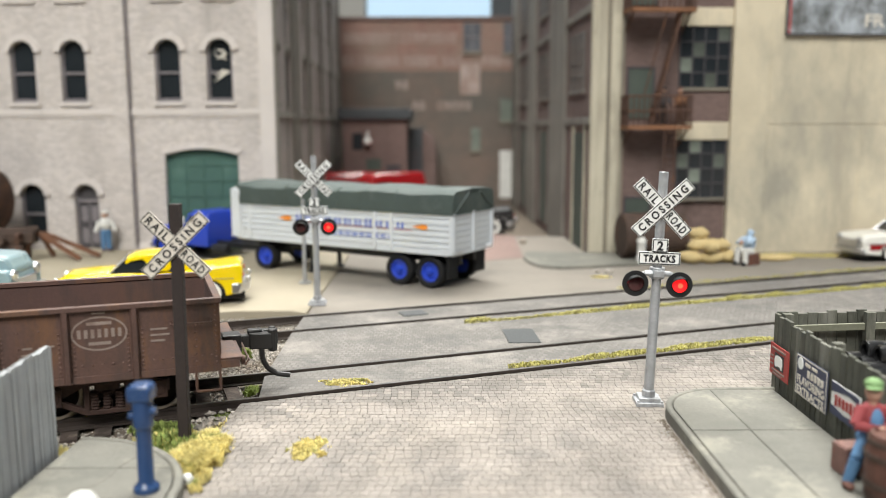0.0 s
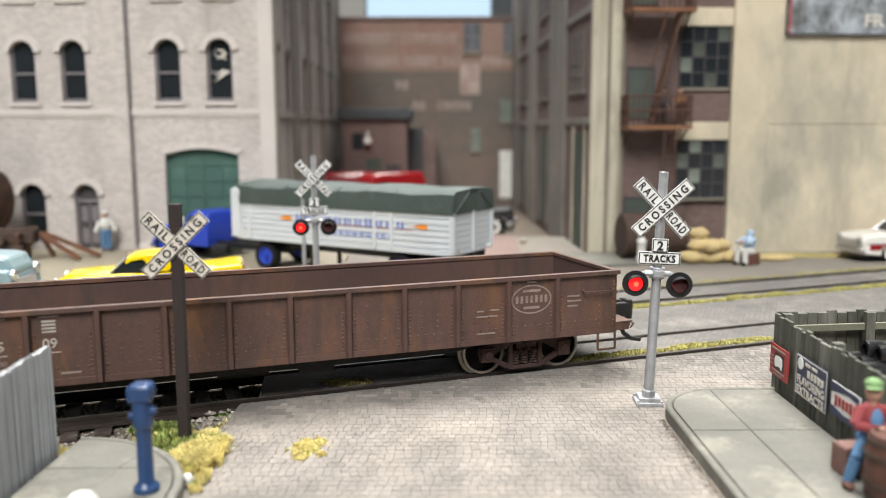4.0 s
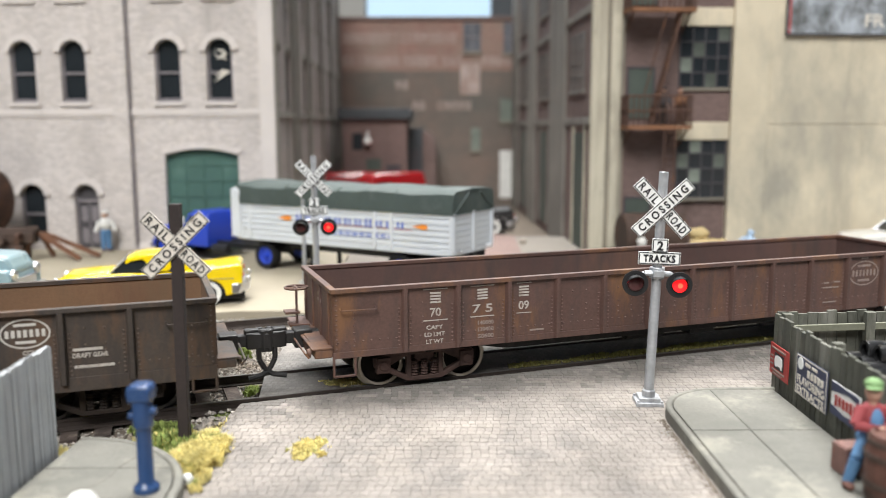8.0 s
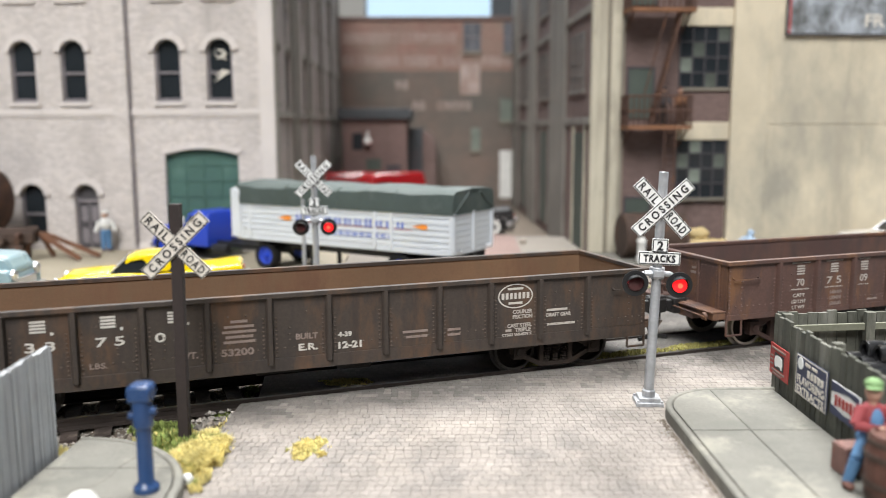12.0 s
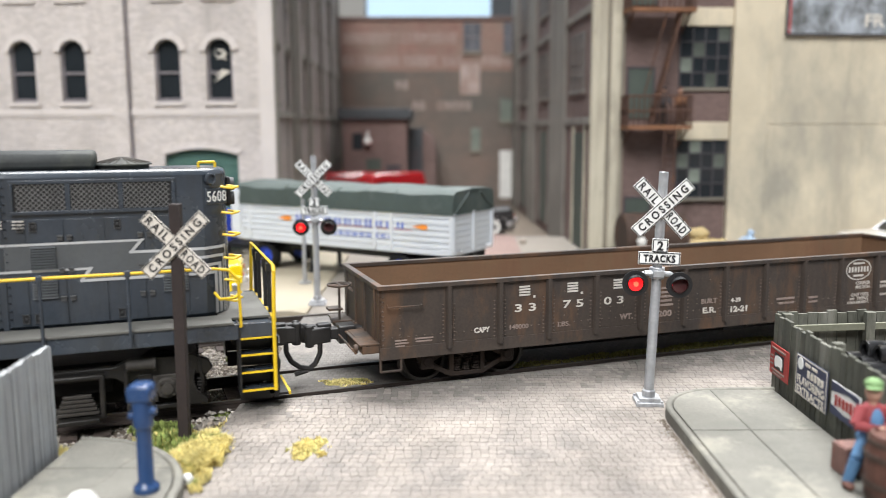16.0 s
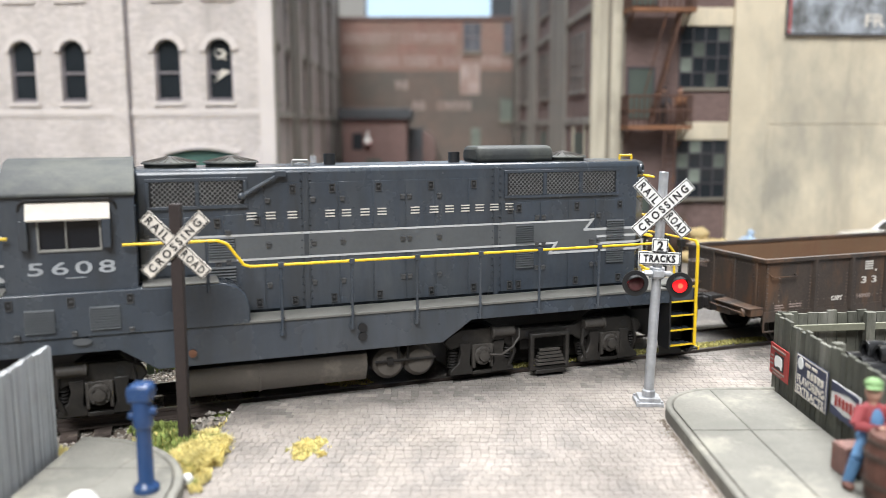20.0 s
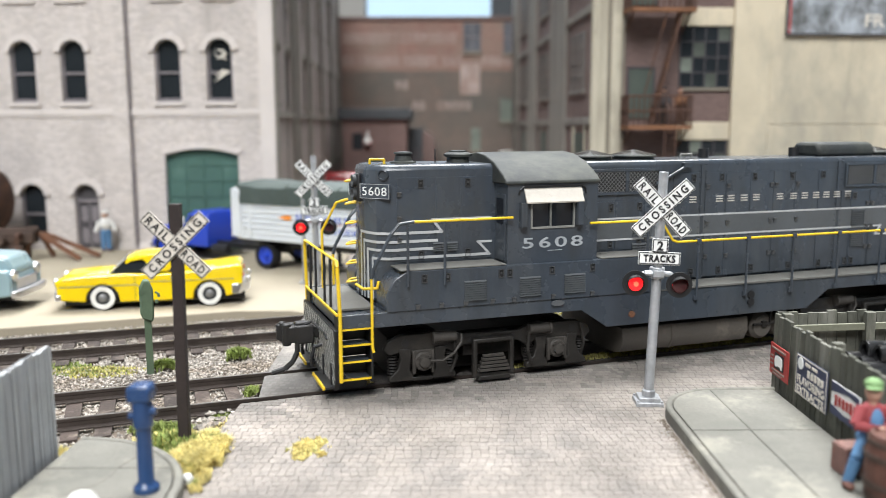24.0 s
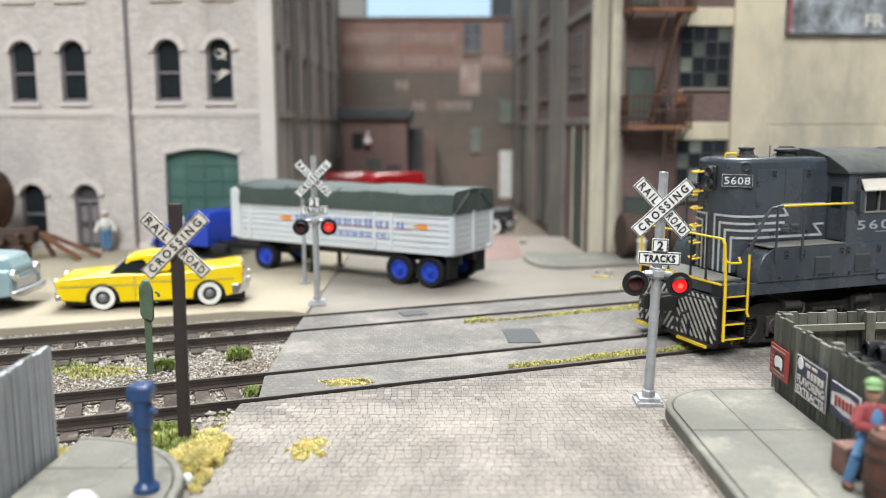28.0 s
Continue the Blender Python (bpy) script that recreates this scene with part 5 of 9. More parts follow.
        for (xa, za), (xb, zb) in (((67.0, 33.5), (64.8, 31.2)), ((57.8, 28.6), (56.0, 26.4))):
            st.prism([(xa - 0.35, za + 0.28), (xa + 0.4, za + 0.28), (xb + 0.35, zb), (xb - 0.35, zb)], "y", y, y + s * 0.05)
        for k, (z, xi) in enumerate(((31.3, 64.6), (29.6, 68.0), (28.0, 68.0), (26.4, 55.8))):
            st.box(xi, 78.2, y, y + s * 0.05, z - 0.26, z + 0.26)
        for k, (z, xi) in enumerate(((32.4, -64.4), (30.6, -65.4), (28.9, -64.0), (27.1, -53.4))):
            st.box(-75.6, xi, y, y + s * 0.05, z - 0.3, z + 0.3)
        st.prism([(-64.7, 32.2), (-64.0, 32.2), (-66.4, 35.2), (-67.1, 35.2)], "y", y, y + s * 0.05)
        st.box(-66.8, -53.0, y, y + s * 0.05, 34.8, 35.3)
        st.prism([(-53.8, 27.0), (-53.1, 27.0), (-56.0, 30.0), (-56.7, 30.0)], "y", y, y + s * 0.05)
        st.box(-56.4, -53.0, y, y + s * 0.05, 29.6, 30.1)
        # where the stripes turn down round the rounded ends
        for e in (-1, 1):
            zt = (32.4, 30.6, 28.9, 27.1) if e < 0 else (31.3, 29.6, 28.0, 26.4)
            corner_pts = [(75.6, HW + 0.26), (76.0, HW + 0.2), (77.3, HW - 0.6), (78.55, HW - 1.45), (79.1, HW - 3.0), (79.75, HW - 4.6), (80.0, HW - 6.4), (80.15, HW - 8.2)]
            if e > 0:
                corner_pts = [(78.2, 9.74), (78.7, 9.5), (80.08, 8.48), (81.77, 7.24), (82.5, 5.59), (83.22, 3.95), (83.42, 2.2), (83.65, 0.8)]
            for k, z in enumerate(zt):
                run = (7, 6, 5, 4)[k] if e < 0 else (3.9, 3.3, 2.8, 2.3)[k]
                path = corner_pts[:math.ceil(run)] + [along(corner_pts, run)]
                for (xa, ya), (xb, yb) in zip(path, path[1:]):
                    st.add([(e * xa, s * ya, z - 0.28), (e * xb, s * yb, z - 0.28), (e * xb, s * yb, z + 0.28), (e * xa, s * ya, z + 0.28)], [(0, 1, 2, 3)])
                (xa, ya), (xb, yb) = along(corner_pts, run), along(corner_pts, run - 0.36)
                st.add([(e * xa, s * ya, 18.2), (e * xb, s * yb, 18.2), (e * xb, s * yb, z + 0.28), (e * xa, s * ya, z + 0.28)], [(0, 1, 2, 3)])
        part("silver_stripe", st, M_STRIPE, lb, "silver-white painted stripes", smooth=0, fix=False)
        part("paint_band", G().prism([(-30, 28.7), (57.5, 28.7), (55.9, 26.5), (78.1, 26.5), (78.1, 31.2), (64.9, 31.2), (66.8, 33.4), (-30, 33.4)], "y", s * (HW + 0.2), s * (HW + 0.22)), M_LOCO_BAND, lb, "lighter grey band between the stripes", smooth=0)
        # number boards on the rounded ends
        for e in (-1, 1):
            w, turn, bx, by = (3.7, 49, 78.5, HW - 1.95) if e < 0 else (2.6, 36, 80.9, 7.6)
            board = part("number_board", G().box(-w, w, -0.25, 0.25, -1.6, 1.6), M_LOCO, lo, "dark number board", bevel=0.2,
                         m=at(e * bx, s * by, 41.2, 0, 0, e * turn if s < 0 else 180 - e * turn))
            text("5608", 1.8 if e < 0 else 2.05, M_WHITE, board, at(0, -0.3, 0, *FRONT), width=6.0 if e < 0 else 4.7, bold=-0.02 if e < 0 else 0.01, spacing=1.1)
            if e < 0:
                part("board_edge", G().ring_box(-3.6, 3.6, -1.5, 1.5, 0.08, -0.32, -0.2), M_STRIPE, board, "thin white outline")
            part("class_lamp", G().lathe([(1.2, 0), (1.2, 0.5), (0.95, 0.7), (0.8, 0.35), (0.1, 0.3)], 14), M_LOCO, lo, m=at(e * (76.9 if e < 0 else 79.7), s * (HW - 0.85), 44.6) @ pose(0, 0, 0, 0, 0, e * 40 if s < 0 else 180 - e * 40) @ pose(0, 0, 0, 90, 0, 0))
    # the railway's name, as plain bars
    rows = []
    for x in (-9.2, -5.5, -1.2, 6.4, 9.8, 13.7, 17.3, 24.5, 28.7, 32.2, 35.8, 39.1, 42.5, 46.1):
        rows += [(x, 37.2 + d, 1.9, 0.26) for d in (-0.6, 0, 0.6)]
    bars(rows, M_LETTER, lb, at(0, -HW - 0.24, 0, *FRONT), "side_marking", label="off-white row of painted bars")
    # cab
    cw = 16.3
    roof = [(-cw, 42.5), (-cw - 0.5, 42.4), (-cw - 0.5, 43.0), (-cw + 1, 44.2), (-10, 46.9), (-5, 48.3), (0, 48.8), (5, 48.3), (10, 46.9), (cw - 1, 44.2), (cw + 0.5, 43.0), (cw + 0.5, 42.4), (cw, 42.5)]
    part("cab_roof", G().prism(roof, "x", -52.8, -30.4), M_LOCO_ROOF, lo, "dusty rounded cab roof", bevel=0.25)
    cab = G()
    zb, zt, x0, x1 = 25.6, 42.5, -52.2, -30.7
    wx0, wx1, wz0, wz1 = -46.6, -36.6, 33.2, 39.6
    end = [(-cw + 0.6, 25.6), (cw - 0.6, 25.6), (cw - 0.6, 42.6), (10, 46.6), (0, 48.4), (-10, 46.6), (-cw + 0.6, 42.6)]
    cb = part("cab_end", G().prism(end, "x", x0, x0 + 0.6), M_LOCO, lo, bevel=0.05)
    part("cab_end", G().prism(end, "x", x1 - 0.6, x1), M_LOCO, lo, bevel=0.05)
    for s in (-1, 1):
        yo, yi = s * cw, s * (cw - 0.6)
        out, hole = [(x0, zb), (x1, zb), (x1, zt), (x0, zt)], [(wx0, wz0), (wx1, wz0), (wx1, wz1), (wx0, wz1)]
        cs = G()
        vs = [(a, y, b) for y in (yo, yi) for a, b in out + hole]
        fs = []
        for i in range(4):
            j = (i + 1) % 4
            fs += [(i, j, 4 + j, 4 + i), (8 + i, 12 + i, 12 + j, 8 + j), (i, 8 + i, 8 + j, j), (4 + i, 4 + j, 12 + j, 12 + i)]
        part("cab_side", cs.add(vs, fs), M_LOCO, lo, smooth=0)
    part("cab_floor", G().box(x0, x1, -cw + .6, cw - .6, 25.4, 26.0), M_BLACK, cb)
    for s in (-1, 1):
        y = s * cw
        w = part("cab_window", G().box(wx0, wx1, y - s * 0.3, y - s * 0.4, wz0, wz1), M_CABGLASS, cb, "dark sliding side window")
        fg = G()
        for a, b, c, d in ((wx0 - .2, wx1 + .2, wz0 - .35, wz0 + .1), (wx0 - .2, wx1 + .2, wz1 - .1, wz1 + .3), (wx0 - .25, wx0 + .12, wz0, wz1), (wx1 - .12, wx1 + .25, wz0, wz1), (-42.3, -42.0, wz0, wz1)):
            fg.box(a, b, y - s * 0.3, y + s * 0.25, c, d)
        part("window_frame", fg, M_SILVERFLAT, w, "worn metal window frame", bevel=0.06)
        part("wind_deflector", G().box(-49.6, -48.2, y, y + s * 1.4, 33.4, 38.6).box(-36.2, -34.8, y, y + s * 1.4, 33.4, 38.6), M_LOCO, cb, bevel=0.1)
        part("sunshade", G().add([(-48.4, y, 41.6), (-34.8, y, 41.6), (-34.8, y + s * 1.5, 38.7), (-48.4, y + s * 1.5, 38.7), (-48.4, y, 41.3), (-34.8, y, 41.3), (-34.8, y + s * 1.35, 38.4), (-48.4, y + s * 1.35, 38.4)],
                                 [(0, 1, 2, 3), (4, 7, 6, 5), (0, 4, 5, 1), (1, 5, 6, 2), (2, 6, 7, 3), (3, 7, 4, 0)]), M_OLDWHITE, cb, "pale silver sunshade over the cab window")
        part("drip_rail", G().tube([(-49.6, y, 40.2), (-49.4, y + s * 0.2, 41.3), (-48.6, y + s * 0.3, 42.0), (-34.8, y + s * 0.3, 42.0), (-33.9, y + s * 0.2, 41.3), (-33.7, y, 40.2)], 0.22, 6), M_BLACK, cb, "dark curved drip moulding")
        for xx, e in ((x0, -1), (x1, 1)):
            part("cab_end_door", G().box(xx, xx + e * 0.25, s * 10.4, s * 15.4, 26.2, 40.4), M_LOCO, cb, bevel=0.08)
            part("door_window", G().box(xx + e * 0.2, xx + e * 0.32, s * 11.2, s * 14.6, 34, 39.4), M_CABGLASS, cb)
    text("5608", 2.2, M_CABNUM, cb, at(-41.5, -cw - 0.08, 29.9, *FRONT), width=14.4, bold=0.03, spacing=1.25, name="road_number")
    bars([(-41, 28.1, 3.4, 0.14)], M_CABNUM, cb, at(0, -cw - 0.05, 0, *FRONT))
    # roof details
    RIB_ = mesh_of(G().cyl((0.9, 0, 2.1), (5.2, 0, 1.1), 0.13, n=4), "guard_rib", M_TANK, 0)

    def fan(x):
        g = G().lathe([(5.0, -0.4), (5.0, 0.7), (5.6, 0.75), (5.5, 1.0), (3.4, 1.4), (0.9, 1.95), (0.5, 2.25)], 28)
        f = part("roof_fan", g, M_LOCO_ROOF, lo, "round roof fan with a ribbed guard", m=at(x, 0, HT))
        for k in range(24):
            part("guard_rib", RIB_, None, f, m=at(0, 0, 0, 0, 0, 15 * k))
    for x in (-23.6, -11.8, 64.0):
        fan(x)
    part("hatch_box", G().prism([(-4.8, 0), (4.8, 0), (4.8, 2.5), (3.4, 3.7), (-3.4, 3.7), (-4.8, 2.5)], "x", 40.6, 59.4), M_LOCO_ROOF, lo, "dark raised roof hatch", bevel=0.9, m=at(0, 0, HT - 0.1))
    for x in (36.8, 8.6):
        part("exhaust_pipe", G().lathe([(1.3, -0.5), (1.3, 2.3), (1.0, 2.3), (1.0, 1.0)], 14), M_BLACK, lo, "sooty exhaust pipe", m=at(x, 0, HT))
    part("roof_vent", G().lathe([(3.0, -0.3), (2.8, 0.4), (2.0, 0.6), (1.7, 1.9), (2.1, 2.0), (2.0, 2.4), (0.4, 2.6)], 14), M_LOCO_ROOF, lo, "dusty roof vent", m=at(-70.0, 0, HT))
    part("antenna", G().cyl((-62.6, 0, HT), (-62.6, 0, HT + 3.0), 0.16, n=6), M_BLACK, lo)
    part("roof_vent", G().lathe([(3.2, -0.5), (3.1, 1.7), (3.9, 1.9), (4.0, 2.5), (3.2, 3.0), (2.6, 3.1), (2.5, 3.5), (0.4, 3.6)], 18), M_LOCO_ROOF, lo, "round capped roof vent", m=at(-57.2, 0, HT - 0.2) @ Matrix.Scale(0.8, 4))
    for e, x in ((1, 79.8), (-1, -76.5), (1, 2.0)):
        rod("lifting_eye", [(x - 1.6, -2, HT), (x - 1.6, -2, HT + 1.0), (x + 1.6, -2, HT + 1.0), (x + 1.6, -2, HT)], M_YELLOW if abs(x) > 10 else M_SILVERFLAT, lo, 0.28, "yellow roof grab")
    rod("horn_arm", [(-11.0, -HW - 0.5, 41.2), (-5.2, -HW - 0.9, 44.4), (-3.2, -HW - 0.6, 45.4)], M_LOCO, lo, 0.42)
    part("arm_pivot", G().ball((-11.0, -HW - 0.6, 41.2), 0.8, 0.6, 0.8, 10, 6).box(-4.6, -2.4, -HW - 1.2, -HW + 0.4, 44.8, 46.0), M_LOCO, lo, bevel=0.1)
    # fuel tank and air reservoirs
    part("fuel_tank", G().prism([(-14.6, 8.8), (-14.9, 5.5), (-13.6, 3.0), (-11, 2.3), (11, 2.3), (13.6, 3.0), (14.9, 5.5), (14.6, 8.8)], "x", -22.6, 12.4), M_TANK, lo, "dusty brown-grey fuel tank", bevel=0.2)
    part("tank_strap", G().prism([(-14.9, 8.8), (-15.2, 5.5), (-13.9, 2.9), (-11, 2.05), (11, 2.05), (13.9, 2.9), (15.2, 5.5), (14.9, 8.8)], "x", -9.4, -8.9), M_TANK, lo)
    for x in (17.2, 23.8):
        part("air_reservoir", G().lathe([(0.6, -14.6), (2.6, -14.3), (3.4, -13.4), (3.4, 13.4), (2.6, 14.3), (0.6, 14.6)], 18, axis="y"), M_TANK, lo, m=at(x, 0, 6.0))
    part("pipework", G().tube([(14, -14.8, 6.6), (27, -14.8, 6.6)], 0.35, 6).tube([(19, -14.8, 6.6), (19, -14.8, 10)], 0.3, 6).tube([(21, -14.8, 6.6), (21, -14.8, 10)], 0.3, 6).box(16.5, 17.8, -15.2, -14.4, 5.9, 7.3), M_TRUCK, lo)
    for x, z in ((10.9, 13.0), (10.9, 14.8)):
        part("fuel_filler", G().cyl((x, -16.9, z), (x, -17.4, z), 0.9, n=12), M_BLACK, lo)
    part("tank_gauge", G().cyl((-21.8, -16.85, 12.6), (-21.8, -17.4, 12.6), 0.75, n=12).cyl((-21.8, -17.4, 12.6), (-21.8, -17.55, 12.6), 0.3, n=8), M_TIMBER, lo, "small brass-red fuel gauge")
    part("badge", G().lathe([(1.6, 0), (1.6, 0.2)], 14), M_LOCO_BAND, lo, m=at(-40.6, -17.25, 16.6, 90, 0, 0) @ Matrix.Diagonal((1, 0.4, 1, 1)))
    # handrails, stanchions
    for s in (-1, 1):
        y = s * (SW + 0.4)
        rail_ = [(-33.0, s * (cw + 1.0), 33.7), (-16.6, y, 33.7), (-14.8, y, 33.0), (-11.9, y, 28.9), (-10.6, y, 28.5), (78.9, y, 28.5), (81.8, y, 28.1), (83.5, y, 26.2), (83.7, y, 20.0)]
        hr = rod("handrail", rail_, M_YELLOW, lo, 0.28, "yellow side handrail")
        for x in (-5.0, 8.8, 22.3, 36.1, 49.7, 64.1):
            rod("stanchion", [(x, y, 14.8), (x, y, 28.5)], M_LOCO, lo, 0.3)
            part("stanchion_foot", G().box(x - 0.5, x + 0.5, s * 16.8, y, 14.6, 15.8).box(x - 0.55, x + 0.55, y - 0.5, y + 0.5, 27.9, 29.0), M_LOCO, lo, bevel=0.08)
        rod("stanchion", [(-18.5, y, 24.0), (-18.5, y, 33.6)], M_LOCO, lo, 0.3)
        hr = rod("handrail", [(-51.4, s * (cw + 0.9), 35.6), (-73.2, y, 35.6)], M_YELLOW, lo, 0.28, "yellow short handrail")
        rod("handrail_end", [(-73.2, y, 35.6), (-76.4, y, 35.2), (-78.0, y, 33.4), (-81.8, y, 26.4), (-82.2, y, 24.6)], M_LOCO, lo, 0.38)
        for x in (-74.6, -66.7):
            rod("stanchion", [(x, y, 22.5), (x, y, 35.4)], M_LOCO, lo, 0.3)
        for e in (-1, 1):
            far = 1.2 if e > 0 else 0.0      # the long hood's end reaches a little farther out
            # steps at each corner
            for k, z in enumerate((14.6, 11.3, 7.9, 4.3)):
                stp = part("step", G().box((e * 82.4 + far), (e * 88.6 + far), s * 12.9, s * (SW - 0.2), z - 0.35, z), M_LOCO, lo, bevel=0.06)
                part("step_edge", G().box((e * 82.4 + far), (e * 88.6 + far), s * (SW - 0.5), s * (SW + 0.08), z - 0.22, z + 0.07), M_YELLOW, stp, "yellow step edge")
                part("step_back", G().box((e * 82.4 + far), (e * 88.6 + far), s * 12.7, s * 12.9, z - 3.2, z), M_BLACK, stp)
            part("step_side", G().box((e * 82.0 + far), (e * 82.4 + far), s * 12.8, s * SW, 3.4, 17.4).box((e * 88.6 + far), (e * 88.9 + far), s * 12.8, s * SW, 3.4, 17.4), M_BLACK, lo, bevel=0.05)
            rod("step_handrail", [((e * 82.0 + far), y + s * 0.3, 9.6), (e * 82.2, y, 10.6), (e * 82.2, y, 24.6)] if e < 0 else [(83.7, y, 17), (83.7, y, 21)], M_YELLOW, lo, 0.29, "yellow vertical grab rail")
            rod("step_handrail", [((e * 88.7 + far), y, 4.0), ((e * 88.7 + far), y, 17.5), ((e * 89.0 + far), y - s * 0.4, 27.2), ((e * 89.0 + far), y - s * 1.2, 28.4)], M_YELLOW, lo, 0.38, "yellow vertical grab rail")
            # end railing
            rod("end_railing", [((e * 89.0 + far), y - s * 1.2, 28.4), ((e * 89.0 + far), 0, 28.4)], M_YELLOW, lo, 0.25, "yellow end railing")
            part("sill_edge", G().box((e * 88.9 + far), (e * 89.3 + far), s * 0.0, s * 16.6, 17.3, 17.75), M_YELLOW, lo, "yellow edge of the end platform")
            for yy in (10.6, 4.6):
                rod("railing_bar", [((e * 89.0 + far), s * yy, 18), ((e * 89.0 + far), s * yy, 28.4)], M_BLACK, lo, 0.42 if e > 0 else 0.3)
                if e < 0:
                    continue
                part("hose_bracket", G().box((e * 88.4 + far), (e * 89.8 + far), s * yy - 0.8, s * yy + 0.8, 26.2, 28.0), M_BLACK, lo, bevel=0.15)
            # curved grab up to the hood
            if e > 0 and s > 0:
                continue
            rod("grab_iron", [(e * 86.0, s * 11.5, 17.8), (e * 86.0, s * 11.5, 31.0), (e * 83.0, s * 9.4, 37.6), (e * 80.6, s * 8.2, 38.4)] if s > 0 else
                [(e * 83.6 + far, s * 10.0, 22.4), (e * 82.2 + far, s * 11.0, 21.4), (e * 79.4 + far, s * 11.4, 21.4), (e * 78.6 + far, s * 9.6, 22.4)], M_YELLOW, lo, 0.3)
    for e in (-1, 1):
        nose, sill = (3.5, 1.1) if e > 0 else (0.0, 0.0)
        for z in (20.5, 24.6, 29.0, 33.6, 38.0, 43.0):
            rod("ladder_rung", [(e * 78.4 + nose, -e * 7.4, z), (e * 80.4 + nose, -e * 8.0, z - 0.3), (e * 82.0 + nose, -e * 4.4, z - 0.3), (e * 79.8 + nose, -e * 3.8, z)], M_YELLOW, lo, 0.24, "yellow ladder rung")
        hl = part("headlight", G().box(0, 1.0, -1.7, 1.7, -3.0, 3.0), M_BLACK, lo, "twin headlight casting", bevel=0.4, m=at(e * 79.8 + nose, 0, 41.6) @ pose(0, 0, 0, 0, 0, 0 if e > 0 else 180))
        for z in (-1.45, 1.45):
            part("headlight_lens", G().lathe([(1.3, 0.9), (1.35, 1.8), (1.1, 1.8), (0.9, 1.2), (0.1, 1.35)], 14, axis="x"), M_IRON, hl, "round headlight lens", m=at(0, 0, z))
        # pilot with zebra stripes, footboards
        pl = part("pilot", G().prism([(-16.6, 3.6), (-15.0, 1.6), (15.0, 1.6), (16.6, 3.6), (16.6, 14.4), (-16.6, 14.4)], "x", e * 88.7 + sill, e * 89.7 + sill), M_BLACK, lo, bevel=0.1)
        zb_ = G()
        for k in range(0, 15):
            for s in (-1, 1):
                # a stripe climbing towards the middle, cut off at the edge and at the middle
                y = 1.95 * k + 0.9
                lo_t, hi_t = max(0.0, (y - 15.6) / 8.4), min(1.0, (y - 0.3) / 8.4)
                if hi_t - lo_t > 0.06:
                    p0, p1 = y - 8.4 * lo_t, y - 8.4 * hi_t
                    z0, z1 = 3.0 + 11.2 * lo_t, 3.0 + 11.2 * hi_t
                    zb_.add([(e * 89.74 + sill, s * p0, z0), (e * 89.74 + sill, s * (p0 + 0.9), z0), (e * 89.74 + sill, s * (p1 + 0.9), z1), (e * 89.74 + sill, s * p1, z1)], [(0, 1, 2, 3)])
        part("zebra_stripe", zb_, M_ZEBRA, pl, "white diagonal warning stripes", smooth=0, fix=False)
        for s in (-1, 1):
            fb = part("footboard", G().box(e * 88.2 + sill, e * 91.6 + sill, s * 4.0, s * 15.4, 2.2, 2.7).box(e * 89.6 + sill, e * 90.1 + sill, s * 5.4, s * 6.2, 2.6, 7).box(e * 89.6 + sill, e * 90.1 + sill, s * 13.2, s * 14.0, 2.6, 7), M_BLACK, lo, bevel=0.06)
            part("footboard_edge", G().box(e * 91.6 + sill, e * 92.0 + sill, s * 4.0, s * 15.4, 2.1, 2.8), M_YELLOW, fb, "yellow footboard edge")
        coupler(lo, e, 10.8, 7.6, 89.4)
        rod("uncoupling_lever", [(e * 91.0, -15.5, 12.6), (e * 91.2, -14.0, 13.6), (e * 91.2, -1.5, 13.2), (e * 93.0, -1.0, 12.4)], M_BLACK, lo, 0.25)
        for yy in (-5.4, 5.0):
            rod("air_hose", [(e * 90.0, yy, 9.0), (e * 91.6, yy, 8.6), (e * 92.4, yy, 6.2), (e * 92.2, yy, 4.4)], M_BLACK, lo, 0.4)
    wheels = loco_truck(lo, -54.25) + loco_truck(lo, 54.25)
    return lo, wheels


loco, wheels_loco = build_loco()
# ---- buildings ----
def arch_outline(w, h, rise, n=8):
    """The outline of an arched opening: x from -w/2, z from 0."""
    pts = [(-w / 2, 0), (w / 2, 0)]
    r = (w * w / 4 + rise * rise) / (2 * rise)
    a = math.asin(min(1.0, w / 2 / r))
    pts += [(r * math.sin(t), h - r + r * math.cos(t)) for t in np.linspace(a, -a, n + 1)]
    return pts


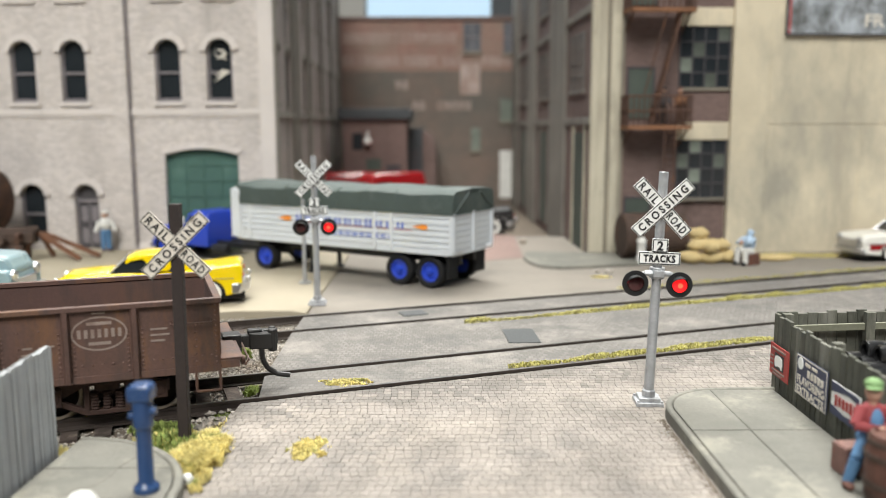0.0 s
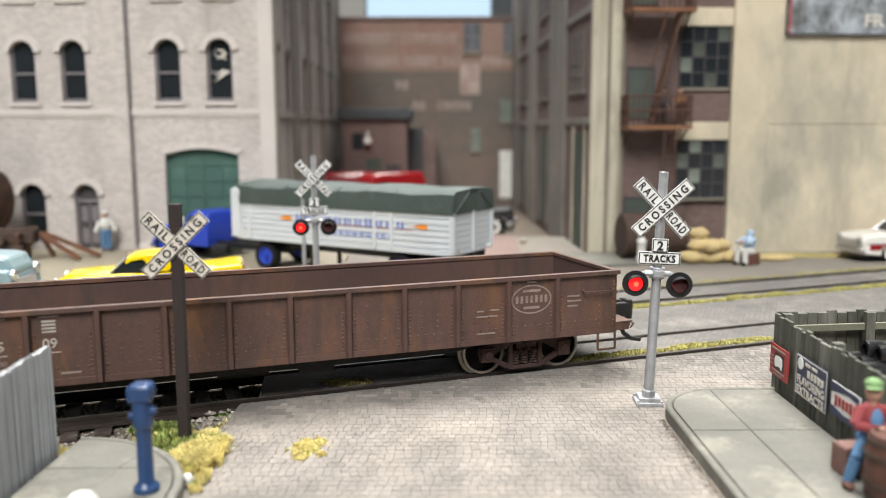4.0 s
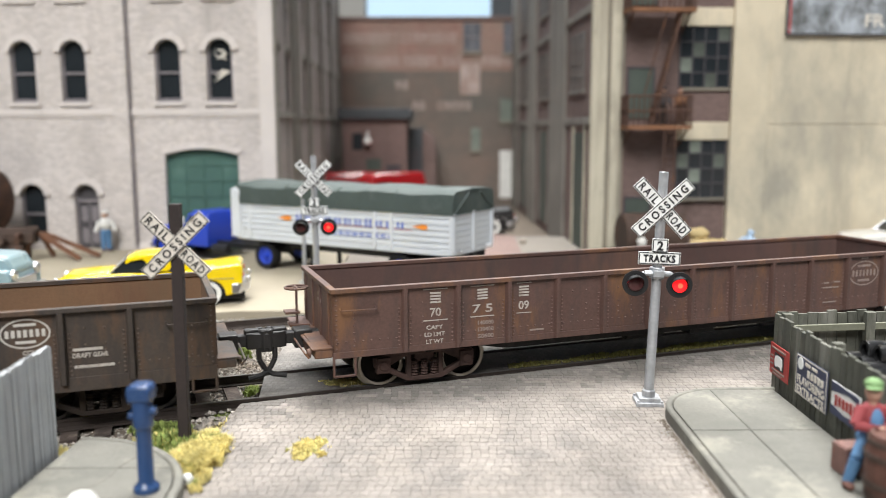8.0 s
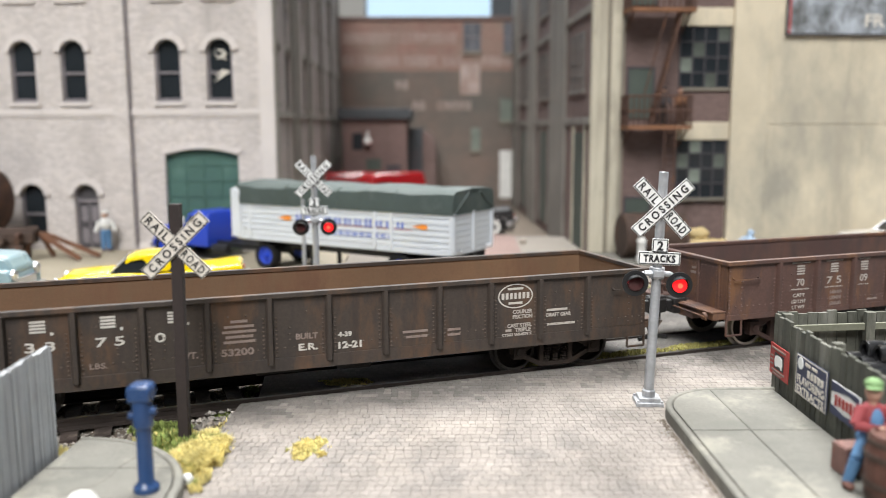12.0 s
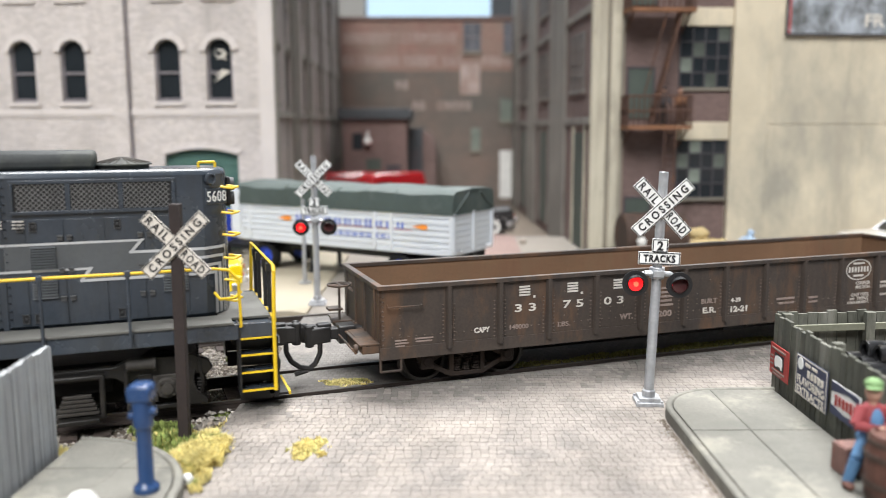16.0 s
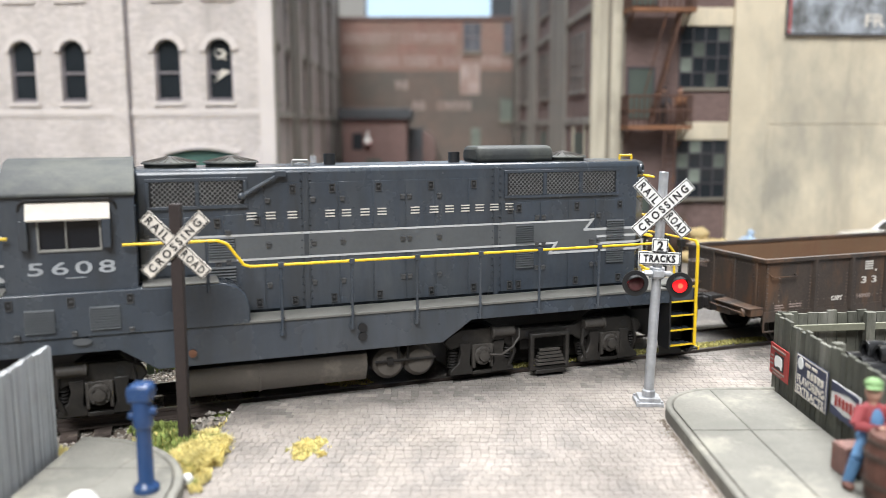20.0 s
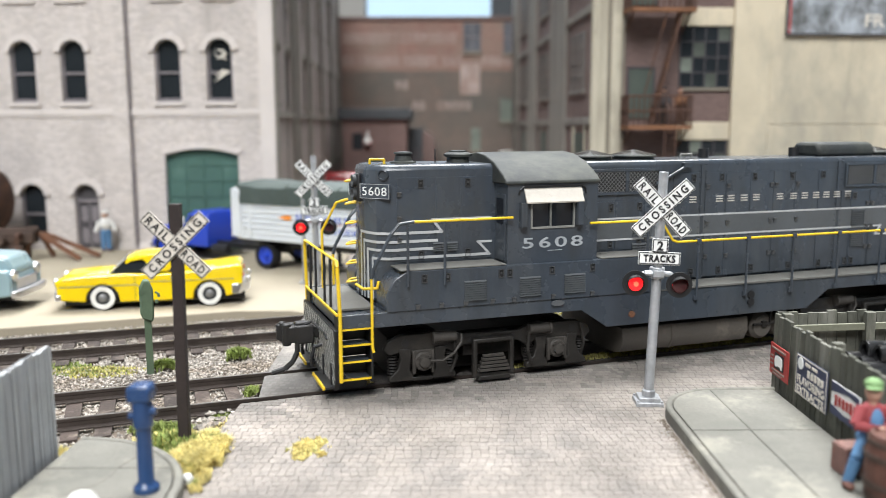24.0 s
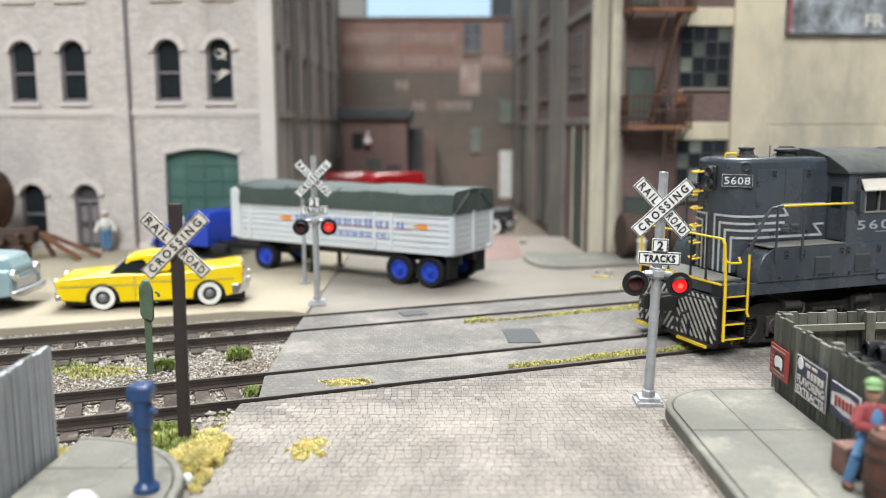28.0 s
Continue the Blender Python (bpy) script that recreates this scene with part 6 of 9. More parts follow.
def wall_with_openings(x0, x1, z0, z1, openings, depth):
    """A wall in the xz plane from y=0 back to depth, with arched or square openings (x, z, w, h, rise) cut through it."""
    polys = []
    xs = sorted({x0, x1, *[round(o[0] - o[2] / 2, 3) for o in openings], *[round(o[0] + o[2] / 2, 3) for o in openings]})
    for a, b in zip(xs, xs[1:]):
        inside = sorted([o for o in openings if o[0] - o[2] / 2 <= a + 1e-3 and o[0] + o[2] / 2 >= b - 1e-3], key=lambda o: o[1])
        z = z0
        for o in inside:
            if o[1] > z:
                polys.append([(a, z), (b, z), (b, o[1]), (a, o[1])])
            z = o[1] + o[3]
            if o[4]:
                top = [(px + o[0], pz + o[1]) for px, pz in arch_outline(o[2], o[3], o[4])][2:]
                # fill the two spandrels between the arch and its bounding box
                for seg in range(len(top) - 1):
                    polys.append([top[seg + 1], top[seg], (top[seg][0], z), (top[seg + 1][0], z)])
        if z < z1:
            polys.append([(a, z), (b, z), (b, z1), (a, z1)])
    g = G()
    for p in polys:
        area = sum(p[i][0] * p[(i + 1) % len(p)][1] - p[(i + 1) % len(p)][0] * p[i][1] for i in range(len(p)))
        if abs(area) > 1e-4:
            g.add([(x, 0, z) for x, z in p], [tuple(range(len(p)))])
    for o in openings:
        pts = arch_outline(o[2], o[3], o[4]) if o[4] else [(-o[2] / 2, 0), (o[2] / 2, 0), (o[2] / 2, o[3]), (-o[2] / 2, o[3])]
        pts = [(px + o[0], pz + o[1]) for px, pz in pts]
        n = len(pts)
        g.add([(x, 0, z) for x, z in pts] + [(x, depth, z) for x, z in pts], [(i, (i + 1) % n, n + (i + 1) % n, n + i) for i in range(n)])
    # back and outer faces
    g.add([(x0, 0, z0), (x1, 0, z0), (x1, depth, z0), (x0, depth, z0), (x0, 0, z1), (x1, 0, z1), (x1, depth, z1), (x0, depth, z1)], [(0, 1, 2, 3), (7, 6, 5, 4), (0, 3, 7, 4), (1, 5, 6, 2)])
    return g


def welded(ob):
    """Joins the corners that meet."""
    bm = bmesh.new()
    bm.from_mesh(ob.data)
    bmesh.ops.remove_doubles(bm, verts=bm.verts, dist=0.02 * MM)
    bm.to_mesh(ob.data)
    bm.free()
    return ob


def arched_window(parent, x, z, w, h, rise, y=0.0, door=False, broken=False):
    """A sash window in an arched opening, with sill and raised hood moulding."""
    pts = arch_outline(w, h, rise)
    win = part("window" if not door else "door", G().prism([(px, pz) for px, pz in pts], "y", 2.2, 2.5), M_WINDOW if not door else M_FRAME_DARK, parent, m=at(x, y, z),
               label="dark arched sash window" if not door else "dark arched wooden door")
    fr = G()
    t = 1.0
    fr.box(-w / 2, -w / 2 + t, 1.4, 2.3, 0, h - rise * 0.7).box(w / 2 - t, w / 2, 1.4, 2.3, 0, h - rise * 0.7)
    if not door:
        fr.box(-w / 2, w / 2, 1.2, 2.3, 0, 1.6).box(-w / 2 + t, w / 2 - t, 1.4, 2.2, h * 0.45, h * 0.45 + 1.1)
    else:
        fr.box(-0.3, 0.3, 1.9, 2.3, 0, h * 0.72).box(-w / 2, w / 2, 1.4, 2.2, h * 0.72, h * 0.72 + 1.2)
        for k in (0.08, 0.42):
            fr.box(-w / 2 + 1.8, -0.9, 2.0, 2.25, h * k, h * (k + 0.24)).box(0.9, w / 2 - 1.8, 2.0, 2.25, h * k, h * (k + 0.24))
    part("window_frame" if not door else "door_frame", fr, M_SASH, win, bevel=0.1)
    hood_ = G()
    outer_ = arch_outline(w + 5.0, h + 2.8, rise + 1.3, 10)[2:]
    inner_ = arch_outline(w + 0.2, h + 0.1, rise, 10)[2:]
    hood_.loft([[(a[0], -0.9, a[1]), (b[0], -0.9, b[1]), (b[0], 0.3, b[1]), (a[0], 0.3, a[1])] for a, b in zip(outer_, inner_)])
    hood_.box(outer_[0][0] + 0.3, inner_[0][0] - 0.3, -1.1, 0.2, outer_[0][1] - 1.3, outer_[0][1] + 0.2).box(outer_[-1][0] - 0.3, inner_[-1][0] + 0.3, -1.1, 0.2, outer_[-1][1] - 1.3, outer_[-1][1] + 0.2)
    part("hood_moulding", hood_, M_PINK_TRIM, win, bevel=0.15)
    if not door:
        part("sill", G().box(-w / 2 - 1.4, w / 2 + 1.4, -1.0, 1.0, -1.7, 0), M_PINK_TRIM, win, bevel=0.15)
    # pale slivers in front of the pane imitate whitish reflections
    if broken:
        sh = G()
        for a in ((-2, 18, 3.4, 20.3), (-3.8, 21, 3.2, 17.6), (-3.4, 8.2, 4.0, 12.6), (-2.6, 22.6, 2.4, 21.2), (-3.0, 10.4, 1.8, 13.0)):
            sh.add([(a[0], 1.2, a[1]), (a[2], 1.2, a[3]), (a[2] * 0.7, 1.2, a[3] + 1.3)], [(0, 1, 2)])
        part("pale_glint", sh, M_OLDWHITE, win, "pale slivers drawn as reflections on the pane", smooth=0, fix=False)
    return win


def left_building():
    b = thing("warehouse_building", "pale pinkish brick warehouse with arched windows", "building", at(-73.5, 371.6, -0.3, 0, 0, -4.9))
    # the front in its own frame: x runs from -200 to 0 (the street corner), y back into the house
    ops, wins = [], []
    for lx in (-114.3, -90.9, -47.6, -24.2):
        wins.append((lx, 66.2, 11.6, 27.0, 5.2))
    for lx in (-114.0, -90.5, -47.0, -23.8):
        wins.append((lx, 111.0, 12.0, 26.4, 5.4))
    for lx in (-190, -163):
        wins += [(lx, 66.2, 12.0, 26.4, 5.4), (lx, 111.0, 12.0, 26.4, 5.4), (lx, 3.5, 11.8, 26.0, 5.2)]
    wins.append((-114.0, 3.5, 11.8, 26.0, 5.2))
    door_ = (-88.6, 0.0, 11.4, 29.6, 5.2)
    gate = (-34.1, 0.0, 33.6, 45.3, 2.6)
    ops = wins + [door_, gate]
    wall = wall_with_openings(-215, 0, -5, 165, ops, 2.8)
    welded(part("front_wall", wall, M_PINK_BRICK, b, smooth=0, fix=False))
    for k, (x, z, w, h, rise) in enumerate(wins):
        # one upper window gets the slivers that imitate reflections
        arched_window(b, x, z, w, h, rise, broken=(abs(x + 24.2) < 1 and z < 100))
    arched_window(b, *door_, door=True)
    g = part("gate_door", G().prism(arch_outline(33.4, 45.1, 2.6, 10), "y", 2.0, 2.6), M_GREENDOOR, b, "faded green double doors", m=at(-34.1, 0, 0))
    for x in (-16.2, -8.4, -0.3, 7.9, 15.6):
        part("door_stile", G().box(x, x + 0.7, 1.5, 2.1, 0, 41), M_GREENDOOR, g, bevel=0.1)
    for z in (3, 10, 17, 24, 31, 38):
        part("door_rail", G().box(-16.4, 16.4, 1.7, 2.1, z, z + 0.9), M_GREENDOOR, g, bevel=0.1)
    ar = G()
    o_, i_ = arch_outline(37.4, 47.6, 3.0, 12)[2:], arch_outline(33.6, 45.5, 2.6, 12)[2:]
    ar.loft([[(p[0], -0.7, p[1]), (q[0], -0.7, q[1]), (q[0], 0.3, q[1]), (p[0], 0.3, p[1])] for p, q in zip(o_, i_)])
    part("gate_arch", ar, M_PINK_TRIM, g, bevel=0.15)
    # pilasters and string courses
    for x0, x1 in ((-6.4, 0.4), (-73.2, -66.0), (-148, -138)):
        part("pilaster", G().box(x0, x1, -1.5, 0.2, -5, 165), M_PINK_TRIM if x1 > 0 else M_PINK_BRICK, b, bevel=0.2)
    part("downpipe", G().cyl((-65.0, -1.0, 0), (-65.0, -1.0, 165), 0.42, n=10), M_SASH, b, "thin stained downpipe")
    for z in (60.6,):
        for x0, x1 in ((-138, -73.2), (-66.0, -6.4), (-215, -148)):
            part("string_course", G().box(x0, x1, -0.75, 0.2, z, z + 2.4).box(x0, x1, -0.4, 0.2, z - 1.2, z), M_PINK_TRIM, b, bevel=0.15)
    for x0, x1 in ((-138, -97), (-80, -73.2), (-66.0, -54), (-16, -6.4)):
        part("plinth", G().box(x0, x1, -0.8, 0.1, -5, 2.6), M_PINK_TRIM, b, bevel=0.15)
    # the side towards the alley, in darker brick and trim than the front
    sw_ = [(8.5 + 27 * k, z, 8.0, 26, 3.4) for k in range(10) for z in (66, 111)] + [(8.5 + 27 * k, 8, 8.0, 24, 3.4) for k in range(3, 10)]
    side = wall_with_openings(0, 262, -5, 165, sw_, 2.8)
    ms = at(0, 0, 0, 0, 0, 95.7)
    swall = part("side_wall", side, M_GREY_BRICK, b, "grey-brown brick side wall, darker than the front", m=ms, smooth=0, fix=False)
    welded(swall)
    pane = mesh_of(G().prism(arch_outline(8.0, 26, 3.4), "y", 1.2, 1.5), "pane", M_WINDOW, 0)
    sash = mesh_of(G().box(-4, 4, 0.7, 1.3, 11.4, 12.6).box(-0.4, 0.4, 0.8, 1.3, 0, 24), "window_frame", M_SASH, 0)
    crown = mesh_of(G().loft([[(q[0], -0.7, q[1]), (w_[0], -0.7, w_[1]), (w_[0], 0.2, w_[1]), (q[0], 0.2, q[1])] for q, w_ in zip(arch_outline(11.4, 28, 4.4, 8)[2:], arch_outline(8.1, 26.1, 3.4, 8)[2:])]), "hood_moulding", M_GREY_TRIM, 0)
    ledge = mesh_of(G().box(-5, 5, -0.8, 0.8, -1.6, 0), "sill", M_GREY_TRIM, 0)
    for x, z, w, h, rr in sw_:
        win = part("window", pane, None, swall, m=at(x, 0, z))
        for nm, me in (("window_frame", sash), ("hood_moulding", crown), ("sill", ledge)):
            part(nm, me, None, win)
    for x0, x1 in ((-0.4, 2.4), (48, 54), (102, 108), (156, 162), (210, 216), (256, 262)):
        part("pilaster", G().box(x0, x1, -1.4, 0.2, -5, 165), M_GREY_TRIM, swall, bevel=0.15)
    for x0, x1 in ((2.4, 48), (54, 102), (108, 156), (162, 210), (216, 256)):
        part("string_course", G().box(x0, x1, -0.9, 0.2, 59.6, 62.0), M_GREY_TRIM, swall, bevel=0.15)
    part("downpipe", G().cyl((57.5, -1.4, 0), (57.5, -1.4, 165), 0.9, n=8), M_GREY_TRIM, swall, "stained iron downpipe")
    part("roof", G().prism([(-215, 0.2), (0, 0.2), (-25.5, 260), (-215, 260)], "z", 164, 166), M_SLATE, b)
    part("back_wall", G().box(-215, -26.5, 257, 260, -5, 164), M_GREY_BRICK, b)
    part("end_wall", G().box(-215, -212, 2.8, 257, -5, 164), M_GREY_BRICK, b)
    part("interior_floor", G().box(-212, -3, 30, 32, -5, 164), M_BLACK, b, "dark interior partition")
    return b


left_building()


def factory_window(parent, x, z, w, h, cols, rows, y, seed, clouded=()):
    """A steel window of many small panes, some of them clouded."""
    rnd = random.Random(seed)
    win = part("window", G().box(x - w / 2, x + w / 2, y + 0.8, y + 1.0, z, z + h), M_WINDOW, parent, "dark steel factory window with small panes")
    bar = G()
    for i in range(cols + 1):
        bar.box(x - w / 2 + w * i / cols - 0.28, x - w / 2 + w * i / cols + 0.28, y + 0.2, y + 0.9, z, z + h)
    for j in range(rows + 1):
        bar.box(x - w / 2, x + w / 2, y + 0.25, y + 0.85, z + h * j / rows - 0.28, z + h * j / rows + 0.28)
    part("glazing_bar", bar, M_FRAME_DARK, win, smooth=0)
    pw, ph = w / cols - 0.6, h / rows - 0.6
    clear = mesh_of(G().box(-pw / 2, pw / 2, 0.5, 0.7, -ph / 2, ph / 2), "pane", M_WINDOW, 0)
    cloud = mesh_of(G().box(-pw / 2, pw / 2, 0.5, 0.7, -ph / 2, ph / 2), "pane", M_PANE_GREEN, 0)
    for i in range(cols):
        for j in range(rows):
            part("pane", cloud if ((i, j) in clouded if clouded else rnd.random() < 0.35) else clear, None, win, m=at(x - w / 2 + w * (i + 0.5) / cols, y, z + h * (j + 0.5) / rows))
    return win


def right_building():
    b = thing("factory_building", "yellowed concrete factory with brick panels and steel windows", "building", at(64, 357, -0.3, 0, 0, 4.3))
    cr = part("front_wall", G().box(0.6, 260, 3.0, 5, -5, 190), M_BROWN_BRICK, b, "brown brick panel wall")
    piers = ((-1.4, 5.2, 0.0), (6.8, 11.4, 0.3), (59.3, 75.8, 0.0))
    # the strip between the piers is set back and in darker concrete
    part("pier_recess", G().box(5.2, 6.8, 1.3, 3.4, -5, 190), M_CONCRETE_DARK, b, "darker concrete strip set back between two piers")
    for x0, x1, y in piers:
        part("pier", G().box(x0, x1, y, 3.4, -5, 190), M_PIER if x0 < 20 else M_CONCRETE, b, "yellowed concrete pier", bevel=0.4)
    for z0, z1, y in ((-5, 54.9, 0.9), (55.6, 190, 0.7)):
        part("concrete_wall", G().box(75.8, 260, y, 3.4, z0, z1), M_CONCRETE, b, "yellowed stained concrete wall", bevel=0.15)
    part("wall_joint", G().box(75.8, 260, 0.95, 3.4, 54.9, 55.6), M_CONCRETE, b)
    for x in (118, 160, 202):
        part("wall_joint", G().box(x, x + 0.4, 0.6, 0.75, -5, 190), M_CONCRETE, b)
    part("corner_pier", G().box(11.4, 13.0, 1.2, 3.4, -5, 190), M_CONCRETE_DARK, b, bevel=0.2)
    for z in (-0.5, 49.0, 96.6, 143.6):
        if z > 0:
            part("lintel", G().box(36.4, 59.3, 1.4, 3.4, z, z + 7.6), M_CONCRETE, b, "concrete lintel", bevel=0.2)
            part("spandrel", G().box(36.4, 59.3, 2.2, 3.2, z + 7.6, z + 22.2), M_BROWN_BRICK, b, "brown brick spandrel")
    for k, z in enumerate((24.0, 71.0, 118.0)):
        factory_window(b, 47.7, z, 21.6, 25.6, 4, 4, 1.8, 11 + k, ((3, 3), (1, 2), (0, 1), (2, 0)) if k == 1 else ((1, 3), (3, 2), (0, 2), (1, 1)) if k == 0 else ())
        part("sill", G().box(36.4, 59.3, 1.2, 3.2, z - 1.2, z), M_CONCRETE_DARK, b, bevel=0.1)
        part("door", G().box(15.2, 25.6, 2.5, 3.1, z - 13 if k else 0, z + 8 if k else 24), M_FIREDOOR, b, "dull green fire door", bevel=0.15)
        part("door_frame", G().box(14.4, 15.2, 2.2, 3.1, z - 13 if k else 0, z + 8.8 if k else 24.8).box(25.6, 26.4, 2.2, 3.1, z - 13 if k else 0, z + 8.8 if k else 24.8).box(14.4, 26.4, 2.2, 3.1, z + 8 if k else 24, z + 8.8 if k else 24.8), M_FRAME_DARK, b)
    # alley side
    side_at = at(0, 0, 0, 0, 0, -2.7)
    s = part("side_wall", G().box(-1.0, 2.0, 3, 300, -5, 190), M_BROWN_BRICK, b, "grimy brick side wall", m=side_at)
    # alley piers take a darker grey than the street piers
    for y0, y1 in ((62, 108), (168, 202), (262, 299)):
        part("pier", G().box(-2.6, -0.9, y0, y1, -5, 190), M_GREY_TRIM, s, "grey concrete pier, darker than those on the front", bevel=0.3)
    for y0, y1 in ((3.6, 62), (108, 168), (202, 262)):
        for z in (55.5, 102.5, 149.5):
            part("lintel", G().box(-1.9, -0.9, y0, y1, z, z + 3.4), M_GREY_TRIM, s, bevel=0.2)
        for z in (71, 118):
            w = part("window", G().box(-1.3, -0.95, y0 + 14, y1 - 12, z, z + 25), M_ALLEYPANE, s, "dusty brown side window")
            fg = G()
            for i in range(5):
                yy = y0 + 14 + (y1 - y0 - 26) * i / 4
                fg.box(-1.6, -1.2, yy - 0.3, yy + 0.3, z, z + 25)
            for j in range(5):
                fg.box(-1.6, -1.2, y0 + 14, y1 - 12, z + 25 * j / 4 - 0.25, z + 25 * j / 4 + 0.25)
            part("glazing_bar", fg, M_GREY_TRIM, w, smooth=0)
            part("sill", G().box(-2.0, -0.9, y0 + 12, y1 - 10, z - 1.6, z), M_GREY_TRIM, w, bevel=0.1)
    for y0 in (14, 122, 216):
        d = part("door", G().box(-1.4, -0.95, y0, y0 + 24, -0.5, 52), M_FIREDOOR, s, "dull green-grey loading door", bevel=0.15)
        part("door_frame", G().box(-1.9, -0.95, y0 + 24, y0 + 28, -0.5, 55).box(-1.9, -0.95, y0 - 2, y0, -0.5, 55), M_PIER if y0 < 20 else M_GREY_TRIM, d, "weathered door jamb", bevel=0.1)
    part("roof", G().prism([(-1, 3.4), (260, 3.4), (260, 300), (14, 300)], "z", 189, 191), M_SLATE, b)
    part("back_wall", G().box(17, 260, 297, 300, -5, 189), M_BROWN_BRICK, b)
    # billboard
    bb = part("billboard", G().box(81.5, 165, -0.6, 0.6, 93.2, 125), M_BILLBOARD, b, "dark painted billboard", bevel=0.15)
    part("billboard_frame", G().box(81.0, 165, -1.0, -0.4, 92.6, 93.5).box(81.0, 81.8, -1.0, -0.4, 93.5, 126), M_FRAME_DARK, bb, bevel=0.1)
    text("FR", 5.0, M_OLDWHITE, bb, at(120.0, -0.75, 99.0, *FRONT), width=8.6, bold=0.12)
    part("painted_edge", G().box(82.3, 83.2, -0.75, -0.62, 93, 125), M_LOGO_RED, bb, "faded red painted edge")
    # fire escape
    fe = thing("fire_escape", "rusty iron fire escape on the factory front", "fire escape", at(64, 357, -0.3, 0, 0, 4.3))
    BALUSTER = mesh_of(G().cyl((0, 0, 0), (0, 0, 12.6), 0.32, n=5), "baluster", M_RUST, 0)
    for z in (54.6, 102.0):
        dk = G()
        for k in range(12):
            dk.box(11.6, 38.6, -9.6 + k * 0.95, -9.1 + k * 0.95, z, z + 0.5)
        dk.box(11.4, 38.8, -9.9, -9.2, z - 1.0, z + 0.6).box(11.4, 12.1, -9.9, 2.2, z - 1.0, z + 0.6).box(38.1, 38.8, -9.9, 2.2, z - 1.0, z + 0.6)
        part("landing", dk, M_RUSTDECK, fe, "rusty slatted landing", smooth=0)
        rl = G()
        for zz in (z + 6.5, z + 12.6):
            rl.tube([(11.7, 2.0, zz), (11.7, -9.6, zz), (38.5, -9.6, zz), (38.5, 2.0, zz)], 0.45, 6)
        for px, py in [(11.7 + 26.8 * k / 12, -9.6) for k in range(13)] + [(x, -9.6 + 2.6 * k) for k in range(1, 5) for x in (11.7, 38.5)]:
            part("baluster", BALUSTER, None, fe, m=at(px, py, z))
        part("railing", rl, M_RUST, fe, smooth=0)
        for x in (13, 37):
            part("bracket", G().tube([(x, -9.0, z - 0.8), (x, 2.2, z - 8.5), (x, 2.2, z - 0.8)], 0.4, 6), M_RUST, fe)
    st = G()
    for y in (-4.4, -8.0):
        st.cyl((22, y, 56), (33.5, y, 101), 0.7, n=6)
    for k in range(14):
        u = (k + 0.5) / 14
        st.box(22 + 11.5 * u - 0.8, 22 + 11.5 * u + 0.8, -8.0, -4.4, 56 + 45 * u - 0.2, 56 + 45 * u + 0.2)
    st.cyl((18.5, -8.4, 68), (30, -8.4, 112), 0.3, n=6)
    part("stair", st, M_RUST, fe, "steep rusty stair flight", smooth=0)
    ld = G()
    for x in (27.5, 32):
        ld.cyl((x, -9.2, 20), (x, -9.2, 55), 0.35, n=6)
    for k in range(12):
        ld.cyl((27.5, -9.2, 21.5 + 2.8 * k), (32, -9.2, 21.5 + 2.8 * k), 0.22, n=5)
    part("drop_ladder", ld, M_RUST, fe, smooth=0)
    return b


right_building()


